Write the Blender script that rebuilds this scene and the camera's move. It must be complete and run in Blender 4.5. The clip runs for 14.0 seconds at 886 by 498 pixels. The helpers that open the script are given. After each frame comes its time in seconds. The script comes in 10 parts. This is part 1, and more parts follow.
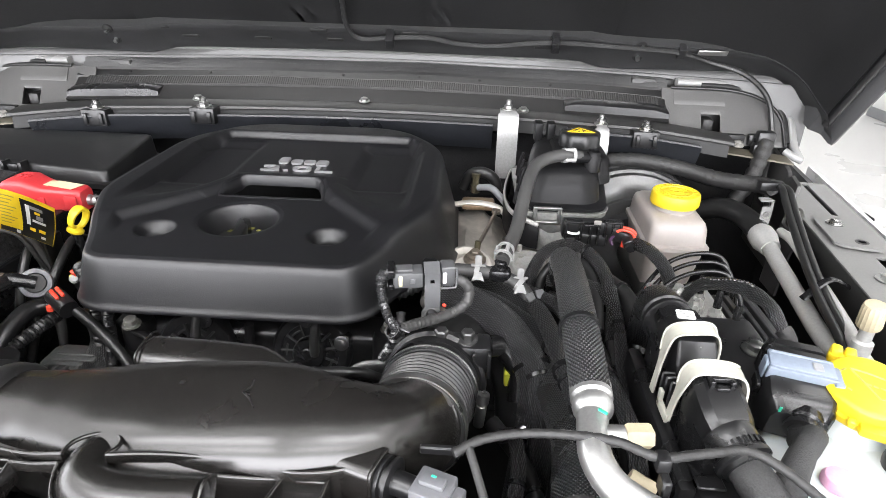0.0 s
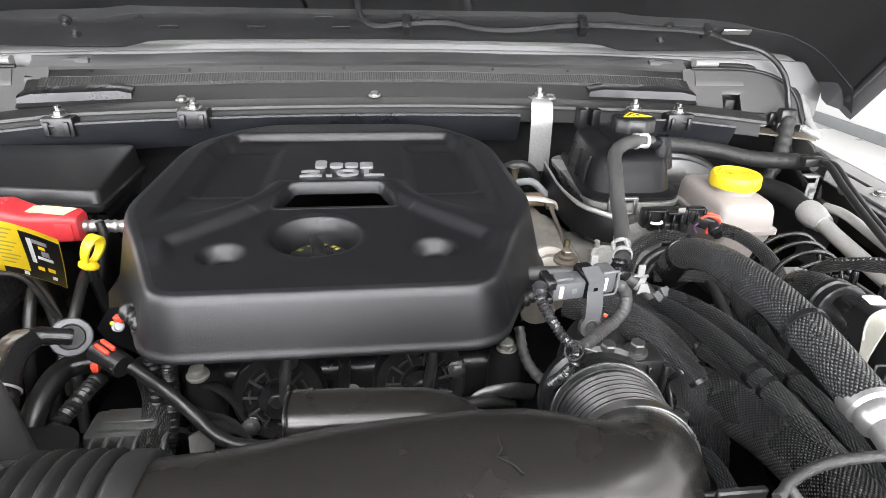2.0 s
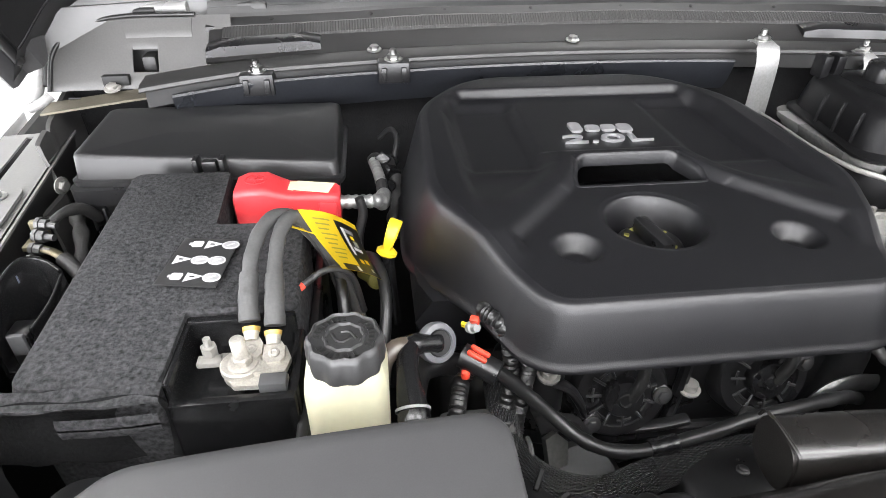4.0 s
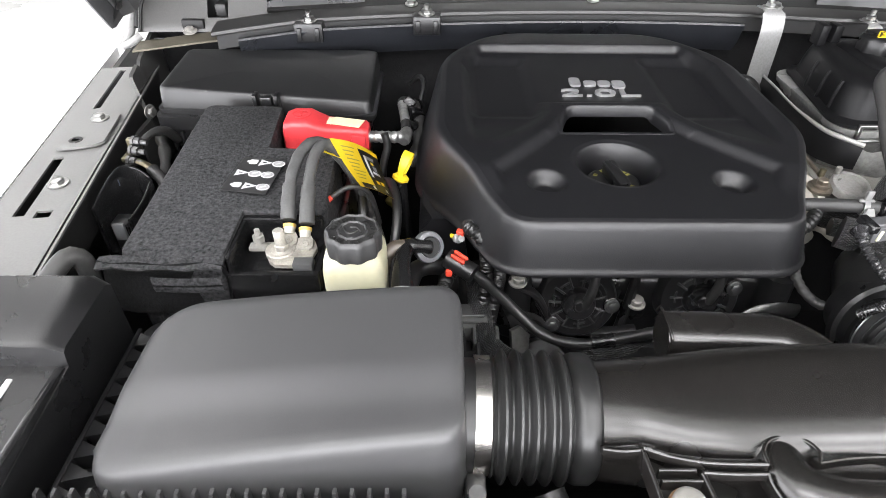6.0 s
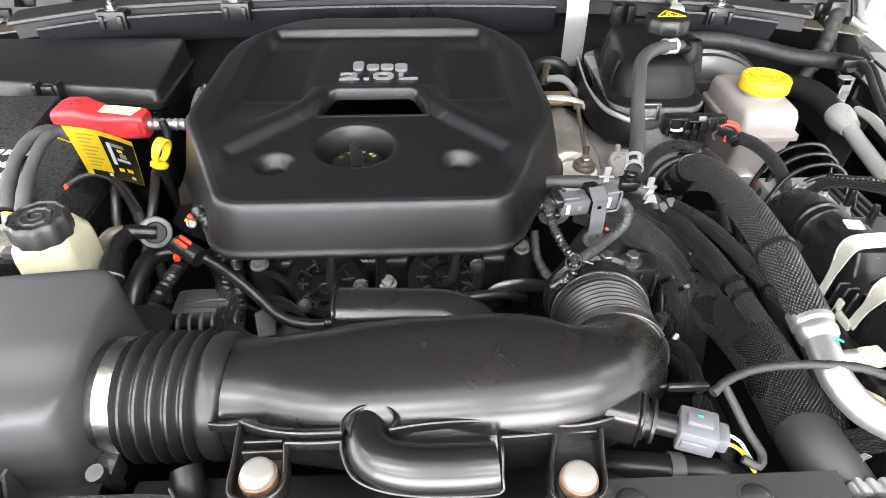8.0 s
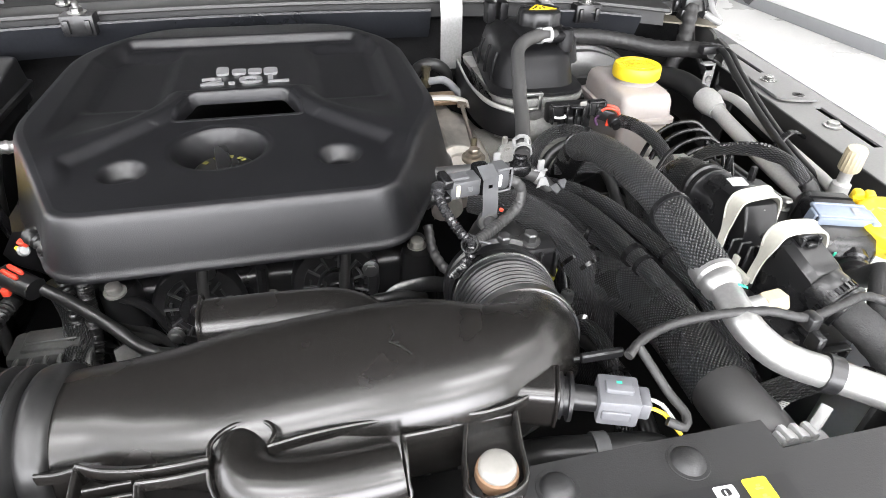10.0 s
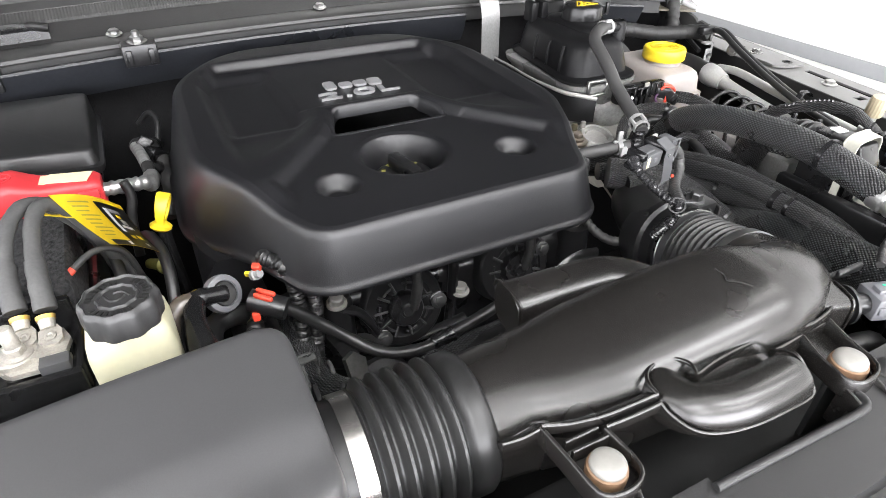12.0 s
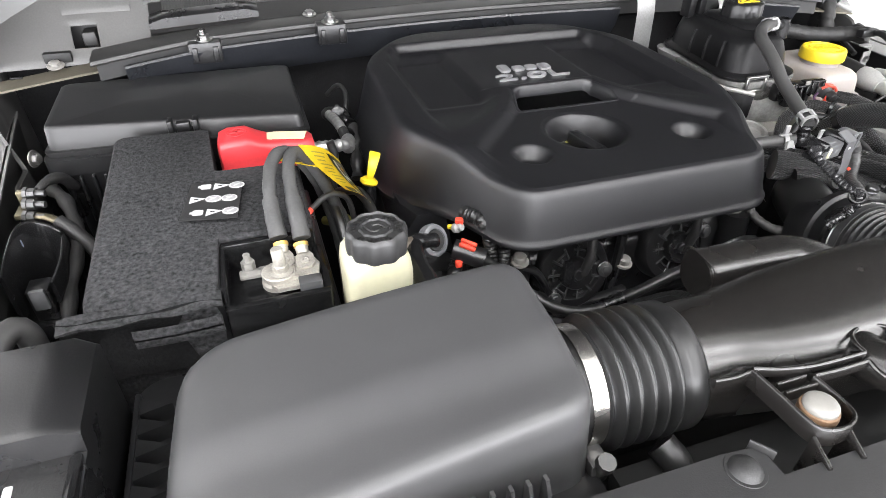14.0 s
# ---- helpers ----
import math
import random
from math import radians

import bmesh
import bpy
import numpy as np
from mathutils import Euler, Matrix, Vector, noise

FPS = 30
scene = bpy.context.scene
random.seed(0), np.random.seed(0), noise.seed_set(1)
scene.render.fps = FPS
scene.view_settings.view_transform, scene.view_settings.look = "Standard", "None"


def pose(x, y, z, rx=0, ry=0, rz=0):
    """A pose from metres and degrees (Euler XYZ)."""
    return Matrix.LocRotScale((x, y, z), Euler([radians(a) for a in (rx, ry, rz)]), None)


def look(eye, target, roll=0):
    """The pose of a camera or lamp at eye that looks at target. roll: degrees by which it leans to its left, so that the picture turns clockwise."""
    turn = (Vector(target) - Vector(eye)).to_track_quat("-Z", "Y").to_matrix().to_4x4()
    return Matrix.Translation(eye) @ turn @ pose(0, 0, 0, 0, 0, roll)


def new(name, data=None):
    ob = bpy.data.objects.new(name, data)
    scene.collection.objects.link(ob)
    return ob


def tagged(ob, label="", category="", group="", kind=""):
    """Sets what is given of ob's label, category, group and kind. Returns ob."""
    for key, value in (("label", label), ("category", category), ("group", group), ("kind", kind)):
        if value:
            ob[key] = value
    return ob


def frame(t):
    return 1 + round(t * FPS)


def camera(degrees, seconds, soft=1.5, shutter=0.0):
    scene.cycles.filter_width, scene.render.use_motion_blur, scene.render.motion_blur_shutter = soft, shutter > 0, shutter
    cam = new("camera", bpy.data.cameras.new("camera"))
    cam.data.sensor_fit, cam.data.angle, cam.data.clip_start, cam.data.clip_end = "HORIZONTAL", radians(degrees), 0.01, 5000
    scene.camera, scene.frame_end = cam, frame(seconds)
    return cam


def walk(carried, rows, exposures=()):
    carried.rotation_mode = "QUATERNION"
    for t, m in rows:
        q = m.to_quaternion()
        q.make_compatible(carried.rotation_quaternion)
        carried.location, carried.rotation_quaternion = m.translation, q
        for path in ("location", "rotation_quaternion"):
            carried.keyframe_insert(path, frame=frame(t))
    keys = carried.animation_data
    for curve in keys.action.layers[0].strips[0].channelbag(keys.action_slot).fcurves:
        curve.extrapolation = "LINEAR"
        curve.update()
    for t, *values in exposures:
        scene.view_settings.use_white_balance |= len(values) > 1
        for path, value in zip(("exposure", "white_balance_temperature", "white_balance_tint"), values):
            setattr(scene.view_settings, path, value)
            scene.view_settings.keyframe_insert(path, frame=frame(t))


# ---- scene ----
cam = camera(74.0, 14.0, 0.85)
PATH = [
    (0, (0.163, 0.082, 1.346), (0.075, 1.872, 0.459), 1.6),
    (0.5, (0.181, 0.108, 1.322), (0.112, 1.903, 0.443), 1.6),
    (1, (0.169, 0.13, 1.314), (0.132, 1.927, 0.437), 1.6),
    (1.5, (0.088, 0.14, 1.305), (0.179, 1.939, 0.437), 1.5),
    (2, (-0.019, 0.154, 1.316), (0.205, 1.935, 0.433), 1.4),
    (2.5, (-0.11, 0.186, 1.312), (0.185, 1.918, 0.357), 1.2),
    (3, (-0.181, 0.217, 1.317), (0.109, 1.913, 0.298), 1.1),
    (3.5, (-0.249, 0.238, 1.327), (0.012, 1.915, 0.269), 0.8),
    (4, (-0.278, 0.246, 1.335), (-0.076, 1.901, 0.229), 0.6),
    (4.2, (-0.284, 0.242, 1.336), (-0.119, 1.879, 0.198), 0.6),
    (6.3, (-0.21, 0.119, 1.396), (-0.192, 1.679, 0.144), 0.7),
    (6.5, (-0.186, 0.113, 1.402), (-0.168, 1.67, 0.148), 0.7),
    (7, (-0.128, 0.112, 1.404), (-0.101, 1.664, 0.143), 1.0),
    (7.5, (-0.074, 0.118, 1.4), (-0.038, 1.664, 0.132), 1.0),
    (8, (-0.011, 0.12, 1.383), (0.069, 1.661, 0.11), 0.6),
    (8.5, (0.036, 0.14, 1.364), (0.244, 1.696, 0.124), 0.7),
    (8.7, (0.032, 0.146, 1.36), (0.294, 1.705, 0.135), 1.1),
    (10.8, (-0.06, 0.124, 1.321), (0.488, 1.664, 0.168), 1.2),
    (11, (-0.096, 0.126, 1.327), (0.523, 1.64, 0.175), 1.2),
    (11.5, (-0.176, 0.155, 1.33), (0.571, 1.617, 0.189), 1.1),
    (12, (-0.256, 0.176, 1.335), (0.5, 1.626, 0.185), 0.8),
    (12.5, (-0.325, 0.18, 1.342), (0.42, 1.63, 0.183), 0.8),
    (13, (-0.359, 0.175, 1.335), (0.31, 1.66, 0.174), 0.8),
    (13.5, (-0.371, 0.163, 1.335), (0.205, 1.688, 0.176), 0.7),
    (14, (-0.367, 0.158, 1.339), (0.156, 1.701, 0.179), 0.5),
]
# the clip's camera sets its own exposure as it goes
STOPS = ((0.0, -0.29), (0.25, -0.10), (0.5, 0.14), (1.0, -0.03), (1.5, -0.20), (2.0, -0.05), (3.0, 0.0), (4.0, 0.0), (6.5, -0.27), (7.0, -0.22), (8.0, 0.0), (8.5, 0.14), (11.0, -0.14), (12.5, -0.10), (14.0, -0.20))
walk(cam, [(t, look(eye, target, roll)) for t, eye, target, roll in PATH], STOPS)

# ---- world and light ----
world = bpy.data.worlds.new("showroom_world")
scene.world = world
world.use_nodes = True
world.node_tree.nodes["Background"].inputs["Color"].default_value = (0.9, 0.95, 1.0, 1)
world.node_tree.nodes["Background"].inputs["Strength"].default_value = 0.3


def lamp(x, y, z, sx, sy, watts, tilt=0.0):
    data = bpy.data.lights.new("panel_light", "AREA")
    data.shape, data.size, data.size_y, data.energy = "RECTANGLE", sx, sy, watts
    data.color = (0.965, 0.962, 1.0)
    ob = new("panel_light", data)
    ob.matrix_world = pose(x, y, z, tilt, 0, 0)
    return ob


LAMPS = [(-1.5, -2.6), (1.5, -2.6), (-1.5, -1.0), (1.5, -1.0), (-1.5, 0.6), (1.5, 0.6), (-1.5, 2.6), (1.5, 2.6)]
for lx, ly in LAMPS:
    lamp(lx, ly, 3.38, 2.2, 0.7, 52 if ly < -2 else 38 if ly < 0 else 10)
# daylight through the showroom's front window
lamp(-0.45, -3.66, 1.45, 6.9, 2.3, 900, 90)
# and through the window in the side wall
side = lamp(-4.26, -0.4, 1.45, 6.0, 2.3, 380, 90)
side.matrix_world = pose(-4.26, -0.4, 1.45, 90, 0, -90)


# ---- materials ----
def mat(name, color, rough=0.5, metal=0.0, vary=0.12, grain=300.0, bump=0.05, wear=12.0, spec=0.5, coat=0.0, sss=0.0, rvary=0.12, trans=0.0):
    """A surface with colour and gloss that vary at two scales, and fine relief."""
    m = bpy.data.materials.new(name)
    m.use_nodes = True
    nt = m.node_tree
    b = nt.nodes["Principled BSDF"]
    tc = nt.nodes.new("ShaderNodeTexCoord")
    big = nt.nodes.new("ShaderNodeTexNoise")
    big.inputs["Scale"].default_value, big.inputs["Detail"].default_value = wear, 5
    fine = nt.nodes.new("ShaderNodeTexNoise")
    fine.inputs["Scale"].default_value, fine.inputs["Detail"].default_value = grain, 3
    for n in (big, fine):
        nt.links.new(tc.outputs["Object"], n.inputs["Vector"])
    mix = nt.nodes.new("ShaderNodeMath")
    mix.operation = "MULTIPLY_ADD"
    nt.links.new(fine.outputs["Fac"], mix.inputs[0])
    mix.inputs[1].default_value = 0.5
    half = nt.nodes.new("ShaderNodeMath")
    half.operation = "MULTIPLY"
    half.inputs[1].default_value = 0.5
    nt.links.new(big.outputs["Fac"], half.inputs[0])
    nt.links.new(half.outputs[0], mix.inputs[2])
    ramp = nt.nodes.new("ShaderNodeMapRange")
    ramp.inputs["From Min"].default_value, ramp.inputs["From Max"].default_value = 0.3, 0.7
    ramp.inputs["To Min"].default_value, ramp.inputs["To Max"].default_value = 1 - vary, 1 + vary
    nt.links.new(mix.outputs[0], ramp.inputs["Value"])
    col = nt.nodes.new("ShaderNodeVectorMath")
    col.operation = "SCALE"
    col.inputs[0].default_value = color
    nt.links.new(ramp.outputs[0], col.inputs["Scale"])
    nt.links.new(col.outputs[0], b.inputs["Base Color"])
    rr = nt.nodes.new("ShaderNodeMapRange")
    rr.inputs["From Min"].default_value, rr.inputs["From Max"].default_value = 0.3, 0.7
    rr.inputs["To Min"].default_value, rr.inputs["To Max"].default_value = rough - rvary * 0.5, rough + rvary * 0.5
    nt.links.new(big.outputs["Fac"], rr.inputs["Value"])
    nt.links.new(rr.outputs[0], b.inputs["Roughness"])
    b.inputs["Metallic"].default_value = metal
    b.inputs["Specular IOR Level"].default_value = spec
    b.inputs["Coat Weight"].default_value = coat
    b.inputs["Subsurface Weight"].default_value = sss
    b.inputs["Subsurface Radius"].default_value = (0.012, 0.010, 0.008)
    b.inputs["Transmission Weight"].default_value = trans
    if bump:
        bp = nt.nodes.new("ShaderNodeBump")
        bp.inputs["Strength"].default_value, bp.inputs["Distance"].default_value = bump, 0.001
        nt.links.new(fine.outputs["Fac"], bp.inputs["Height"])
        nt.links.new(bp.outputs["Normal"], b.inputs["Normal"])
    return m


def braid(name, color, rough, per_metre, strength, contrast=0.5, lay=45):
    """Braided sleeve: two crossing sets of threads wound round the tube, laid out on its length and girth in metres."""
    m = mat(name, color, rough, bump=0.0)
    nt = m.node_tree
    b = nt.nodes["Principled BSDF"]
    uv = nt.nodes.new("ShaderNodeTexCoord")
    heights = []
    for turn in (lay, -lay):
        mp = nt.nodes.new("ShaderNodeMapping")
        mp.inputs["Rotation"].default_value = (0, 0, radians(turn))
        nt.links.new(uv.outputs["UV"], mp.inputs["Vector"])
        w = nt.nodes.new("ShaderNodeTexWave")
        w.wave_type, w.bands_direction = "BANDS", "X"
        w.inputs["Scale"].default_value = per_metre * 0.314
        w.inputs["Distortion"].default_value = 0.4
        nt.links.new(mp.outputs[0], w.inputs["Vector"])
        heights.append(w)
    mx = nt.nodes.new("ShaderNodeMath")
    mx.operation = "MULTIPLY"
    nt.links.new(heights[0].outputs["Fac"], mx.inputs[0])
    nt.links.new(heights[1].outputs["Fac"], mx.inputs[1])
    bp = nt.nodes.new("ShaderNodeBump")
    bp.inputs["Strength"].default_value, bp.inputs["Distance"].default_value = strength, 0.002
    nt.links.new(mx.outputs[0], bp.inputs["Height"])
    nt.links.new(bp.outputs["Normal"], b.inputs["Normal"])
    old = b.inputs["Base Color"].links[0].from_socket
    mr = nt.nodes.new("ShaderNodeMapRange")
    mr.inputs["To Min"].default_value, mr.inputs["To Max"].default_value = 1 - contrast, 1 + contrast * 1.6
    nt.links.new(mx.outputs[0], mr.inputs["Value"])
    sc = nt.nodes.new("ShaderNodeVectorMath")
    sc.operation = "SCALE"
    nt.links.new(old, sc.inputs[0])
    nt.links.new(mr.outputs[0], sc.inputs["Scale"])
    nt.links.new(sc.outputs[0], b.inputs["Base Color"])
    return m


M = dict(
    cover=mat("satin_black_plastic", (0.0050, 0.0050, 0.0060), 0.42, grain=1500, bump=0.18, wear=8, rvary=0.05, spec=0.58),
    duct=mat("smooth_black_plastic", (0.0105, 0.0095, 0.0088), 0.27, grain=500, bump=0.015, wear=14, rvary=0.02, spec=0.76),
    lid=mat("grained_black_plastic", (0.046, 0.046, 0.047), 0.44, grain=1400, bump=0.035, wear=6, rvary=0.06),
    plastic=mat("black_plastic", (0.0095, 0.0095, 0.010), 0.30, grain=700, bump=0.06, wear=20),
    gloss=mat("glossy_black_plastic", (0.009, 0.009, 0.0095), 0.22, grain=300, bump=0.02, wear=25),
    # dark: near-black plastic parts, and fillers whose colour stands in for shade
    dark=mat("dark_plastic_and_shade", (0.006, 0.006, 0.006), 0.6, grain=200, bump=0.05),
    rubber=mat("black_rubber", (0.014, 0.014, 0.014), 0.36, grain=400, bump=0.08, wear=30),
    hosegrey=mat("grey_black_rubber_hose", (0.040, 0.0395, 0.039), 0.48, grain=500, bump=0.06, wear=25),
    felt=mat("charcoal_felt", (0.034, 0.034, 0.0355), 0.95, grain=360, bump=1.0, wear=260, vary=0.75, spec=0.1),
    lining=mat("black_felt_lining", (0.012, 0.012, 0.0125), 0.95, grain=420, bump=0.6, wear=30, vary=0.4, spec=0.1),
    braidbig=braid("braided_black_sleeve", (0.042, 0.042, 0.043), 0.30, 460, 1.0, 0.84, 40),
    braidfine=braid("fine_braided_loom", (0.036, 0.036, 0.037), 0.30, 500, 1.0, 0.80, 18),
    alu=mat("cast_aluminium", (0.50, 0.50, 0.49), 0.36, 1.0, grain=600, bump=0.12, wear=18),
    alupipe=mat("brushed_aluminium_pipe", (0.42, 0.42, 0.41), 0.40, 0.85, grain=500, bump=0.05, wear=20),
    steel=mat("zinc_plated_steel", (0.42, 0.42, 0.41), 0.30, 1.0, grain=400, bump=0.04, wear=30),
    band=mat("polished_steel_band", (0.56, 0.54, 0.51), 0.26, 1.0, grain=200, bump=0.01, wear=20),
    shield=mat("crinkled_heat_shield", (0.56, 0.53, 0.48), 0.42, 0.40, grain=90, bump=0.5, wear=25, vary=0.25),
    rust=mat("heat_browned_steel", (0.28, 0.20, 0.13), 0.55, 0.8, grain=150, bump=0.25, wear=40, vary=0.3),
    cowlpaint=mat("pale_grey_painted_metal", (0.062, 0.0612, 0.0595), 0.42, grain=500, bump=0.05, wear=9, vary=0.16),
    brownmetal=mat("yellowed_zinc_metal", (0.105, 0.094, 0.070), 0.45, metal=0.3, grain=400, bump=0.06, wear=20, vary=0.2),
    grey=mat("matt_grey_primer", (0.021, 0.0208, 0.0203), 0.42, grain=500, bump=0.06, wear=10, vary=0.14),
    rail=mat("painted_grey_sheet", (0.145, 0.144, 0.141), 0.40, grain=400, bump=0.05, wear=9, vary=0.12),
    cowlgrey=mat("dusty_grey_plastic", (0.0115, 0.0113, 0.0111), 0.48, grain=400, bump=0.12, wear=14, vary=0.25),
    blueblack=mat("blue_black_plastic", (0.0140, 0.0151, 0.0178), 0.32, grain=300, bump=0.04, wear=16, vary=0.4),
    hoodmetal=mat("hood_inner_metal", (0.042, 0.042, 0.043), 0.40, grain=350, bump=0.08, wear=7, vary=0.2),
    fuselid=mat("fuse_box_lid_plastic", (0.0115, 0.0115, 0.012), 0.38, grain=1100, bump=0.07, wear=6, rvary=0.06, spec=0.5),
    frontcover=mat("front_cover_plastic", (0.0180, 0.0180, 0.0183), 0.46, grain=1100, bump=0.10, wear=6, rvary=0.06),
    ribgrey=mat("ribbed_grey_foam", (0.021, 0.0207, 0.0201), 0.62, grain=500, bump=0.15, wear=14, vary=0.2),
    lead=mat("tarnished_lead", (0.42, 0.40, 0.36), 0.45, 0.45, grain=500, bump=0.15, wear=60, vary=0.25),
    pinwhite=mat("dull_white_pin", (0.21, 0.203, 0.188), 0.45, grain=300, bump=0.04, vary=0.1),
    trimgrey=mat("silver_grey_trim", (0.068, 0.068, 0.067), 0.35, grain=200, bump=0.02, vary=0.06),
    dusty=mat("dusty_black_matrix", (0.011, 0.0115, 0.013), 0.7, grain=120, bump=0.4, wear=22, vary=0.7),
    midgrey=mat("mid_grey_plastic", (0.105, 0.107, 0.11), 0.42, grain=400, bump=0.04, vary=0.1),
    dullalu=mat("dull_cast_metal", (0.22, 0.217, 0.207), 0.42, 0.9, grain=300, bump=0.25, wear=25, vary=0.25),
    hoodin=mat("hood_inner_coating", (0.015, 0.015, 0.0155), 0.55, grain=350, bump=0.12, wear=7, vary=0.2),
    paint=mat("white_car_paint", (0.78, 0.78, 0.775), 0.28, coat=0.3, grain=200, bump=0.01, vary=0.04),
    milky=mat("milky_translucent_plastic", (0.31, 0.282, 0.266), 0.4, sss=0.3, grain=200, bump=0.04, wear=16, vary=0.06),
    cream=mat("cream_translucent_plastic", (0.52, 0.505, 0.36), 0.4, sss=0.3, grain=200, bump=0.04, wear=14, vary=0.06),
    smoke=mat("smoky_clear_plastic", (0.20, 0.20, 0.192), 0.25, grain=200, bump=0.06, wear=22, vary=0.3),
    yellow=mat("yellow_plastic", (0.68, 0.50, 0.02), 0.38, grain=400, bump=0.05, wear=20, vary=0.06),
    red=mat("red_plastic", (0.54, 0.036, 0.042), 0.36, grain=300, bump=0.03, wear=18, vary=0.1),
    orange=mat("orange_red_clip", (0.62, 0.055, 0.028), 0.45, grain=300, bump=0.04, vary=0.1),
    white=mat("white_plastic", (0.50, 0.50, 0.48), 0.4, grain=300, bump=0.04, vary=0.06),
    ivory=mat("ivory_plastic_bracket", (0.38, 0.375, 0.325), 0.48, grain=300, bump=0.06, vary=0.08),
    tan=mat("tan_plastic_cap", (0.42, 0.365, 0.25), 0.45, grain=300, bump=0.05, vary=0.1),
    cloth=mat("grey_cloth_cable_wrap", (0.042, 0.042, 0.042), 0.72, grain=900, bump=0.5, wear=60, vary=0.35, spec=0.2),
    tankblack=mat("satin_black_tank_plastic", (0.0075, 0.0075, 0.008), 0.38, grain=700, bump=0.10, wear=16, vary=0.2, spec=0.16),
    castgrey=mat("dull_cast_metal", (0.20, 0.195, 0.18), 0.48, 0.3, grain=500, bump=0.2, wear=30, vary=0.25),
    sensorgrey=mat("cool_grey_plastic", (0.115, 0.117, 0.125), 0.42, grain=300, bump=0.04, vary=0.08),
    lightgrey=mat("light_grey_plastic", (0.24, 0.245, 0.255), 0.42, grain=300, bump=0.04, vary=0.08),
    bluegrey=mat("blue_grey_plastic", (0.17, 0.20, 0.25), 0.4, grain=300, bump=0.04, vary=0.1),
    silver=mat("silver_lettering", (0.42, 0.42, 0.43), 0.35, 0.6, grain=300, bump=0.03, vary=0.06),
    tape=mat("cloth_tape", (0.017, 0.0167, 0.0165), 0.55, grain=600, bump=0.4, wear=40, vary=0.3),
    masking=mat("masking_tape", (0.66, 0.58, 0.38), 0.75, grain=200, bump=0.2, vary=0.12),
    brass=mat("brass", (0.66, 0.48, 0.20), 0.35, 1.0, grain=200, bump=0.05),
    ink=mat("black_print", (0.012, 0.012, 0.013), 0.4, bump=0.0, vary=0.05),
    inkwhite=mat("white_print", (0.72, 0.72, 0.72), 0.5, bump=0.0, vary=0.05),
    inkyellow=mat("yellow_print", (0.86, 0.60, 0.02), 0.5, bump=0.0, vary=0.05),
    inkred=mat("red_print", (0.62, 0.04, 0.04), 0.5, bump=0.0, vary=0.05),
    inkpale=mat("pale_print", (0.46, 0.46, 0.46), 0.5, bump=0.0, vary=0.05),
    inkgrey=mat("grey_print", (0.30, 0.30, 0.30), 0.5, bump=0.0, vary=0.05),
    olive=mat("faded_yellow_print", (0.30, 0.28, 0.07), 0.5, bump=0.0, vary=0.1),
    floor=mat("white_epoxy_floor", (0.66, 0.657, 0.645), 0.3, grain=60, bump=0.02, wear=1.5, vary=0.05),
    wall=mat("white_wall_paint", (0.68, 0.68, 0.67), 0.7, grain=120, bump=0.05, wear=1.2, vary=0.04),
    tankwhite=mat("bluish_white_tank_plastic", (0.62, 0.66, 0.66), 0.4, sss=0.3, grain=200, bump=0.03, wear=10, vary=0.05),
    bronzesteel=mat("bronzed_steel", (0.30, 0.26, 0.215), 0.36, 0.8, grain=250, bump=0.06, wear=40, vary=0.25),
    strapzinc=mat("dull_zinc_strap", (0.30, 0.30, 0.295), 0.38, 0.55, grain=400, bump=0.05, wear=14, vary=0.2),
    smokecap=mat("dusty_grey_end_cap", (0.062, 0.063, 0.061), 0.45, grain=300, bump=0.08, wear=40, vary=0.3),
    gunmetal=mat("grey_steel_bolt", (0.11, 0.11, 0.11), 0.35, 0.8, grain=300, bump=0.05),
    sheetgrey=mat("dark_grey_painted_sheet", (0.050, 0.0495, 0.0485), 0.42, grain=400, bump=0.06, wear=14, vary=0.2),
    bodygrey=mat("pale_body_paint", (0.21, 0.209, 0.205), 0.32, coat=0.2, grain=200, bump=0.01, vary=0.05),
    slategrey=mat("slate_grey_plastic", (0.070, 0.071, 0.074), 0.45, grain=300, bump=0.04, vary=0.1),
    cablegrey=mat("dull_grey_cable_sleeve", (0.050, 0.050, 0.0495), 0.58, grain=500, bump=0.12, wear=70, vary=0.25),
    foil=mat("crinkled_foil", (0.42, 0.42, 0.41), 0.34, 0.75, grain=160, bump=0.6, wear=60, vary=0.3),
    capgrey=mat("worn_black_cap_plastic", (0.026, 0.026, 0.0262), 0.42, grain=600, bump=0.08, wear=25, vary=0.2),
    brownclear=mat("brownish_clear_hose", (0.085, 0.070, 0.056), 0.18, grain=200, bump=0.02, wear=30, vary=0.25, spec=0.7),
    brasszinc=mat("yellow_zinc_plate", (0.17, 0.15, 0.10), 0.38, 0.8, grain=250, bump=0.10, wear=50, vary=0.3),
    castpale=mat("pale_cast_aluminium", (0.34, 0.335, 0.32), 0.42, 0.35, grain=400, bump=0.15, wear=25, vary=0.2),
    palesmoke=mat("pale_smoky_plastic", (0.34, 0.34, 0.325), 0.34, grain=250, bump=0.12, wear=35, vary=0.35),
    fitclear=mat("bright_line_fitting", (0.42, 0.42, 0.40), 0.28, 0.6, grain=300, bump=0.08, wear=50, vary=0.25),
    satingrey=mat("satin_dark_grey_plastic", (0.032, 0.032, 0.033), 0.36, grain=500, bump=0.05, vary=0.12),
    cableshine=mat("glossy_black_conduit", (0.022, 0.022, 0.023), 0.16, grain=300, bump=0.08, wear=60, spec=0.8),
    alupale=mat("pale_aluminium_pipe", (0.46, 0.46, 0.445), 0.36, 0.30, grain=400, bump=0.06, wear=18, vary=0.14),
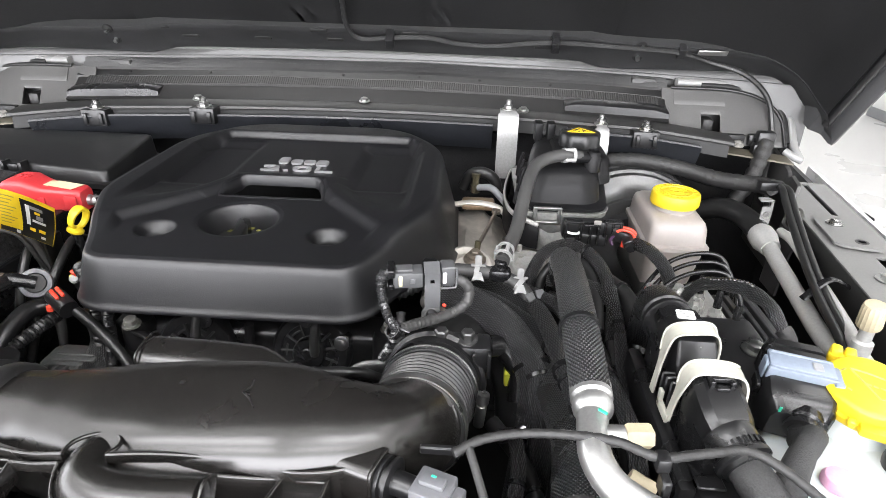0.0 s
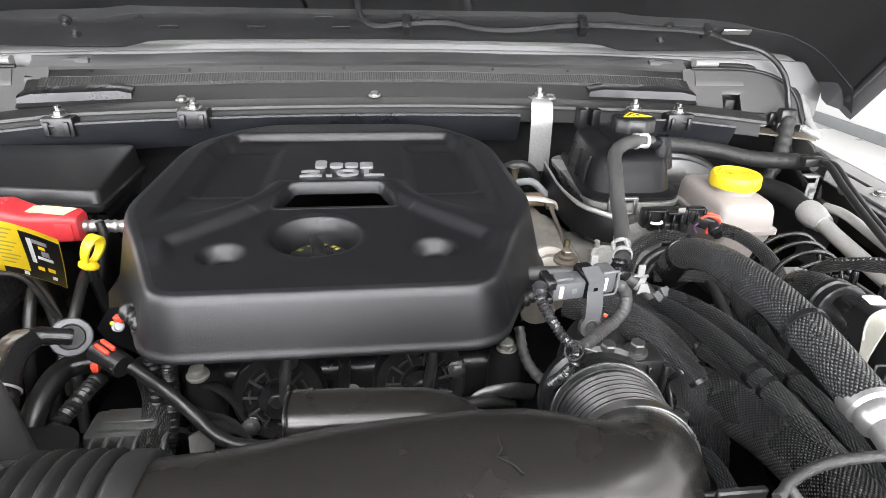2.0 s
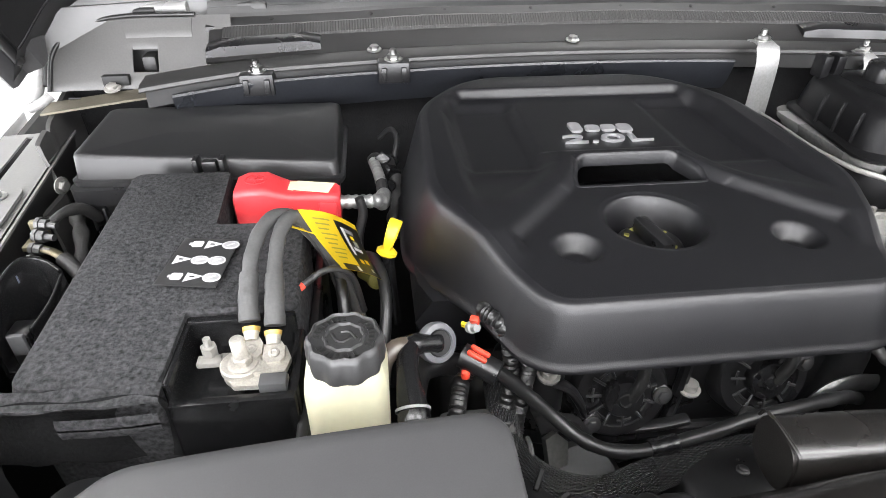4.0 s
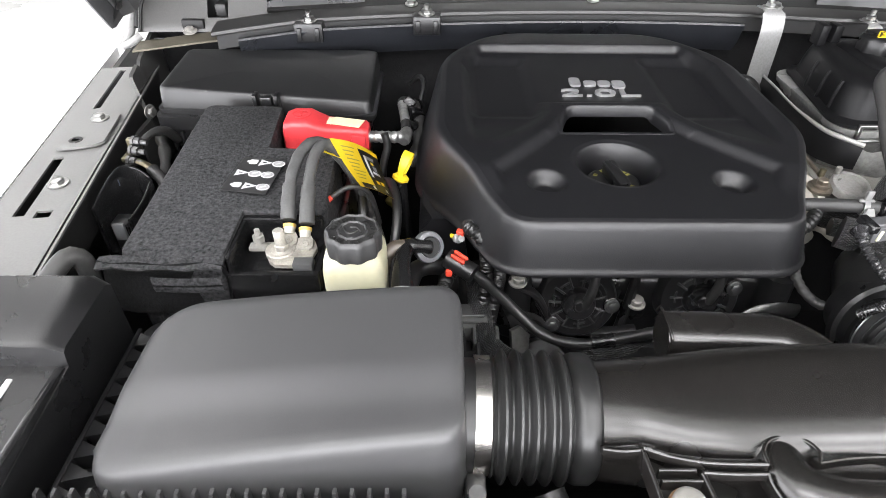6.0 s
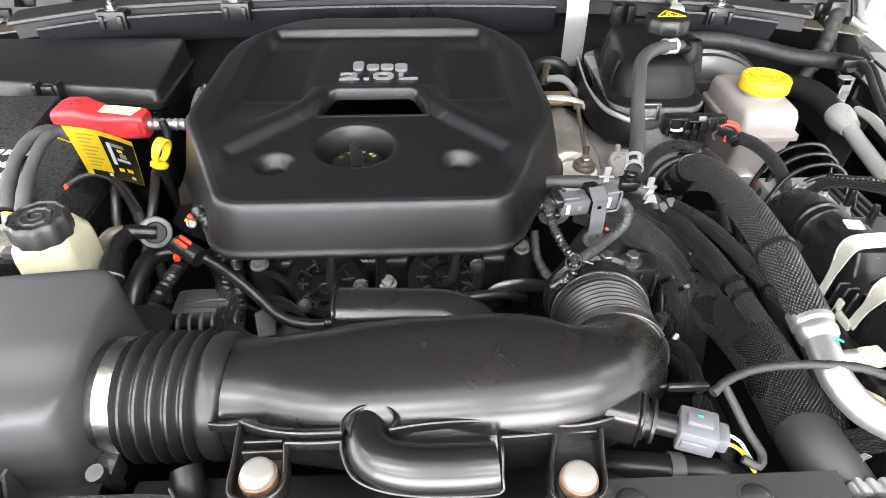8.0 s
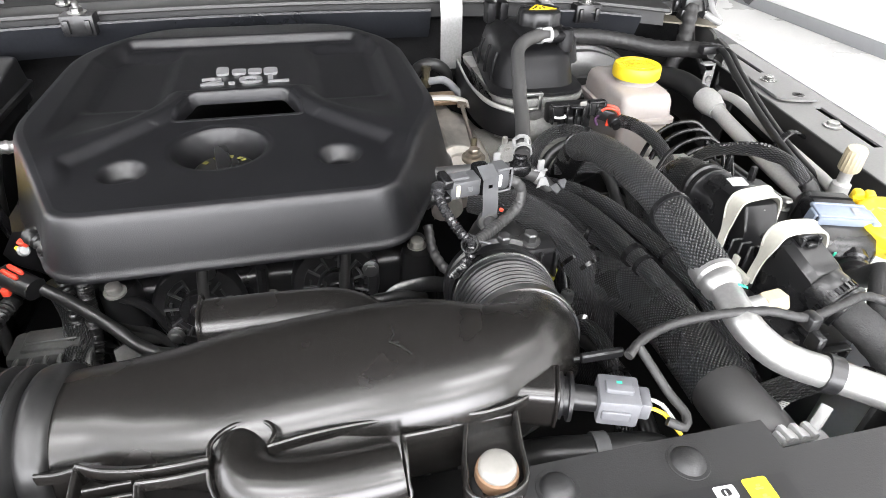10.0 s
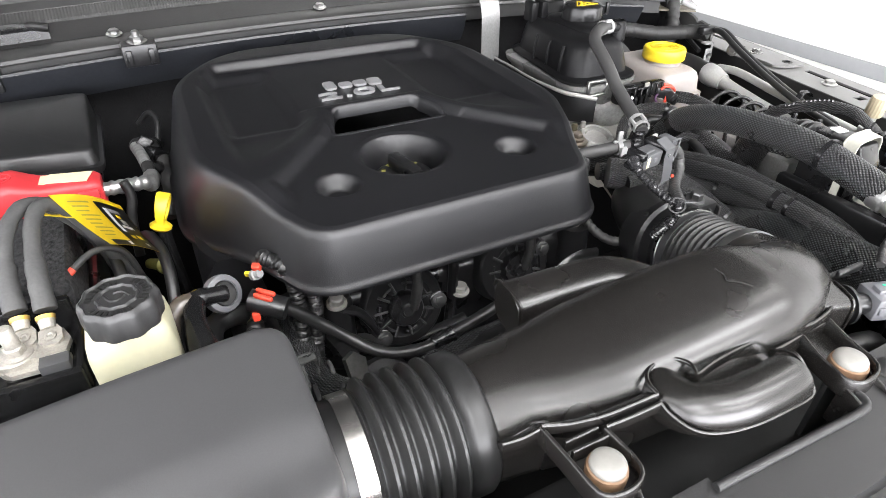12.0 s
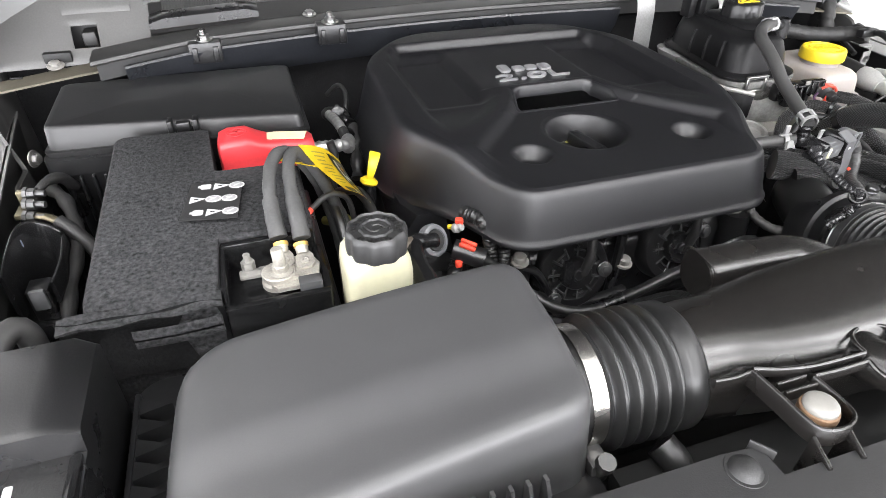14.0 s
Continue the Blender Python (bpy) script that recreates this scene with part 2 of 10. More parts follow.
    palegrey=mat("pale_grey_clip_plastic", (0.26, 0.26, 0.257), 0.42, grain=300, bump=0.04, vary=0.08),
    greenink=mat("green_ink", (0.03, 0.42, 0.26), 0.5, bump=0.0),
    copper=mat("yellowed_ring", (0.62, 0.40, 0.10), 0.4, 0.5, bump=0.02),
    washer=mat("brown_rubber_washer", (0.20, 0.12, 0.07), 0.6, bump=0.05, vary=0.2),
)
glow = bpy.data.materials.new("lamp_diffuser")
glow.use_nodes = True
glow.node_tree.nodes["Principled BSDF"].inputs["Emission Color"].default_value = (1, 0.985, 0.96, 1)
glow.node_tree.nodes["Principled BSDF"].inputs["Emission Strength"].default_value = 6.0


# ---- mesh helpers ----
V = Vector
WORLD_AT = {}


def thing(name, base, label, category, group="", kind=""):
    ob = new(name)
    ob.location = base
    ob.empty_display_size = 0.02
    WORLD_AT[ob.name] = V(base)
    return tagged(ob, label, category, group, kind)


def finish(name, bm, material, sharp=38):
    bmesh.ops.recalc_face_normals(bm, faces=bm.faces)
    me = bpy.data.meshes.new(name)
    bm.to_mesh(me)
    bm.free()
    me.materials.append(M[material] if isinstance(material, str) else material)
    me.shade_smooth()
    me.set_sharp_from_angle(angle=radians(sharp))
    return me


def part(name, bm, material, parent, label="", sharp=38):
    """Links a bmesh in world coordinates as one mesh under a thing or a part."""
    ob = new(name, finish(name, bm, material, sharp))
    ob.parent = parent
    ob.location = -WORLD_AT[parent.name]
    WORLD_AT[ob.name] = V((0, 0, 0))
    return tagged(ob, label)


def solo(name, bm, material, label, category, group="", kind="", sharp=38):
    """A thing that is one mesh, its origin at the middle of its base."""
    lo = [min(v.co[i] for v in bm.verts) for i in range(3)]
    hi = [max(v.co[i] for v in bm.verts) for i in range(3)]
    base = V(((lo[0] + hi[0]) / 2, (lo[1] + hi[1]) / 2, lo[2]))
    bmesh.ops.translate(bm, verts=bm.verts, vec=-base)
    ob = new(name, finish(name, bm, material, sharp))
    ob.location = base
    WORLD_AT[ob.name] = base
    return tagged(ob, label, category, group, kind)


def BM():
    return bmesh.new()


def box(bm, lo, hi, bev=0.0, seg=2, m=None):
    cs = [(x, y, z) for x in (lo[0], hi[0]) for y in (lo[1], hi[1]) for z in (lo[2], hi[2])]
    vs = [bm.verts.new(m @ V(c) if m else V(c)) for c in cs]
    fs = [bm.faces.new([vs[i] for i in q]) for q in ((0, 1, 3, 2), (4, 6, 7, 5), (0, 4, 5, 1), (2, 3, 7, 6), (0, 2, 6, 4), (1, 5, 7, 3))]
    if bev:
        es = list({e for f in fs for e in f.edges})
        bmesh.ops.bevel(bm, geom=es, offset=bev, segments=seg, affect="EDGES", profile=0.5)
    return bm


def loft(bm, rings, cap0=True, cap1=True, uv=None, closed=True):
    rows = [[bm.verts.new(p) for p in r] for r in rings]
    n = len(rows[0])
    last = n if closed else n - 1
    for a, b in zip(rows, rows[1:]):
        for i in range(last):
            j = (i + 1) % n
            bm.faces.new((a[i], a[j], b[j], b[i]))
    if cap0 and closed:
        bm.faces.new(list(reversed(rows[0])))
    if cap1 and closed:
        bm.faces.new(rows[-1])
    return rows


def frame_of(axis):
    a = V(axis).normalized()
    h = V((0, 0, 1)) if abs(a.z) < 0.9 else V((0, 1, 0))
    u = h.cross(a).normalized()
    return a, u, a.cross(u)


def lathe(bm, base, axis, prof, n=24, wave=0.0, lobes=0, cap=True):
    """Turned body: prof holds (height along the axis, radius)."""
    a, u, w = frame_of(axis)
    rings = []
    for h, r in prof:
        ring = []
        for i in range(n):
            t = 2 * math.pi * i / n
            rr = max(r, 1e-5) * (1 + (wave * math.cos(lobes * t) if lobes else 0))
            ring.append(V(base) + a * h + (u * math.cos(t) + w * math.sin(t)) * rr)
        rings.append(ring)
    loft(bm, rings, cap, cap)
    return bm


def spline(pts, step=0.004):
    """Points at even small steps along a smooth curve through pts."""
    P = [V(p) for p in pts]
    if len(P) == 2:
        n = max(2, int((P[1] - P[0]).length / step))
        return [P[0].lerp(P[1], i / n) for i in range(n + 1)]
    P = [P[0] * 2 - P[1]] + P + [P[-1] * 2 - P[-2]]
    out = []
    for i in range(1, len(P) - 2):
        p0, p1, p2, p3 = P[i - 1:i + 3]
        n = max(2, int((p2 - p1).length / step))
        for k in range(n):
            t = k / n
            out.append(0.5 * (2 * p1 + (p2 - p0) * t + (2 * p0 - 5 * p1 + 4 * p2 - p3) * t * t + (3 * p1 - p0 - 3 * p2 + p3) * t ** 3))
    out.append(P[-2])
    return out


def tube(bm, pts, r, n=12, step=0.004, flat=1.0, cap=True):
    """A tube along a smooth curve; r is a radius, or gives it from (metres along, share along)."""
    C = spline(pts, step)
    uvl = bm.loops.layers.uv.verify()
    T = [(C[min(i + 1, len(C) - 1)] - C[max(i - 1, 0)]).normalized() for i in range(len(C))]
    _, u, _ = frame_of(T[0])
    s, rows, S = 0.0, [], []
    total = sum((b - a).length for a, b in zip(C, C[1:])) or 1
    for i, c in enumerate(C):
        if i:
            s += (c - C[i - 1]).length
            u = (u - T[i] * u.dot(T[i])).normalized()
        w = T[i].cross(u)
        rr = r(s, s / total) if callable(r) else r
        rows.append([bm.verts.new(c + (u * math.cos(2 * math.pi * k / n) + w * math.sin(2 * math.pi * k / n) * flat) * rr) for k in range(n)])
        S.append(s)
    girth = 2 * math.pi * (r(total / 2, 0.5) if callable(r) else r)
    for i in range(len(rows) - 1):
        for k in range(n):
            j = (k + 1) % n
            f = bm.faces.new((rows[i][k], rows[i][j], rows[i + 1][j], rows[i + 1][k]))
            for lp, (a, b) in zip(f.loops, ((k, S[i]), (k + 1, S[i]), (k + 1, S[i + 1]), (k, S[i + 1]))):
                lp[uvl].uv = (girth * a / n, b)
    if cap:
        bm.faces.new(list(reversed(rows[0])))
        bm.faces.new(rows[-1])
    return bm


def ribbed(r, pitch, depth):
    """Radius of a corrugated tube."""
    return lambda s, k: r + depth * (math.cos(2 * math.pi * s / pitch) ** 2 * 2 - 1)


def rrect(cx, cy, z, hx, hy, rad, n=5, m=None):
    """A rounded rectangle lying flat."""
    rad = min(rad, hx * 0.999, hy * 0.999)
    out = []
    for k, (sx, sy) in enumerate(((1, 1), (-1, 1), (-1, -1), (1, -1))):
        for i in range(n + 1):
            t = math.pi / 2 * (k + i / n)
            p = V((cx + sx * (hx - rad) + rad * math.cos(t), cy + sy * (hy - rad) + rad * math.sin(t), z))
            out.append(m @ p if m else p)
    return out


def slab(bm, outline, z0, z1, m=None, bev=0.0):
    """A flat plate of any outline between two heights."""
    a = [(m @ V((x, y, z0)) if m else V((x, y, z0))) for x, y in outline]
    b = [(m @ V((x, y, z1)) if m else V((x, y, z1))) for x, y in outline]
    loft(bm, [a, b])
    return bm


def sheet_with_holes(bm, xs, ys, holes, thick, place):
    """A sheet in a plan with rectangular holes, its cells set by place(x, y)."""
    gx = sorted(set(xs) | {v for h in holes for v in (h[0], h[2])})
    gy = sorted(set(ys) | {v for h in holes for v in (h[1], h[3])})
    vs = {}

    def vert(i, j, k):
        if (i, j, k) not in vs:
            p = V(place(gx[i], gy[j]))
            vs[i, j, k] = bm.verts.new(p - V((0, 0, thick * k)))
        return vs[i, j, k]

    keep = {(i, j) for i in range(len(gx) - 1) for j in range(len(gy) - 1)
            if not any(h[0] < (gx[i] + gx[i + 1]) / 2 < h[2] and h[1] < (gy[j] + gy[j + 1]) / 2 < h[3] for h in holes)}
    for i, j in keep:
        for k in (0, 1):
            bm.faces.new((vert(i, j, k), vert(i + 1, j, k), vert(i + 1, j + 1, k), vert(i, j + 1, k)))
        for di, dj, a, b in ((-1, 0, (i, j), (i, j + 1)), (1, 0, (i + 1, j), (i + 1, j + 1)), (0, -1, (i, j), (i + 1, j)), (0, 1, (i, j + 1), (i + 1, j + 1))):
            if (i + di, j + dj) not in keep:
                bm.faces.new((vert(*a, 0), vert(*b, 0), vert(*b, 1), vert(*a, 1)))
    return bm


def bolt(bm, p, axis, r=0.007, h=0.006, stud=0.0):
    """A flanged hexagon head, with a threaded stud above it where stud is given."""
    lathe(bm, p, axis, [(0, r * 1.5), (0.0012, r * 1.5), (0.002, r * 1.1)], 16)
    lathe(bm, V(p) + V(axis).normalized() * 0.001, axis, [(0, r), (h * 0.85, r), (h, r * 0.8)], 6)
    if stud:
        lathe(bm, V(p) + V(axis).normalized() * h, axis, [(0, r * 0.55), (stud, r * 0.55), (stud + 0.001, r * 0.4)], 10)
    return bm


def hose(name, pts, r, material, label, category="hose", n=12, group="", step=0.004, flat=1.0):
    t = thing(name, min((V(p) for p in pts), key=lambda p: p.z), label, category, group)
    part("sleeve", tube(BM(), pts, r, n, step, flat), material, t, sharp=60)
    return t


def clamp_ring(bm, p, axis, r, width, thick=0.0012, n=20):
    a = V(axis).normalized()
    lathe(bm, V(p) - a * width / 2, a, [(0, r), (0, r + thick), (width, r + thick), (width, r), (0, r)], n, cap=False)
    return bm


def letters(name, text, wide, high, m, material, parent, depth=0.0015, label=""):
    """Raised lettering in the built-in font, wide by high metres, its middle at the pose m."""
    cu = bpy.data.curves.new(name, "FONT")
    cu.body, cu.size, cu.extrude = text, 1.0, depth
    tmp = new(name + "_curve", cu)
    bpy.context.view_layer.update()
    me = bpy.data.meshes.new_from_object(tmp.evaluated_get(bpy.context.evaluated_depsgraph_get()))
    bpy.data.objects.remove(tmp)
    lo = [min(v.co[i] for v in me.vertices) for i in (0, 1)]
    hi = [max(v.co[i] for v in me.vertices) for i in (0, 1)]
    kx, ky = wide / (hi[0] - lo[0]), high / (hi[1] - lo[1])
    me.transform(m @ Matrix.Diagonal((kx, ky, 1, 1)) @ Matrix.Translation((-(lo[0] + hi[0]) / 2, -(lo[1] + hi[1]) / 2, 0)))
    me.materials.clear()
    me.materials.append(M[material])
    me.name = name
    ob = new(name, me)
    ob.parent = parent
    ob.location = -WORLD_AT[parent.name]
    WORLD_AT[ob.name] = V((0, 0, 0))
    return tagged(ob, label)


def wall_along(bm, pts, z0, th=0.0018, step=0.003):
    """A thin upright wall with a rounded top along a curve; the points give the top's height."""
    C = spline(pts, step)
    rings = []
    for i, c in enumerate(C):
        d = C[min(i + 1, len(C) - 1)] - C[max(i - 1, 0)]
        n = V((d.y, -d.x, 0)).normalized() * th / 2
        rings.append([V((c.x + n.x * k, c.y + n.y * k, z)) for k, z in ((1, z0), (1, c.z - th * 0.4), (0.6, c.z - th * 0.1), (0, c.z), (-0.6, c.z - th * 0.1), (-1, c.z - th * 0.4), (-1, z0))])
    loft(bm, rings)
    return bm


def sstep(a, b, x):
    t = min(1.0, max(0.0, (x - a) / (b - a)))
    return t * t * (3 - 2 * t)

# ---- the room ----
ROOM = (-4.2, -3.6, 4.2, 6.4, 3.4)
x0, y0, x1, y1, zc = ROOM
solo("floor", box(BM(), (x0 - 0.2, y0 - 0.2, -0.1), (x1 + 0.2, y1 + 0.2, 0.0)), "floor", "glossy white showroom floor", "floor", kind="structure")
solo("ceiling", box(BM(), (x0 - 0.2, y0 - 0.2, zc), (x1 + 0.2, y1 + 0.2, zc + 0.1)), "wall", "plain white ceiling", "ceiling", kind="structure")
for nm, lo, hi in (("wall_north", (x0, y1, 0), (x1, y1 + 0.2, zc)),                    ("wall_south_low", (x0, y0 - 0.2, 0), (x1, y0, 0.3)), ("wall_south_high", (x0, y0 - 0.2, 2.6), (x1, y0, zc)),
                   ("wall_south_left", (x0, y0 - 0.2, 0.3), (-3.9, y0, 2.6)), ("wall_south_right", (3.0, y0 - 0.2, 0.3), (x1, y0, 2.6)),
                   ("wall_east", (x1, y0 - 0.2, 0), (x1 + 0.2, y1 + 0.2, zc)), ("wall_west_low", (x0 - 0.2, y0 - 0.2, 0), (x0, y1 + 0.2, 0.3)), ("wall_west_high", (x0 - 0.2, y0 - 0.2, 2.6), (x0, y1 + 0.2, zc)), ("wall_west_front", (x0 - 0.2, y0 - 0.2, 0.3), (x0, -3.4, 2.6)), ("wall_west_rear", (x0 - 0.2, 2.7, 0.3), (x0, y1 + 0.2, 2.6))):
    solo(nm, box(BM(), lo, hi), "wall", "plain white painted showroom wall", "wall", kind="structure")
for nm, lo, hi in (("baseboard_east", (x1 - 0.015, y0, 0), (x1 - 0.002, y1, 0.1)), ("baseboard_west", (x0 + 0.002, y0, 0), (x0 + 0.015, y1, 0.1))):
    solo(nm, box(BM(), lo, hi, 0.003), "lightgrey", "low grey skirting along the white wall", "skirting", kind="structure")
win = thing("window_1", (0, y0 - 0.1, 0.3), "wide showroom window with bright daylight outside", "window", kind="structure")
for a, b in ((-3.9, -3.84), (-1.63, -1.57), (0.67, 0.73), (2.94, 3.0)):
    part("window_frame", box(BM(), (a, y0 - 0.13, 0.3), (b, y0 - 0.07, 2.6), 0.004), "lightgrey", win)
win2 = thing("window_2", (x0 - 0.1, 0.2, 0.3), "wide showroom side window with bright daylight outside", "window", kind="structure")
for a in (-3.4, -1.4, 0.6, 2.6):
    part("window_frame", box(BM(), (x0 - 0.05, a, 0.3), (x0 + 0.0, a + 0.06, 2.6), 0.004), "lightgrey", win2)
for lx, ly in LAMPS:
    t = thing("ceiling_light", (lx, ly, 3.39), "long white ceiling light panel, switched on", "light", "ceiling lights")
    bm = BM()
    for a, b in (((-1.13, -0.38), (1.13, -0.355)), ((-1.13, 0.355), (1.13, 0.38)), ((-1.13, -0.355), (-1.105, 0.355)), ((1.105, -0.355), (1.13, 0.355))):
        box(bm, (lx + a[0], ly + a[1], 3.37), (lx + b[0], ly + b[1], 3.4))
    part("frame", bm, "white", t)
    part("diffuser", box(BM(), (lx - 1.1, ly - 0.35, 3.392), (lx + 1.1, ly + 0.35, 3.399)), glow, t)

# ---- the car: body, cowl, rails, hood ----
car = thing("car", (0, 1.2, 0), "white off-road car with its hood raised, parked indoors", "car")


def cowl_y(x):
    return 0.99 - 0.27 * x * x


def sweep_x(bm, xs, prof, yfun=cowl_y, dz=lambda x: 0.0):
    """A profile of (y offset, z) swept across the car."""
    rings = [[V((x, yfun(x) + p[0], p[1] + dz(x))) for p in prof] for x in xs]
    loft(bm, rings)
    return bm


def span(a, b, n):
    return [a + (b - a) * i / n for i in range(n + 1)]


def drop(x):
    """The cowl falls a little towards its ends."""
    return -0.10 * max(0.0, abs(x) - 0.40) ** 1.2


LIP = [(-0.002, 1.1265), (0.0, 1.1265), (0.0015, 1.131), (0.006, 1.1335), (0.034, 1.136), (0.037, 1.1335), (0.006, 1.130)]
part("cowl_flange", sweep_x(BM(), span(-0.535, 0.53, 48), LIP, dz=drop), "grey", car, "grey sheet metal flange along the cowl")
PANEL = [(0.030, 1.136), (0.036, 1.139), (0.060, 1.152), (0.075, 1.162), (0.078, 1.160), (0.060, 1.146), (0.036, 1.132)]
part("cowl_panel", sweep_x(BM(), span(-0.47, 0.45, 40), PANEL), "cowlgrey", car, "dusty dark grey cowl panel")
SEAL = [(0.078, 1.158), (0.0795, 1.1635), (0.092, 1.1705), (0.0945, 1.1745), (0.0975, 1.1735), (0.0995, 1.1775), (0.1025, 1.1765), (0.1045, 1.1805), (0.108, 1.180), (0.111, 1.1865), (0.1165, 1.1865), (0.1165, 1.150)]
part("weatherstrip", sweep_x(BM(), span(-0.475, 0.458, 60), SEAL, dz=lambda x: 0.0008 * math.sin(x * 23)), "rubber", car, "black folded rubber weatherstrip", sharp=25)
rings = []
for i, x in enumerate(span(-0.455, 0.440, 520)):
    e = 0.0006 * (i % 2) + 0.0007 * math.sin(x * 23)
    rings.append([V((x, cowl_y(x) + dy, z + e * k)) for dy, z, k in ((0.058, 1.1505, 1), (0.0605, 1.1545, 1), (0.074, 1.1632, 1), (0.077, 1.1628, 1), (0.076, 1.158, 0), (0.060, 1.149, 0))])
bm = BM()
loft(bm, rings)
part("ribbed_seal", bm, "ribgrey", car, "finely ribbed grey foam seal", sharp=20)
for i, x in enumerate(span(-0.40, 0.40, 7)):
    part("seal_pin", lathe(BM(), (x + 0.01 * math.sin(i * 2.0), cowl_y(x) + 0.087, 1.1675), (0, -0.5, 0.86), [(0, 0.0024), (0.0012, 0.0022), (0.0014, 0)], 10), "dark", car)
# solid near-black strip: the shade under the flange put in as colour
part("flange_shadow_gap", sweep_x(BM(), span(-0.53, 0.525, 48), [(0.002, 1.108), (0.004, 1.1262), (0.010, 1.1262), (0.010, 1.108)], dz=drop), "dark", car, "dark strip for the shade under the cowl flange")
for a, b in ((-0.47, -0.34), (0.30, 0.45)):
    bm = BM()
    rings = []
    for x in span(a, b, 8):
        e = 0.004 if x in (a, b) else 0
        rings.append([V((x, cowl_y(x) + dy, z)) for dy, z in ((0.036, 1.136), (0.037, 1.150 - e), (0.041, 1.1525 - e), (0.056, 1.1555 - e), (0.066, 1.150))])
    loft(bm, rings)
    part("drain_pad", bm, "plastic", car, "black moulded plastic pad on the cowl")
# windscreen base and the white trim behind the seal
bm = sweep_x(BM(), span(-0.66, 0.66, 30), [(0.118, 1.100), (0.119, 1.1860), (0.1200, 1.1895), (0.1225, 1.1900), (0.1235, 1.1870), (0.1290, 1.1880), (0.1300, 1.1965), (0.1320, 1.1985), (0.1380, 1.1990), (0.1400, 1.1955), (0.1500, 1.1970), (0.40, 1.235), (0.40, 1.15)])
part("windscreen_base", bm, "trimgrey", car, "silver-grey painted panel under the windscreen")
part("windscreen", slab(BM(), [(-0.68, 1.39), (0.68, 1.39), (0.62, 1.62), (-0.62, 1.62)], 0, 0.006, pose(0, 1.36, 1.22, 60, 0, 0) @ pose(0, -1.39, 0)), "gloss", car, "dark windscreen glass")
part("cabin", box(BM(), (-0.72, 1.55, 0.55), (0.72, 4.0, 1.85), 0.06, 3), "paint", car, "white cabin body")

for wx in (-0.78, 0.78):
    for wy in (0.55, 3.0):
        wh = part("wheel", lathe(BM(), (wx - 0.12, wy, 0.40), (1, 0, 0), [(0, 0.22), (0, 0.36), (0.02, 0.395), (0.12, 0.40), (0.22, 0.395), (0.24, 0.36), (0.24, 0.22)], 40), "rubber", car, "black off-road tyre")
        part("rim", lathe(BM(), (wx - 0.10, wy, 0.40), (1, 0, 0), [(0, 0.05), (0, 0.22), (0.20, 0.22), (0.20, 0.05)], 30), "alu", wh)

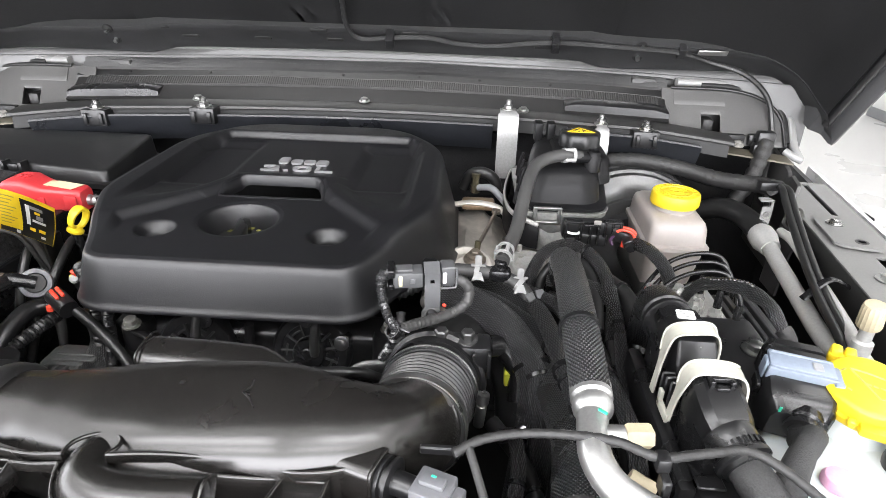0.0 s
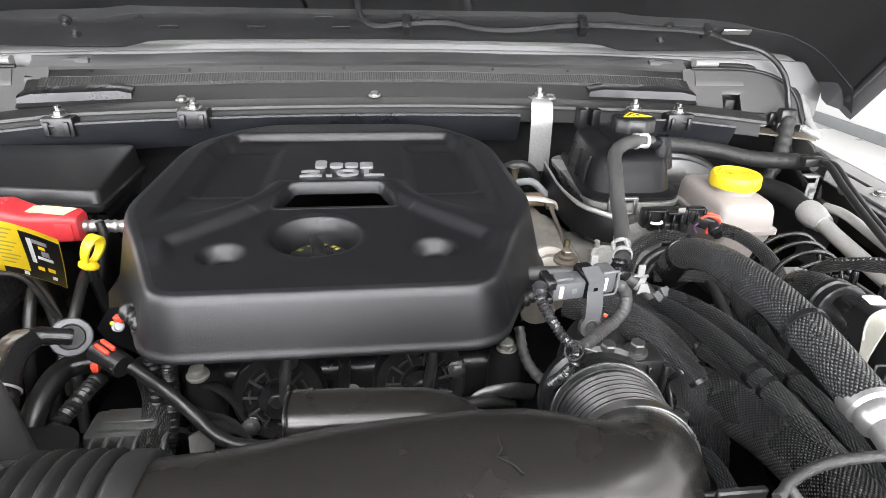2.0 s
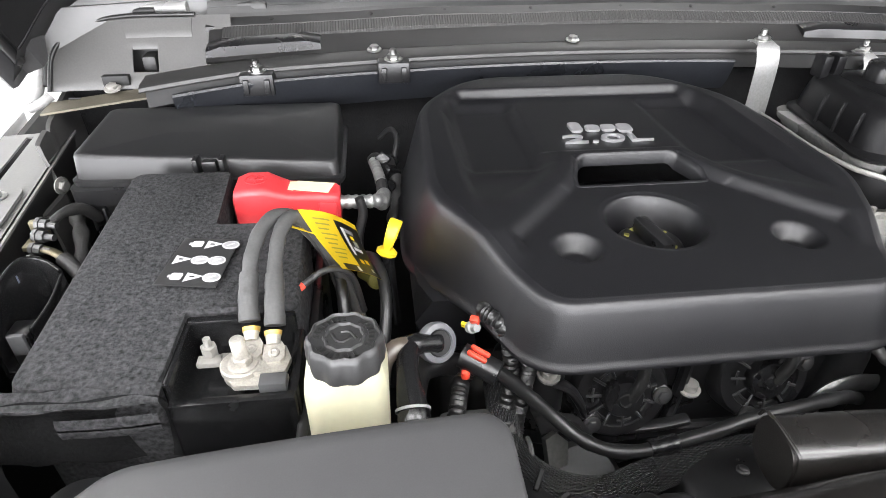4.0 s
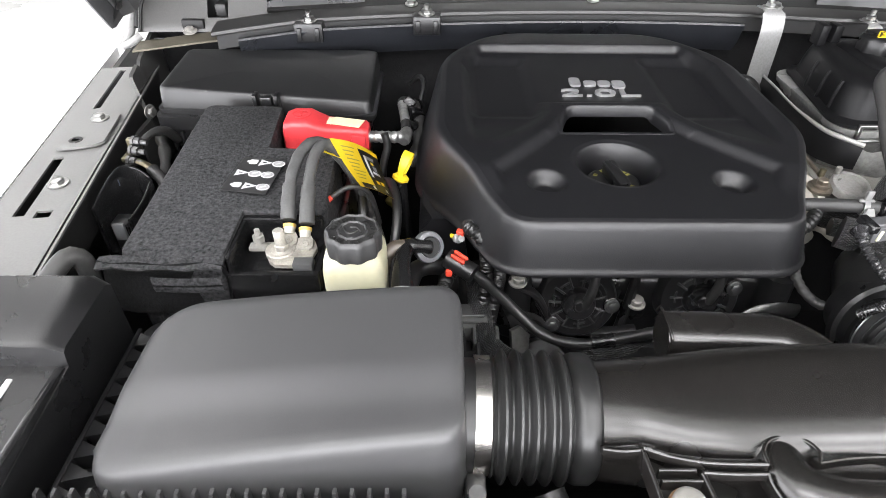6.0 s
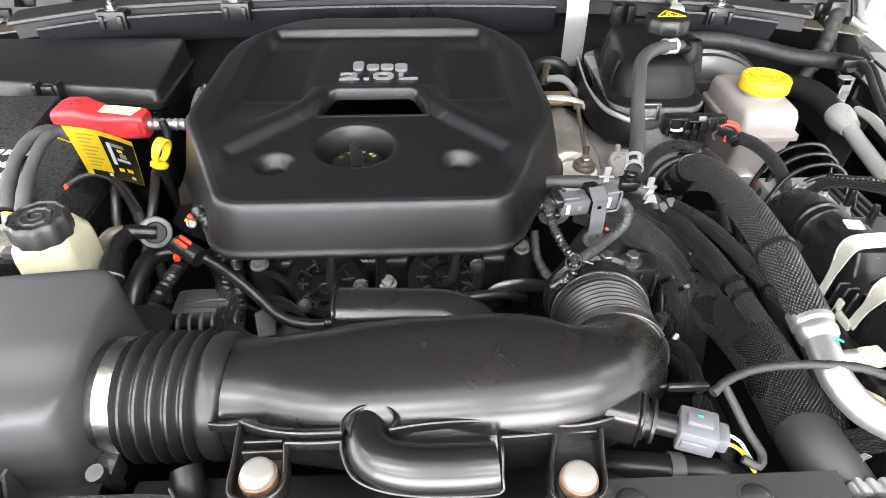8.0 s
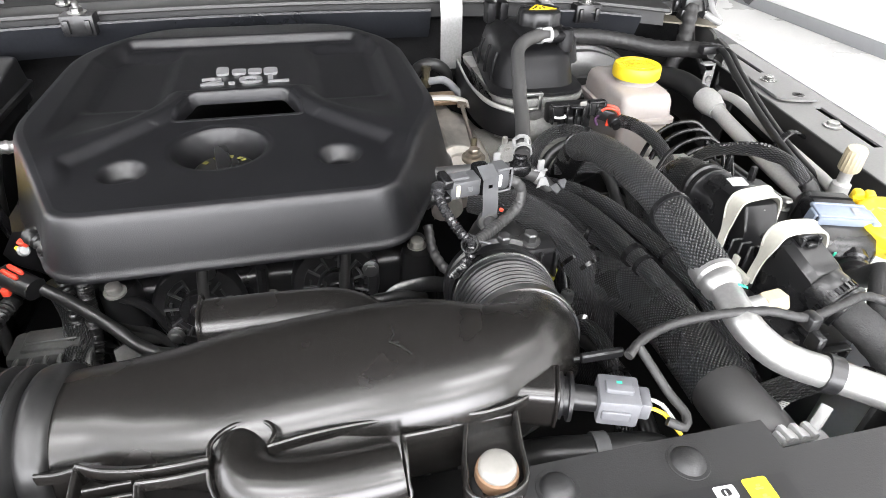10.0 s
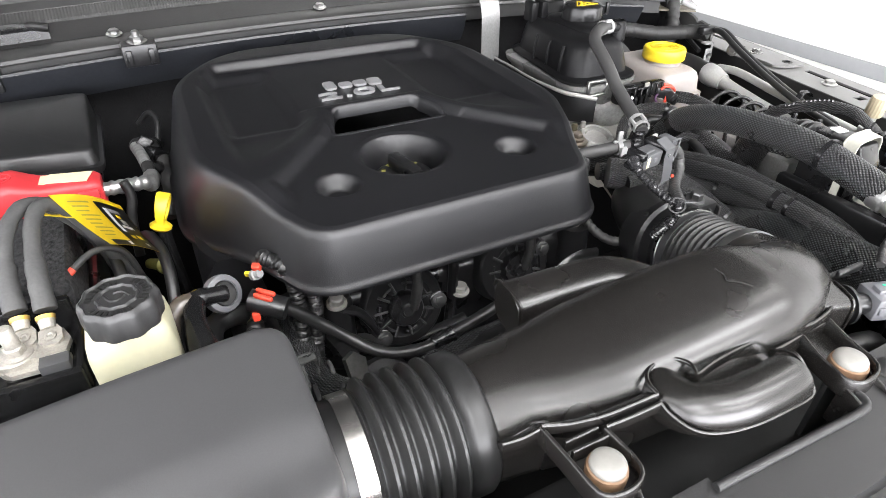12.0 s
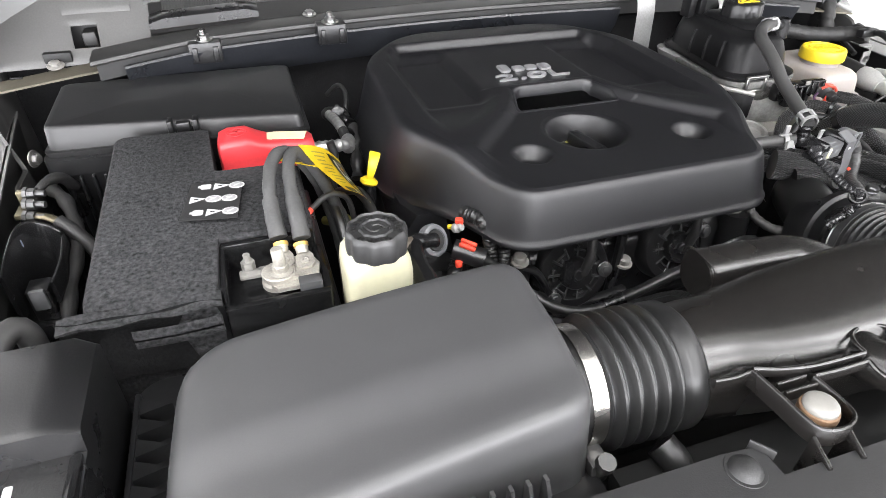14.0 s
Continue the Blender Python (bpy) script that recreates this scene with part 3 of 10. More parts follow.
# end panels of the cowl with a square hole; the left end lies a little farther out
for s in (-1, 1):
    du = 0.027 if s < 0 else 0.0

    def crest(u):
        return 0.082 * max(0.0, 1 - (max(0.0, u - 0.500) / 0.1285) ** 3.0) ** (1 / 3.0)

    def place(u, w, s=s, du=du):
        # u: metres out along the car's width; w: share of the way up the slope
        v = w * crest(u)
        return (s * (u + (du if u > 0.46 else 0.0)), 0.974 + v * 0.55 - 0.25 * max(0, u - 0.52) ** 2, 1.106 + v * 0.86)
    us = [0.446, 0.461] + span(0.475, 0.60, 9) + [0.606, 0.612, 0.617, 0.621, 0.624, 0.6265]
    bm = sheet_with_holes(BM(), us, span(0, 1.0, 8), [(0.505, 0.20, 0.534, 0.56)], 0.003, place)
    part("cowl_end_panel", bm, "cowlpaint", car, "pale grey cowl end panel with a square hole")
    bm = sheet_with_holes(BM(), span(0.464, 0.540, 6), span(0.70, 0.955, 3), [], 0.0015, lambda u, w: V(place(u, w)) + V((0, -0.0016, 0.0010)))
    part("pressed_patch", bm, "cowlpaint", car, "slightly raised rectangular pressing")
    hx = s * (0.5195 + du)
    part("hole_backing", box(BM(), (hx - 0.026, 1.014, 1.106), (hx + 0.026, 1.020, 1.160), 0.002), "dark", car)
    part("hole_plug", box(BM(), (hx - 0.008 - s * 0.004, 0.988, 1.119), (hx + 0.008 - s * 0.004, 1.013, 1.137), 0.003), "cowlgrey", car, "grey plug in the square hole")
    edge_ = [V(place(u, 1.0)) for u in us[1:]] + [V((s * (0.6285 + du), 0.968, 1.104))]
    part("edge_gasket", tube(BM(), [p + V((-s * 0.0015, -0.0010, 0.0008)) for p in edge_], 0.0026, 10, 0.004), "rubber", car, "dark rubber edge seal")
    # near-black tube laid behind the seal as the gap's shade
    part("seal_gap_shade", tube(BM(), [p + V((s * 0.0045, 0.010, 0.0035)) for p in edge_[3:]], 0.0048, 10, 0.005), "dark", car, "dark tube for the shade behind the seal")
    trim_ = [p + V((s * (0.010 + 0.006 * i / len(edge_)), 0.016, 0.006)) for i, p in enumerate(edge_)]
    trim_ += [V((s * (0.646 + du), 0.972, 1.098)), V((s * (0.650 + du), 0.960, 1.088))]
    part("upper_trim", tube(BM(), trim_, 0.0085, 14, 0.006, 0.75), "bodygrey", car, "pale painted fender edge")
    part("trim_lip", tube(BM(), [V((s * (0.627 + du), 0.966, 1.100)), V((s * (0.637 + du), 0.958, 1.094)), V((s * (0.650 + du), 0.955, 1.089))], 0.0055, 10, 0.004), "bodygrey", car, "pale rounded trim end")
    bm = sheet_with_holes(BM(), span(0.455, 0.628, 10), [0, 0.010, 0.020, 0.030], [], 0.0025, lambda u, v, s=s, du=du: (s * (u + du), 0.9755 - v - 0.20 * max(0, u - 0.50) ** 1.3, 1.1065 - 0.10 * v - 0.10 * max(0, u - 0.5)))
    part("cowl_shelf", bm, "brownmetal", car, "brownish zinc ledge in front of the cowl end")
    part("notch", box(BM(), (s * (0.553 + du) - 0.015, 0.972, 1.108), (s * (0.553 + du) + 0.015, 0.981, 1.1195), 0.001), "dark", car, "small dark notch over the bolt")
    part("bolt", bolt(BM(), (s * (0.556 + du), 0.966, 1.1065), (0, -0.25, 1), 0.0065, 0.005), "pinwhite", car, "small pale bolt")
    part("slot_mark", box(BM(), (s * (0.600 + du) - 0.007, 0.961, 1.0965), (s * (0.600 + du) + 0.007, 0.964, 1.0985), 0.001), "dark", car)
    if s > 0:
        bm = box(BM(), (0.572, 0.968, 1.104), (0.592, 0.978, 1.122), 0.003)
        box(bm, (0.574, 0.950, 1.090), (0.583, 0.964, 1.112), 0.002)
        part("wire_clip", bm, "plastic", car, "black wire clip on the cowl end")
        part("wire_tuft", tube(BM(), [(0.575, 0.962, 1.106), (0.585, 0.955, 1.112), (0.592, 0.952, 1.104), (0.582, 0.948, 1.094), (0.574, 0.944, 1.082)], lambda s_, k: 0.0035 + 0.0016 * math.sin(s_ * 700), 8, 0.002), "tape", car, "frayed wire end")

# upright sheets between the cowl and the fender rails
for s in (-1, 1):
    du = 0.025 if s < 0 else 0.0
    rows = []
    for y in span(0.806, 1.010, 34):
        x = du + 0.590 + 0.022 * sstep(0.850, 0.882, y) + 0.09 * max(0, y - 0.88)
        top = 1.030 + 0.0465 * sstep(0.852, 0.880, y) + 0.18 * max(0, y - 0.88) - 0.006 * math.exp(-((y - 0.915) / 0.004) ** 2)
        rows.append([V((s * (x + a), y, z)) for a, z in ((-0.006, 0.94), (-0.003, 1.0), (0.0, top - 0.006), (0.0015, top - 0.001), (0.006, top), (0.006, top - 0.0025), (0.003, top - 0.004), (0.0025, top - 0.008), (0.000, 1.0), (-0.003, 0.94))])
    bm = BM()
    loft(bm, rows)
    sheet_ = part("fender_sheet", bm, "sheetgrey", car, "dark grey sheet between cowl and fender rail")
    part("sheet_bolt", bolt(BM(), (s * (0.583 + du * 0.3), 0.8045, 1.0628), (-s, -0.35, 0), 0.0060, 0.0055), "dullalu", sheet_, "zinc hexagon bolt")

# dark strips hanging below the cowl flange
for a, b, z0 in ((-0.50, 0.19, 1.078), (0.355, 0.485, 1.082)):
    part("splash_strip", sweep_x(BM(), span(a, b, 24), [(-0.014, 1.1190), (-0.0125, 1.1215), (-0.0095, 1.1215), (-0.008, 1.1180), (0.010, z0), (0.004, z0 + 0.001), (-0.006, z0 + 0.016)], dz=drop), "blueblack", car, "blue-black plastic strip under the cowl")
part("firewall", box(BM(), (-0.66, 1.005, 0.45), (0.66, 1.03, 1.10), 0.01), "lining", car, "black felt firewall lining")
for s in (-1, 1):
    part("firewall_side", box(BM(), (min(s * 0.655, s * 0.82), 1.00, 0.45), (max(s * 0.655, s * 0.82), 1.03, 0.985), 0.004), "lining", car, "black felt lining beside the firewall")
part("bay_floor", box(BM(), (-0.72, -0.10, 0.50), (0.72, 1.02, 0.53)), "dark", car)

# clips with bolts along the flange
for x, y, z in ((-0.411, 0.944, 1.128), (-0.253, 0.964, 1.132), (0.411, 0.944, 1.128)):
    bm = BM()
    box(bm, (x - 0.019, y - 0.014, z - 0.024), (x + 0.019, y + 0.012, z + 0.001), 0.002)
    box(bm, (x - 0.015, y - 0.018, z - 0.020), (x - 0.009, y - 0.013, z - 0.004), 0.001)
    box(bm, (x + 0.009, y - 0.018, z - 0.020), (x + 0.015, y - 0.013, z - 0.004), 0.001)
    c = part("clip", bm, "plastic", car, "black plastic edge clip")
    part("bolt", bolt(BM(), (x, y, z + 0.0015), (0, -0.05, 1), 0.0075, 0.006, 0.006), "steel", c, "zinc bolt with a wide washer")
for x, y, z in ((-0.015, 1.018, 1.138), (-0.275, 0.995, 1.137), (0.235, 0.985, 1.140)):
    part("bolt", bolt(BM(), (x, y, z), (0, -0.15, 1), 0.006, 0.005), "steel", car, "zinc bolt")

# fender rails, tapering towards the front
TAPER = math.degrees(math.atan(0.15))
for s in (-1, 1):
    m = pose(s * 0.606 - (0.024 if s < 0 else 0), 0.65, 1.055 if s < 0 else 1.053, 0, 0, -s * TAPER)

    def rail(u, v, s=s, m=m):
        return m @ V((s * u, v, 0.006 * math.sin((u + 0.03) * 40) * 0 - 0.02 * max(0, u - 0.032)))
    holes = [(0.008, 0.176, 0.016, 0.310), (-0.014, -0.06, 0.001, -0.048), (0.010, -0.055, 0.021, 0.058), (0.012, -0.30, 0.026, -0.14)]
    bm = sheet_with_holes(BM(), [-0.035, -0.02, 0.0, 0.02, 0.034, 0.044], span(-0.50, 0.32, 20), holes, 0.0025, rail)
    part("fender_rail", bm, "rail", car, "grey painted fender rail with punched slots")
    bm = BM()
    box(bm, (-0.004, -0.50, -0.045), (0.0, 0.36, 0.0), 0.001, 1, m @ pose(s * -0.0335, 0, 0))
    part("rail_flange", bm, "cowlgrey", car, "upright inner flange of the rail")
    bm = BM()
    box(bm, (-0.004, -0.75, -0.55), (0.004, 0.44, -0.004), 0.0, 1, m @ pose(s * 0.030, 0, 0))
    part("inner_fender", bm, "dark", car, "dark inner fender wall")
    # strip of pale metal with slotted bracket and bolts
    bm = BM()
    slab(bm, [(-0.026, 0.082), (-0.018, 0.074), (0.004, 0.070), (0.022, 0.070), (0.022, 0.165), (0.004, 0.172), (-0.014, 0.168), (-0.022, 0.160), (-0.026, 0.150)], 0.002, 0.005, m @ Matrix.Diagonal((s, 1, 1, 1)))
    part("rail_bracket", bm, "rail", car, "grey bolted bracket plate")
    part("bracket_eye", lathe(BM(), m @ V((s * 0.006, 0.088, 0.0048)), (0, 0, 1), [(0, 0.0025), (0, 0.0075), (0.0006, 0.0075), (0.0008, 0.0040), (0.0002, 0.0038), (0.0002, 0)], 20), "cowlgrey", car, "eyelet in the bracket plate")
    for u, v in ((-0.006, 0.140), (-0.003, 0.0), (-0.004, -0.16)):
        p = m @ V((s * u, v, 0.0055 if v > 0.02 else 0.001))
        part("bolt", bolt(BM(), p, (0, 0, 1), 0.007, 0.005), "steel", car, "zinc bolt on the rail")
    # outer fender skin
    rings = []
    for y in span(-0.15, 1.06, 24):
        k = s * (0.660 + 0.15 * (y - 0.65)) - (0.022 if s < 0 else 0)
        rings.append([V((k, y, 1.05)), V((k + s * 0.02, y, 1.04)), V((k + s * 0.03, y, 1.0)), V((k + s * 0.05, y, 0.82)), V((s * 0.80, y, 0.79)), V((s * 0.92, y, 0.74)), V((s * 0.92, y, 0.70)), V((k, y, 0.68))])
    bm = BM()
    loft(bm, rings)
    part("fender", bm, "paint", car, "white painted fender")

# hood, raised about its rear hinge line
hood_m = pose(0, 1.075, 1.238, -52, 0, 0)
HOOD_W = 0.668
bm = BM()
rows = []
for j in range(25):
    v = -1.22 + 1.225 * j / 24
    ring = []
    for i in range(41):
        k = 2 * i / 40 - 1
        ring.append(hood_m @ V((k * HOOD_W, v, -0.012 * k * k)))
    rows.append(ring)
loft(bm, rows, closed=False)
bmesh.ops.solidify(bm, geom=bm.faces[:], thickness=0.004)
hood = part("hood", bm, "hoodmetal", car, "raised hood, dark coated inside")
bm = BM()
rows = []
for j in range(31):
    v = -1.18 + 1.138 * j / 30
    w = 0.600
    rows.append([hood_m @ V((-w + 2 * w * i / 60, v, -0.030 - 0.011 * math.exp(-((i / 60 - 0.5) / 0.38) ** 8))) for i in range(61)])
loft(bm, rows, closed=False)
bmesh.ops.solidify(bm, geom=bm.faces[:], thickness=0.006)
part("hood_lining", bm, "hoodin", hood, "black hood lining")
# half profiles (out from the middle, depth) of the rear border's two edges
BORDER = [(0.0, 0.037), (0.15, 0.039), (0.30, 0.042), (0.335, 0.050), (0.36, 0.056), (0.44, 0.055), (0.50, 0.054), (0.568, 0.055), (0.600, 0.061), (0.626, 0.076), (0.642, 0.098), (0.651, 0.127), (0.659, 0.154), (0.672, 0.186)]
INNER = [(0.0, 0.050), (0.15, 0.050), (0.30, 0.052), (0.335, 0.056), (0.36, 0.060), (0.428, 0.064), (0.50, 0.066), (0.535, 0.070), (0.574, 0.080), (0.601, 0.100), (0.617, 0.120), (0.626, 0.145), (0.632, 0.165), (0.637, 0.178)]


def flowing(pts, n=3):
    """The corner points joined by a smooth curve."""
    out = []
    for i in range(len(pts) - 1):
        p0, p1, p2, p3 = (V((*pts[max(0, min(len(pts) - 1, i + k))], 0)) for k in (-1, 0, 1, 2))
        for j in range(n):
            t = j / n
            out.append(0.5 * (2 * p1 + (p2 - p0) * t + (2 * p0 - 5 * p1 + 4 * p2 - p3) * t * t + (3 * p1 - p0 - 3 * p2 + p3) * t ** 3))
    out.append(V((*pts[-1], 0)))
    return out


def both_sides(half):
    return [V((-p.x, p.y, 0)) for p in reversed(half[1:])] + half


o_, i_ = both_sides(flowing(BORDER)), both_sides(flowing(INNER))
bm = BM()
rows = []
for f, v, dd in ((0.0, 0.005, -0.014), (0.0, 0.006, -0.002), (0.02, 0.004, 0.0005), (0.06, 0.001, 0.0015), (0.12, -0.003, 0.0), (0.45, -0.022, 0.0005), (0.75, -0.038, 0.0), (0.92, -0.047, 0.001), (1.0, -0.051, -0.001), (1.0, -0.053, -0.014)):
    rows.append([hood_m @ V((a.x + (b.x - a.x) * f, v, -(a.y + (b.y - a.y) * f) - dd)) for a, b in zip(o_, i_)])
loft(bm, rows, closed=False)
bmesh.ops.solidify(bm, geom=bm.faces[:], thickness=-0.002)
beam = part("hood_rear_beam", bm, "hoodmetal", hood, "pressed metal border along the hood's rear edge")
for s in (-1, 1):
    ring = flowing([(0.30, 0.034), (0.42, 0.050), (0.50, 0.060)] + INNER[7:])
    bm = BM()
    loft(bm, [[hood_m @ V((s * p.x, -1.15 + 1.102 * j / 20, -p.y + 0.003)) for p in ring] for j in range(21)], closed=False)
    bmesh.ops.solidify(bm, geom=bm.faces[:], thickness=0.002)
    part("hood_cove", bm, "hoodin", hood, "dark lining curving into the hood's side wall")
    bm = BM()
    rows = []
    for j in range(31):
        v = -1.22 + 1.222 * j / 30
        rows.append([hood_m @ V((s * (HOOD_W - a), v, -b)) for a, b in ((0.0, 0.012), (-0.006, 0.08), (-0.009, 0.15), (-0.007, 0.184), (-0.002, 0.187), (0.003, 0.184), (0.010, 0.168), (0.026, 0.160), (0.030, 0.150), (0.022, 0.12), (0.02, 0.05))])
    loft(bm, rows)
    part("hood_side", bm, "hoodmetal", hood, "dark downturned side flange of the hood")
    part("edge_seal", tube(BM(), [hood_m @ V((s * 0.650, v, -0.172)) for v in (-0.025, -0.30, -0.70, -1.15)], 0.0055, 10, 0.03), "rubber", hood, "round black rubber seal along the flange")
for u, v in ((-0.285, -0.024), (-0.171, -0.024), (-0.058, -0.024), (0.143, -0.024), (0.26, -0.024), (-0.385, -0.024), (-0.322, -0.046), (-0.079, -0.046), (0.06, -0.046)):
    dep = 0.037 + 0.004 * abs(u) / 0.3 + 0.013 * min(1.0, -v / 0.05) * (1 - 0.2 * abs(u) / 0.3)
    part("beam_slot", box(BM(), (u - 0.0125, v - 0.0028, -dep - 0.0022), (u + 0.0125, v + 0.0028, -dep + 0.001), 0.0005, 1, hood_m), "dark", beam, "dark drain slot")
for u in (-0.40, 0.40):
    for v, dep in ((-0.024, 0.0595), (-0.049, 0.0645)):
        hp = hood_m @ V((u, v, -dep))
        hn = hood_m.to_3x3() @ V((0, 0, -1))
        part("beam_hole", lathe(BM(), hp, hn, [(0, 0), (0, 0.0075), (-0.003, 0.0075)], 18), "dark", beam, "dark round hole")
        part("stud", lathe(BM(), hp, hn, [(0, 0.0035), (0.006, 0.003), (0.0065, 0)], 12), "steel", beam, "small steel stud")
part("tab", box(BM(), (0.478, -0.055, -0.074), (0.520, -0.046, -0.0715), 0.0008, 1, hood_m), "alu", hood, "pale metal tab on the hood border")
for x in (-0.44, 0.44):
    bm = BM()
    box(bm, (x - 0.035, 1.045, 1.165), (x + 0.035, 1.13, 1.185), 0.006)
    box(bm, (x - 0.012, 1.07, 1.18), (x + 0.012, 1.10, 1.22), 0.004)
    part("hood_hinge", bm, "grey", car, "grey hood hinge")
bm = tube(BM(), [hood_m @ V(p) for p in ((-0.030, -0.30, -0.047), (-0.033, -0.12, -0.050), (-0.032, -0.060, -0.056), (-0.014, -0.039, -0.057), (0.030, -0.043, -0.057), (0.086, -0.045, -0.057), (0.134, -0.033, -0.055), (0.192, -0.032, -0.055), (0.271, -0.045, -0.058), (0.373, -0.050, -0.068), (0.454, -0.044, -0.068), (0.505, -0.024, -0.064))]
          + [(0.552, 0.992, 1.205), (0.591, 0.990, 1.175), (0.607, 0.985, 1.135), (0.606, 0.965, 1.095), (0.585, 0.92, 1.07), (0.568, 0.855, 1.05)], 0.0040, 8, 0.008)
part("washer_hose", bm, "rubber", hood, "thin black hose clipped along the hood")
for u, v in ((0.030, -0.043), (0.275, -0.046), (0.458, -0.043)):
    part("hose_clip", box(BM(), (u - 0.006, v - 0.009, -0.072), (u + 0.006, v + 0.009, -0.046), 0.002, 2, hood_m), "plastic", hood)

# radiator support cover in front
def front_z(x, y):
    """The cover lies flat behind, then steps down into a groove and slopes away."""
    return 1.074 if y > 0.2285 else 1.0665 if y > 0.2195 else 1.0715 - 0.14 * (0.2195 - y)


bm = sheet_with_holes(BM(), span(-0.56, 0.56, 20), [0.02, 0.12, 0.2185, 0.2205, 0.2280, 0.2300, 0.2450, 0.2600, 0.2700, 0.2880], [(-0.145, 0.2700, -0.056, 0.2880), (-0.056, 0.2620, 0.060, 0.2880), (0.224, 0.2700, 0.300, 0.2880)], 0.003, lambda x, y: (x, y + (0.002 if 0.265 < y and x < -0.15 else 0), front_z(x, y)))
front = part("radiator_cover", bm, "frontcover", car, "matt black plastic cover over the radiator support")
for xa, xb, yb in ((-0.56, -0.146, 0.290), (0.062, 0.224, 0.288), (0.300, 0.56, 0.288)):
    part("cover_edge", box(BM(), (xa, 0.284, 0.98), (xb, yb, 1.0715), 0.001), "frontcover", car)
part("cover_rib", tube(BM(), [(-0.058, 0.2635, 1.0755), (0.020, 0.2612, 1.0755), (0.052, 0.2605, 1.0755), (0.0605, 0.2630, 1.0755), (0.0625, 0.2700, 1.0755), (0.0625, 0.2860, 1.0750)], 0.0026, 10, 0.003), "frontcover", front, "raised lip round the opening", sharp=60)
part("cover_rib", wall_along(BM(), [(-0.150, 0.2905, 1.0785), (-0.142, 0.2800, 1.0785)], 1.070, 0.002), "frontcover", front)
part("radiator", box(BM(), (-0.36, 0.20, 0.55), (0.36, 0.27, 1.03), 0.004), "dusty", car, "dusty dark radiator core under the cover")
part("core_shelf", box(BM(), (-0.20, 0.268, 0.99), (0.14, 0.330, 1.020), 0.004), "dark", car, "dark shelf behind the radiator")
part("grille", box(BM(), (-0.60, -0.05, 0.62), (0.60, 0.03, 1.05), 0.03, 3), "paint", car, "white front grille panel")
for x, y in ((0.101, 0.2735), (0.171, 0.2733), (-0.162, 0.2785)):
    part("push_clip", lathe(BM(), (x, y, 1.0743), (0, 0, 1), [(0, 0.0108), (0.0003, 0.0106), (0.0003, 0.0088), (0.0012, 0.0082), (0.0034, 0.0066), (0.0046, 0.0036), (0.005, 0)], 28), "frontcover", front, "round black push clip")

# ---- engine and its cover ----
CX = -0.056


def cover_ring(pts, rad, n=10):
    """A closed outline with rounded corners, from the corner points."""
    out = []
    k = len(pts)
    for i in range(k):
        p, a, b = V(pts[i]), V(pts[i - 1]), V(pts[(i + 1) % k])
        d0, d1 = (a - p), (b - p)
        r = min(rad[i], d0.length * 0.48, d1.length * 0.48)
        p0, p1 = p + d0.normalized() * r, p + d1.normalized() * r
        for j in range(n + 1):
            t = j / n
            out.append(p0 * (1 - t) ** 2 + p * 2 * t * (1 - t) + p1 * t * t)
    return out


def resample(loop, n):
    pts = loop + [loop[0]]
    L = [0.0]
    for a, b in zip(pts, pts[1:]):
        L.append(L[-1] + (b - a).length)
    out, j = [], 0
    for i in range(n):
        s = L[-1] * i / n
        while L[j + 1] < s:
            j += 1
        out.append(pts[j].lerp(pts[j + 1], (s - L[j]) / max(1e-9, L[j + 1] - L[j])))
    return out


def in_poly(x, y, poly):
    """Signed distance to a convex outline: negative inside."""
    d = -1e9
    for (ax, ay), (bx, by) in zip(poly, poly[1:] + poly[:1]):
        ex, ey = bx - ax, by - ay
        d = max(d, ((x - ax) * ey - (y - ay) * ex) / math.hypot(ex, ey))
    return d


SLOT = [(-0.0555, 0.6700), (0.0555, 0.6700), (0.0545, 0.682), (0.0460, 0.7080), (0.040, 0.7125), (-0.040, 0.7125), (-0.0460, 0.7080), (-0.0545, 0.682)]
FRONT = [(-0.110, 0.530), (0.110, 0.530), (0.123, 0.594), (0.055, 0.672), (-0.055, 0.672), (-0.123, 0.594)]
MOUTH = [(-0.0600, 0.655), (0.0600, 0.655), (0.0440, 0.7045), (-0.0440, 0.7045)]


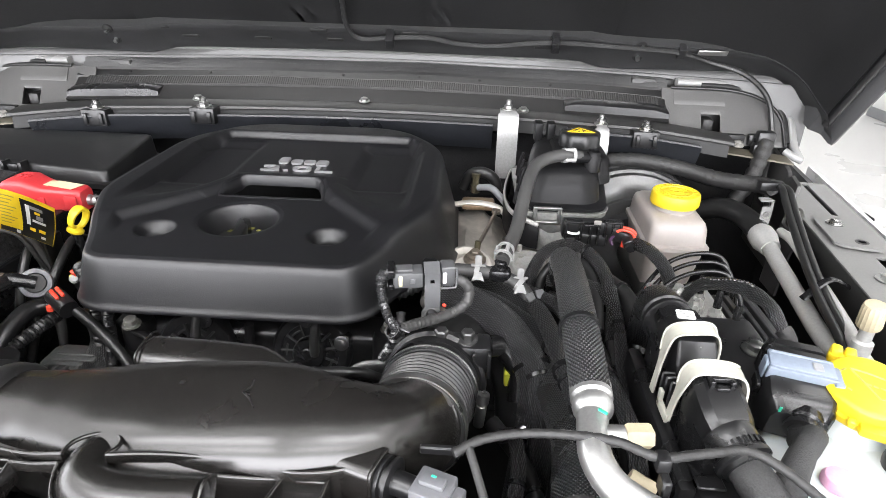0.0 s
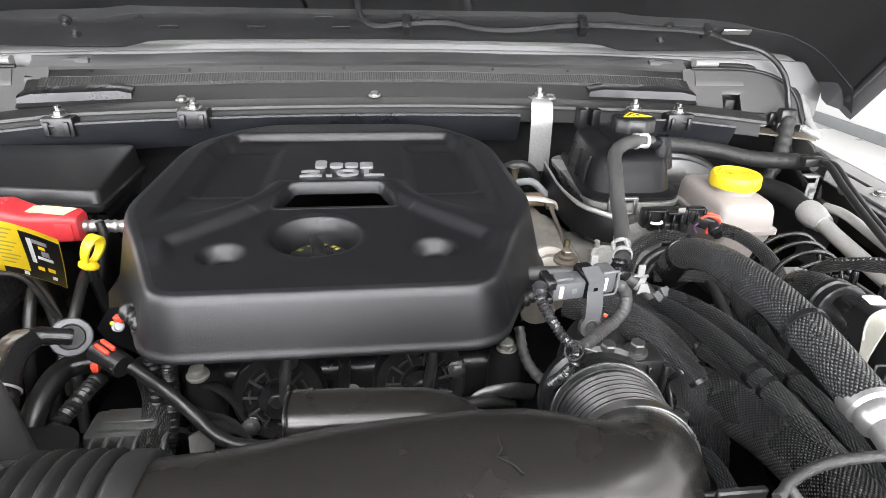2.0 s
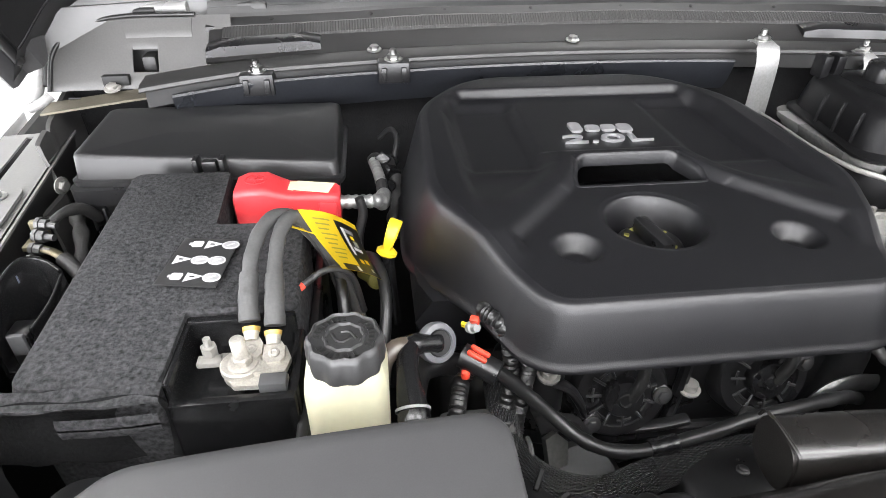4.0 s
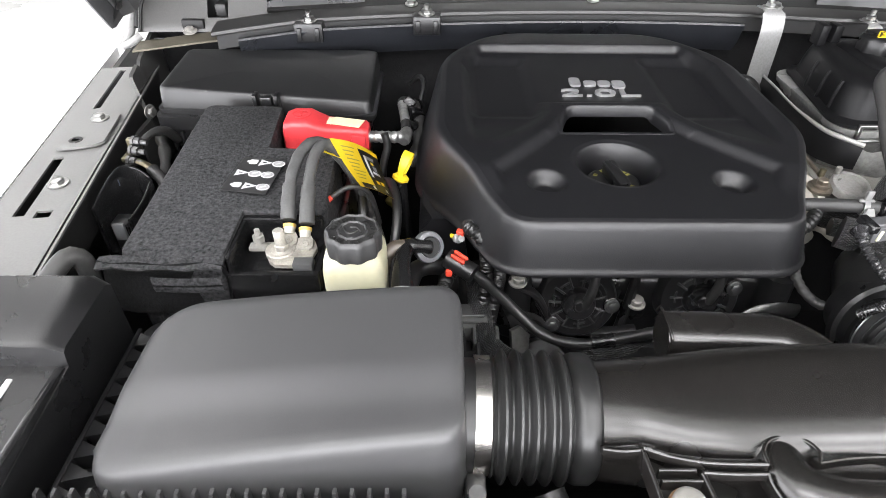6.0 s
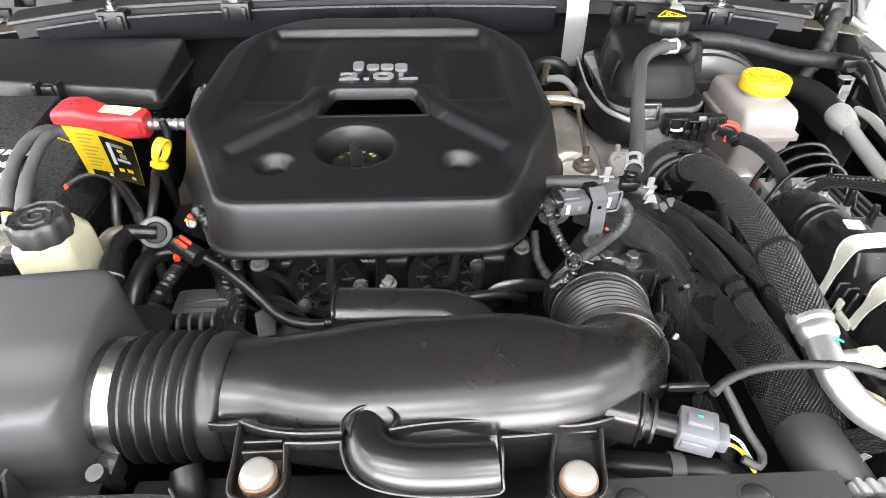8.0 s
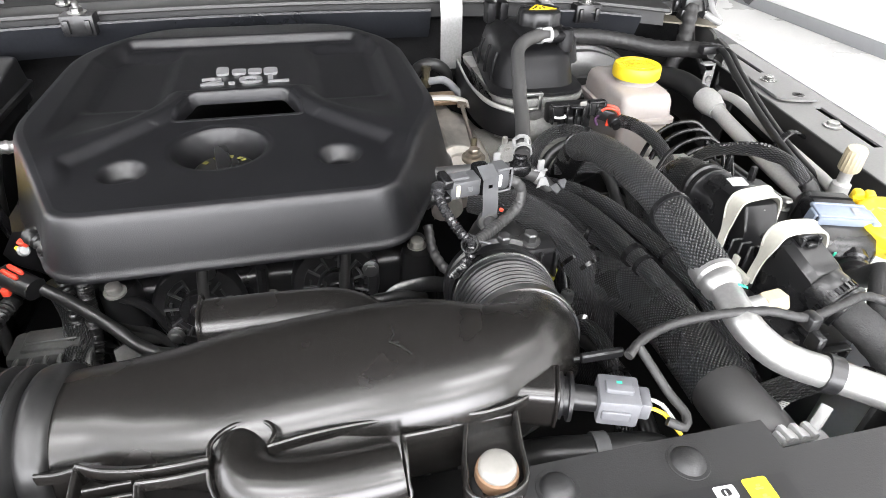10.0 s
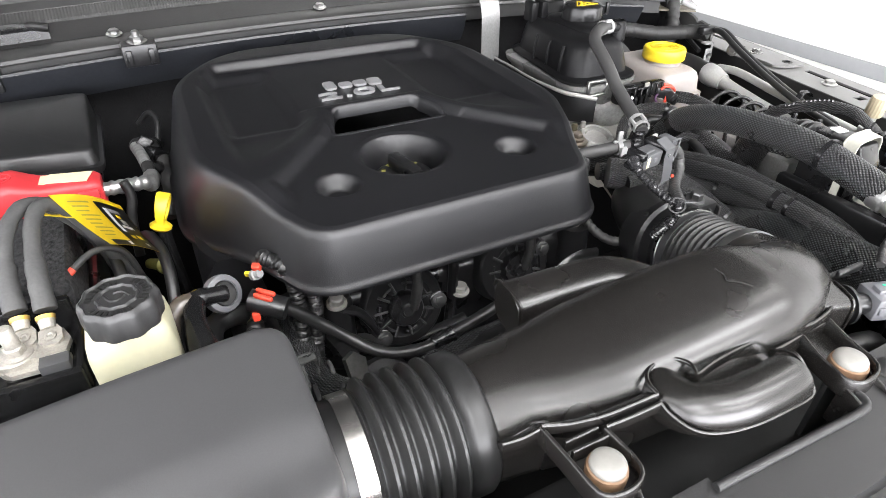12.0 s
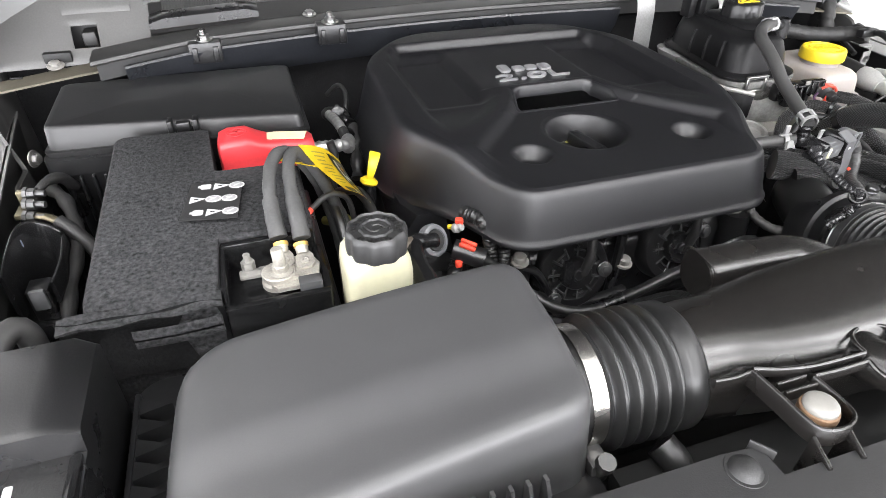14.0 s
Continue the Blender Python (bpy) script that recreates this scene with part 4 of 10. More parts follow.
def cover_z(x, y):
    """Height of the cover's top; x from its middle line."""
    z = 1.1055 + (y - 0.522) * 0.012
    ax_ = abs(x)
    # the front plateau lies lower than the border round it: a step that faces forward
    a_, b_ = in_poly(x, y, FRONT), in_poly(x, y, MOUTH)
    h_ = min(1.0, max(0.0, 0.5 + (b_ - a_) / 0.028))
    arch = b_ + (a_ - b_) * h_ - 0.014 * h_ * (1 - h_)
    z += 0.0085 * sstep(-0.002, 0.0105, arch) * sstep(0.556, 0.604, y)
    # recessed rear field with a steep rear face
    field = sstep(0.8935, 0.8855, y) * sstep(0.156, 0.143, ax_ + 0.35 * max(0.0, y - 0.83)) * sstep(0.014, 0.040, arch) * sstep(0.62, 0.70, y)
    z -= 0.0105 * field
    # two sunk pads beside the badge
    pad = sstep(0.066, 0.084, ax_) * sstep(0.150, 0.134, ax_) * sstep(0.700, 0.726, y) * sstep(0.878, 0.858, y)
    z -= 0.0075 * pad
    # rounded lip behind the slot
    if arch < 0.014 and y > 0.66:
        z += 0.0010 * math.exp(-((arch - 0.004) / 0.005) ** 2)
    # oil filler well
    r = math.hypot(x + 0.013, (y - 0.613))
    z -= 0.030 * sstep(0.0395, 0.0285, r) + 0.0012 * sstep(0.044, 0.040, r)
    for cx in (-0.084, 0.084):
        r = math.hypot(x - cx, y - 0.581)
        z -= 0.0125 * sstep(0.0200, 0.0095, r)
    return z


cover = thing("engine_cover", (CX, 0.72, 1.02), "satin black plastic engine cover with moulded recesses", "engine cover")
N = 400
top = [(-0.117, 0.522), (0.117, 0.522), (0.178, 0.662), (0.172, 0.850), (0.110, 0.932), (-0.110, 0.932), (-0.172, 0.850), (-0.178, 0.662)]
edge = resample(cover_ring([(x, y, 0) for x, y in top], [0.016, 0.016, 0.026, 0.040, 0.045, 0.045, 0.040, 0.026]), N)
bm = BM()
rings = []


def grown(d, z):
    out = []
    for i, p in enumerate(edge):
        a, b = edge[i - 1], edge[(i + 1) % N]
        t = (b - a).normalized()
        nrm = V((t.y, -t.x, 0))
        side = sstep(0.56, 0.70, p.y)
        k = d * (1 + 0.55 * side)
        zz = z(p, side)
        out.append(V((CX + p.x + nrm.x * k, p.y + nrm.y * k * (0.8 if p.y < 0.55 else 1), zz)))
    return out


def rim_z(p, side):
    return 1.058 - 0.020 * side


for d, f in ((0.0165, 0.0), (0.0185, 0.0), (0.0190, 0.03), (0.0170, 0.06), (0.0155, 0.14), (0.0125, 0.35), (0.0092, 0.6), (0.0062, 0.82), (0.0048, 0.915), (0.0034, 0.955), (0.0014, 0.985)):
    rings.append(grown(d, lambda p, side, f=f: rim_z(p, side) + (cover_z(p.x, p.y) - rim_z(p, side)) * f - (0.002 if f == 0 else 0)))
K = 190
for j in range(1, K + 1):
    q = 1 - (j / K)
    ring = []
    for p in edge:
        x, y = p.x * q, 0.70 + (p.y - 0.70) * q
        drop_ = 0.0016 * max(0, 1 - (j / 3.0)) ** 2
        ring.append(V((CX + x, y, cover_z(x, y) - drop_)))
    if j < K:
        rings.append(ring)
loft(bm, rings, cap0=False)
bmesh.ops.delete(bm, geom=[f for f in bm.faces if in_poly(f.calc_center_median().x - CX, f.calc_center_median().y, SLOT) < 0.0012], context="FACES")
part("shell", bm, "cover", cover, "satin black moulded plastic", sharp=60)
# rounded rim round the slot
rim = resample(cover_ring([(x, y, 0) for x, y in SLOT], [0.002, 0.002, 0.004, 0.005, 0.005, 0.005, 0.005, 0.004], 5), 160)
rings = [[] for _ in range(6)]
for i, p in enumerate(rim):
    t = (rim[(i + 1) % 160] - rim[i - 1]).normalized()
    n = V((t.y, -t.x, 0))
    for k, (o, up) in enumerate(((0.0042, -0.0006), (0.0034, 0.0004), (0.0016, 0.0010), (0.0002, 0.0007), (-0.0007, -0.0010), (-0.0008, -0.0110))):
        q = p + n * o
        rings[k].append(V((CX + q.x, q.y, cover_z(q.x, q.y) + up)))
bm = BM()
loft(bm, rings, False, False)
part("slot_rim", bm, "cover", cover, sharp=70)
# deep side skirt
bm = BM()
rings = []
for k in range(9):
    y = 0.60 + 0.21 * k / 8
    dep = 0.09 * math.sin(math.pi * (k + 0.4) / 8.8) ** 0.6
    rings.append([V((CX - 0.186 - 0.012 * math.sin(k), y, 1.05)), V((CX - 0.20, y, 1.03)), V((CX - 0.195 + 0.01 * (k / 8), y, 1.035 - dep * 0.6)), V((CX - 0.17, y, 1.03 - dep)), V((CX - 0.15, y, 1.03 - dep)), V((CX - 0.16, y, 1.05))])
loft(bm, rings)
part("side_skirt", bm, "cover", cover)
# marque as plain shapes and the size lettering
bz = lambda y: cover_z(0.0, y) + 0.0005
mk = pose(CX + 0.003, 0.7935, bz(0.7935), 1.7, 0, 0)
bm = BM()
for x, w, h, dy in ((-0.0245, 0.0125, 0.021, 0.0), (-0.0075, 0.0145, 0.0135, -0.0037), (0.009, 0.0145, 0.0135, -0.0037), (0.0255, 0.0145, 0.018, -0.0055)):
    outl = [(p.x, p.y) for p in rrect(x, dy, 0, w / 2, h / 2, 0.0045, 4)]
    slab(bm, outl, 0, 0.0025, mk)
part("badge", bm, "silver", cover, "raised silver badge of four rounded shapes")
letters("size_lettering", "2.0L", 0.089, 0.0165, pose(CX + 0.003, 0.7655, bz(0.7655) + 0.001, 1.7, 0, 0), "silver", cover, 0.0013, "raised silver engine size")

# oil filler cap in the well
oc = V((CX - 0.013, 0.613, 1.0775))
cap = thing("oil_filler_cap", oc, "black oil filler cap with faded yellow print", "cap")
part("disc", lathe(BM(), oc, (0, 0, 1), [(0, 0.0255), (0.004, 0.0262), (0.007, 0.0255), (0.009, 0.023), (0.0092, 0)], 32), "plastic", cap)
part("grip", box(BM(), (-0.006, -0.024, 0.006), (0.006, 0.020, 0.021), 0.003, 2, pose(*oc, 0, 0, 8)), "plastic", cap)
bm = BM()
for k in range(16):
    a = math.radians(200 + k * 17 + (12 if k % 4 == 0 else 0))
    if abs(math.cos(a)) < 0.35:
        continue
    box(bm, (-0.0017, 0.0165, 0.0094), (0.0012 + 0.0008 * (k % 3), 0.0205, 0.0098), 0, 1, pose(*oc, 0, 0, math.degrees(a)))
part("print", bm, "olive", cap, "faded yellow markings")

# parts seen through the slot
bits = thing("coil_bracket", (CX, 0.695, 1.03), "dark engine parts glimpsed through the cover's slot", "engine part")
bm = BM()
for k in range(7):
    x = CX - 0.045 + 0.014 * k
    box(bm, (x, 0.676 + 0.004 * (k % 3), 1.066), (x + 0.008, 0.684 + 0.007 * (k % 2), 1.080 + 0.007 * (k % 3)), 0.0015)
part("clip_row", bm, "satingrey", bits)
part("bolt", bolt(BM(), (CX + 0.012, 0.690, 1.082), (0, -0.2, 1), 0.005, 0.006), "steel", bits)
for x, y, r in ((-0.034, 0.700, 0.005), (0.016, 0.702, 0.0045), (0.030, 0.690, 0.004)):
    part("fitting", lathe(BM(), (CX + x, y, 1.068), (0.1, -0.2, 1), [(0, r), (0.012, r), (0.013, r * 0.6), (0.017, r * 0.6), (0.017, 0)], 14), "gunmetal", bits, "dark metal fitting")
part("wire", tube(BM(), [(CX - 0.05, 0.70, 1.076), (CX - 0.02, 0.688, 1.086), (CX + 0.02, 0.70, 1.084), (CX + 0.05, 0.685, 1.076)], 0.0025, 8), "tape", bits)

# engine block and front of the head
eng = thing("engine", (CX, 0.75, 0.6), "black four-cylinder engine under its cover", "engine")
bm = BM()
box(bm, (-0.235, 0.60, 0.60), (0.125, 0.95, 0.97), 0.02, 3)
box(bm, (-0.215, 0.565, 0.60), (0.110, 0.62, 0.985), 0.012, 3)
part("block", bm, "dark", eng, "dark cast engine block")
bm = BM()
box(bm, (-0.195, 0.556, 0.88), (0.105, 0.60, 1.012), 0.012, 3)
for x in (-0.162, 0.089):
    lathe(bm, (x, 0.556, 0.95), (0, 0, 1), [(0, 0.018), (0.060, 0.016), (0.068, 0.014), (0.068, 0)], 20)
tube(bm, [(-0.19, 0.552, 0.955), (-0.14, 0.548, 0.940), (-0.04, 0.548, 0.940), (0.02, 0.548, 0.94), (0.07, 0.548, 0.95), (0.10, 0.552, 0.96)], 0.006, 8)
tube(bm, [(-0.048, 0.553, 1.02), (-0.050, 0.551, 0.99), (-0.054, 0.550, 0.95)], 0.005, 8)
tube(bm, [(-0.162, 0.546, 1.012), (-0.146, 0.544, 1.004), (-0.136, 0.543, 0.990), (-0.126, 0.542, 0.972), (-0.104, 0.541, 0.957), (-0.070, 0.541, 0.955), (-0.040, 0.543, 0.957)], 0.0055, 10, 0.004, 0.7)
part("front_cover", bm, "plastic", eng, "black timing cover")
for x, z in ((-0.102, 0.9900), (0.0135, 0.9960)):
    c_ = V((x, 0.550, z))
    a_, u_, w_ = frame_of((0, -1, 0.30))
    bm = lathe(BM(), c_, a_, [(-0.012, 0.0400), (0.004, 0.0385), (0.007, 0.0360), (0.0075, 0.0285), (0.0055, 0.0280), (0.0055, 0)], 44)
    sol = part("solenoid", bm, "plastic", eng, "round black valve-timing solenoid")
    part("hub", lathe(BM(), c_ + a_ * 0.005, a_, [(0, 0.0165), (0.0075, 0.0160), (0.0095, 0.0145), (0.0098, 0.0070), (0.0120, 0.0064), (0.0125, 0.0050), (0.0110, 0.0042), (0.0110, 0)], 36), "plastic", sol, "raised round middle")
    for k in range(3):
        t = math.radians((72, -5, 225)[k] + (25 if x > 0 else 0))
        q = c_ + a_ * 0.004 + (u_ * math.cos(t) + w_ * math.sin(t)) * 0.0330
        lug_ = part("mount_lug", lathe(BM(), q, a_, [(-0.010, 0.0085), (0.0030, 0.0082), (0.0042, 0.0066), (0.0042, 0)], 20), "gloss", sol)
        part("lug_bolt", bolt(BM(), q + a_ * 0.0042, a_, 0.0050, 0.0036), "gunmetal", lug_, "dark zinc bolt")
        part("lug_ring", clamp_ring(BM(), q + a_ * 0.0044, a_, 0.0056, 0.0012, 0.0008, 18), "gunmetal", lug_)
    for k in range(11):
        t = math.radians(32.7 * k + 14)
        e_ = u_ * math.cos(t) + w_ * math.sin(t)
        part("spoke", tube(BM(), [c_ + a_ * 0.0070 + e_ * 0.0160, c_ + a_ * 0.0072 + e_ * 0.0285], 0.0013, 6), "satingrey", sol)
    for k in range(7):
        t0 = math.radians(51.4 * k + 8)
        part("web", tube(BM(), [c_ + a_ * 0.0068 + (u_ * math.cos(t0 + d_) + w_ * math.sin(t0 + d_)) * 0.0232 for d_ in span(0, 0.50, 5)], 0.0011, 6), "satingrey", sol)
    bm = tube(BM(), [c_ + V((0.006, -0.012, 0.004)), c_ + V((0.008, -0.016, 0.024)), c_ + V((0.010, -0.012, 0.042)), c_ + V((0.012, -0.002, 0.056))], lambda s_, k: 0.0050 - 0.001 * k, 12, 0.003)
    part("plug_lead", bm, "tape", sol, "taped lead to the solenoid")
for x, y, z in ((-0.162, 0.545, 1.0170), (-0.043, 0.549, 0.985), (0.089, 0.560, 1.0170)):
    bm = lathe(BM(), (x, y, z), (0, -0.1, 1), [(0, 0.0088), (0.0022, 0.0088), (0.0026, 0.0064), (0.0075, 0.0062), (0.0085, 0.0052), (0.0085, 0)], 20)
    part("bolt", bm, "pinwhite", eng, "pale zinc flange bolt")
bm = sheet_with_holes(BM(), span(0, 1, 12), span(0, 1, 5), [], 0.007, lambda u, v: (-0.176 + 0.075 * u + 0.012 * v * (1 - u), 0.536 - 0.010 * u + 0.004 * math.sin(v * 3.1), 0.999 - 0.010 * sstep(0, 0.4, u) - 0.056 * sstep(0.40, 1.0, u) - (0.030 - 0.016 * math.sin(u * math.pi)) * v))
part("bracket_arm", bm, "gunmetal", eng, "cast aluminium bracket arm", sharp=50)
part("lift_eye", slab(BM(), [(-0.010, -0.012), (0.006, -0.013), (0.010, 0.004), (0.002, 0.014), (-0.008, 0.012)], 0, 0.006, pose(-0.1600, 0.5180, 0.9680, 60, 0, 20)), "dullalu", eng, "bright cast lug")
part("pump_housing", lathe(BM(), (-0.135, 0.515, 0.925), (0, -0.4, 1), [(0, 0.032), (0.016, 0.030), (0.022, 0.024), (0.024, 0)], 24), "gunmetal", eng, "cast aluminium pump housing")
bm = tube(BM(), [(0.045, 0.53, 0.945), (0.06, 0.532, 0.985), (0.085, 0.535, 0.992), (0.11, 0.54, 0.985)], 0.008, 10, 0.004, 0.5)
part("bracket_arm", bm, "gunmetal", eng, "cast aluminium bracket arm")

# alternator
alt = thing("alternator", (-0.195, 0.47, 0.88), "black alternator with a slotted housing", "alternator")
bm = lathe(BM(), (-0.20, 0.47, 0.925), (0, -0.35, 1), [(-0.03, 0.04), (0.0, 0.044), (0.03, 0.044), (0.045, 0.040), (0.052, 0.030), (0.053, 0)], 36)
part("housing", bm, "plastic", alt)
a_, u_, w_ = frame_of((0, -0.35, 1))
for k in range(12):
    t = 2 * math.pi * k / 12
    q = V((-0.20, 0.47, 0.925)) + a_ * 0.046 + (u_ * math.cos(t) + w_ * math.sin(t)) * 0.036
    part("fin", box(BM(), (-0.008, -0.0022, 0), (0.008, 0.0022, 0.008), 0.001, 1, Matrix.Translation(q) @ Matrix((u_ * math.cos(t) + w_ * math.sin(t), w_ * math.cos(t) - u_ * math.sin(t), a_)).transposed().to_4x4()), "plastic", alt)
bm = box(BM(), (-0.244, 0.512, 0.962), (-0.186, 0.545, 0.990), 0.005, 2)
box(bm, (-0.233, 0.517, 0.988), (-0.190, 0.541, 0.993), 0.002)
part("cap_plate", bm, "smokecap", alt, "grey plastic end cap")
part("ridge", box(BM(), (-0.230, 0.523, 0.992), (-0.193, 0.526, 0.9945), 0.0008, 1), "smokecap", alt)
part("fin_bar", box(BM(), (-0.238, 0.489, 0.952), (-0.180, 0.497, 0.966), 0.002, 1), "smokecap", alt)
for k in range(6):
    x = -0.2345 + 0.0105 * k
    part("cap_fin", tube(BM(), [(x, 0.516, 0.986), (x, 0.508, 0.988), (x, 0.500, 0.983), (x, 0.495, 0.968)], 0.0019, 8, 0.003), "smokecap", alt, "grey fin")
part("slot_floor", box(BM(), (-0.238, 0.494, 0.945), (-0.180, 0.514, 0.972), 0.002), "dark", alt)

# ---- intake: airbox, bellows, duct, throttle ----
airbox = thing("air_filter_box", (-0.345, 0.38, 0.9), "matt black air filter box with a smooth domed lid", "air filter")
LID = [(-0.222, 0.328), (-0.222, 0.440), (-0.430, 0.440), (-0.440, 0.316)]


def lid_z(x, y):
    """Height of the airbox lid's top: it falls to the outside and to the front."""
    return 1.109 + 0.108 * (x + 0.23) + 0.080 * (y - 0.434) - 0.0045 * sstep(0.378, 0.345, y) + 0.0035 * (1 - ((x + 0.33) / 0.11) ** 2)


lid_edge = resample(cover_ring([(x, y, 0) for x, y in LID], [0.016, 0.018, 0.030, 0.022]), 160)
rings = []
for grow, f in ((0.0150, 0.0), (0.0140, 0.12), (0.0110, 0.40), (0.0080, 0.70), (0.0060, 0.86), (0.0038, 0.94), (0.0012, 0.985)):
    ring = []
    for i, p in enumerate(lid_edge):
        t = (lid_edge[(i + 1) % 160] - lid_edge[i - 1]).normalized()
        k = grow * (0.35 if p.x > -0.25 and abs(t.y) > 0.7 else 0.55 if t.x < -0.6 or p.y < 0.335 else 1.0)
        x, y = p.x + t.y * k, p.y - t.x * k
        ring.append(V((x, y, 1.030 + (lid_z(p.x, p.y) - 0.0022 - 1.030) * f)))
    rings.append(ring)
for k in range(0, 20):
    q = 1 - ((k + 0.35) / 20)
    c = V((-0.328, 0.381, 0))
    rings.append([V((c.x + (p.x - c.x) * q, c.y + (p.y - c.y) * q, lid_z(c.x + (p.x - c.x) * q, c.y + (p.y - c.y) * q) - 0.0012 * max(0, 1 - k / 2))) for p in lid_edge])
bm = BM()
loft(bm, rings)
part("lid", bm, "lid", airbox, "smooth satin black lid", sharp=60)
bm = BM()
loft(bm, [rrect(-0.345, 0.384, z, hx, hy, 0.02, 6) for z, hx, hy in ((0.90, 0.110, 0.075), (0.98, 0.118, 0.085), (1.020, 0.122, 0.088), (1.026, 0.130, 0.096), (1.031, 0.131, 0.097), (1.032, 0.120, 0.086))])
part("tray", bm, "plastic", airbox, "black plastic tray with a ribbed rim")
for k in range(22):
    t = k / 21
    x = -0.468 + 0.212 * t
    part("rib", slab(BM(), [(-0.004, 0), (0.019, 0), (0.017, 0.002), (0, 0.032), (-0.004, 0.032)], -0.0011, 0.0011, pose(x, 0.311, 1.030, 90, 0, -90)), "lid", airbox)
part("tray_wall", box(BM(), (-0.471, 0.306, 0.985), (-0.4675, 0.456, 1.047), 0.001), "plastic", airbox, "upright rim of the tray")
for k in range(9):
    y = 0.312 + 0.0158 * k
    bm = BM()
    vs = [bm.verts.new(q) for q in ((-0.468, y, 1.046), (-0.468, y + 0.0135, 1.046), (-0.449, y + 0.005, 1.045), (-0.466, y + 0.001, 1.028), (-0.466, y + 0.0125, 1.028), (-0.449, y + 0.006, 1.032))]
    for q in ((0, 1, 2), (3, 5, 4), (0, 3, 4, 1), (1, 4, 5, 2), (2, 5, 3, 0)):
        bm.faces.new([vs[n] for n in q])
    part("rib", bm, "plastic", airbox)
lathe_axis = (1, -0.02, -0.02)
part("outlet", lathe(BM(), (-0.236, 0.373, 1.053), lathe_axis, [(0, 0.046), (0.006, 0.045), (0.010, 0.0365), (0.05, 0.036), (0.05, 0.03)], 36), "plastic", airbox, "round black outlet collar")

boot = thing("intake_bellows", (-0.175, 0.378, 1.0), "black rubber intake bellows with a steel clamp", "hose")
prof = [(0.0, 0.0372), (0.024, 0.0372), (0.026, 0.0400)]
xb = 0.028
for k in range(5):
    for f, r in ((0, 0.0376), (0.10, 0.0380), (0.25, 0.0416), (0.42, 0.0438), (0.58, 0.0438), (0.75, 0.0416), (0.90, 0.0380)):
        prof.append((xb + 0.0095 * (k + f), r))
xb += 0.0095 * 5
prof += [(xb, 0.0384), (xb + 0.002, 0.0416), (xb + 0.005, 0.0428), (xb + 0.013, 0.0428), (xb + 0.016, 0.0408), (xb + 0.017, 0.0320)]
part("sleeve", lathe(BM(), (-0.228, 0.373, 1.053), lathe_axis, prof, 48), "rubber", boot, sharp=50)
bm = clamp_ring(BM(), (-0.2085, 0.373, 1.0527), lathe_axis, 0.0374, 0.0100, 0.0015, 48)
band = part("clamp", bm, "band", boot, "polished steel worm clamp")
bm = BM()
box(bm, (-0.219, 0.322, 1.022), (-0.206, 0.338, 1.040), 0.002)
lathe(bm, (-0.2125, 0.330, 1.012), (0, -0.3, 1), [(0, 0.004), (0.03, 0.004), (0.032, 0.006), (0.037, 0.0055), (0.037, 0)], 10)
part("screw", bm, "gunmetal", band)

duct = thing("intake_duct", (0.0, 0.37, 1.0), "smooth black plastic air intake duct with moulded flanges", "intake duct")


def oval(c, axis, a, b, n=40, tilt=0.0, power=2.4):
    """A rounded cross-section square to the axis: a sideways, b upright."""
    ax = V(axis).normalized()
    side = V((0, 0, 1)).cross(ax).normalized()
    up = ax.cross(side)
    out = []
    for i in range(n):
        t = 2 * math.pi * i / n
        c_, s_ = math.cos(t), math.sin(t)
        u = math.copysign(abs(c_) ** (2 / power), c_) * a
        w = math.copysign(abs(s_) ** (2 / power), s_) * b
        u, w = u * math.cos(tilt) - w * math.sin(tilt), u * math.sin(tilt) + w * math.cos(tilt)
        out.append(V(c) + side * u + up * w)
    return out


SECT = [((-0.150, 0.371, 1.051), (1, -0.02, 0), 0.037, 0.037, 0.0, 2.1), ((-0.136, 0.370, 1.051), (1, -0.05, 0), 0.038, 0.038, 0.0, 2.15), ((-0.112, 0.368, 1.053), (1, -0.10, 0.05), 0.039, 0.038, 0.0, 2.3),
        ((-0.085, 0.364, 1.057), (1, -0.15, 0.10), 0.042, 0.037, 0.03, 2.6), ((-0.055, 0.360, 1.062), (1, -0.10, 0.10), 0.045, 0.0375, 0.05, 2.9), ((-0.015, 0.357, 1.067), (1, -0.04, 0.06), 0.046, 0.039, 0.06, 3.0),
        ((0.030, 0.355, 1.070), (1, 0, 0.02), 0.046, 0.041, 0.06, 3.0), ((0.058, 0.354, 1.071), (1, 0.08, 0.0), 0.045, 0.0415, 0.05, 2.9), ((0.080, 0.356, 1.070), (1, 0.35, -0.04), 0.043, 0.041, 0.03, 2.7),
        ((0.099, 0.360, 1.068), (0.85, 0.75, -0.10), 0.041, 0.0395, 0.02, 2.5), ((0.115, 0.370, 1.063), (0.45, 1, -0.20), 0.038, 0.0375, 0.0, 2.25), ((0.124, 0.383, 1.056), (0.20, 1, -0.27), 0.0365, 0.0365, 0.0, 2.1),
        ((0.130, 0.399, 1.050), (0.11, 1, -0.28), 0.036, 0.036, 0.0, 2.05)]
rings = []
for (c, ax, a, b, tl, pw), nx in zip(SECT, SECT[1:] + SECT[-1:]):
    for k in range(4 if nx[0] != c else 1):
        f = k / 4
        rings.append(oval(V(c).lerp(V(nx[0]), f), V(ax).normalized().lerp(V(nx[1]).normalized(), f), a + (nx[2] - a) * f, b + (nx[3] - b) * f, 72, tl + (nx[4] - tl) * f, pw + (nx[5] - pw) * f))
bm = BM()
loft(bm, rings)
part("main_tube", bm, "duct", duct, sharp=70)
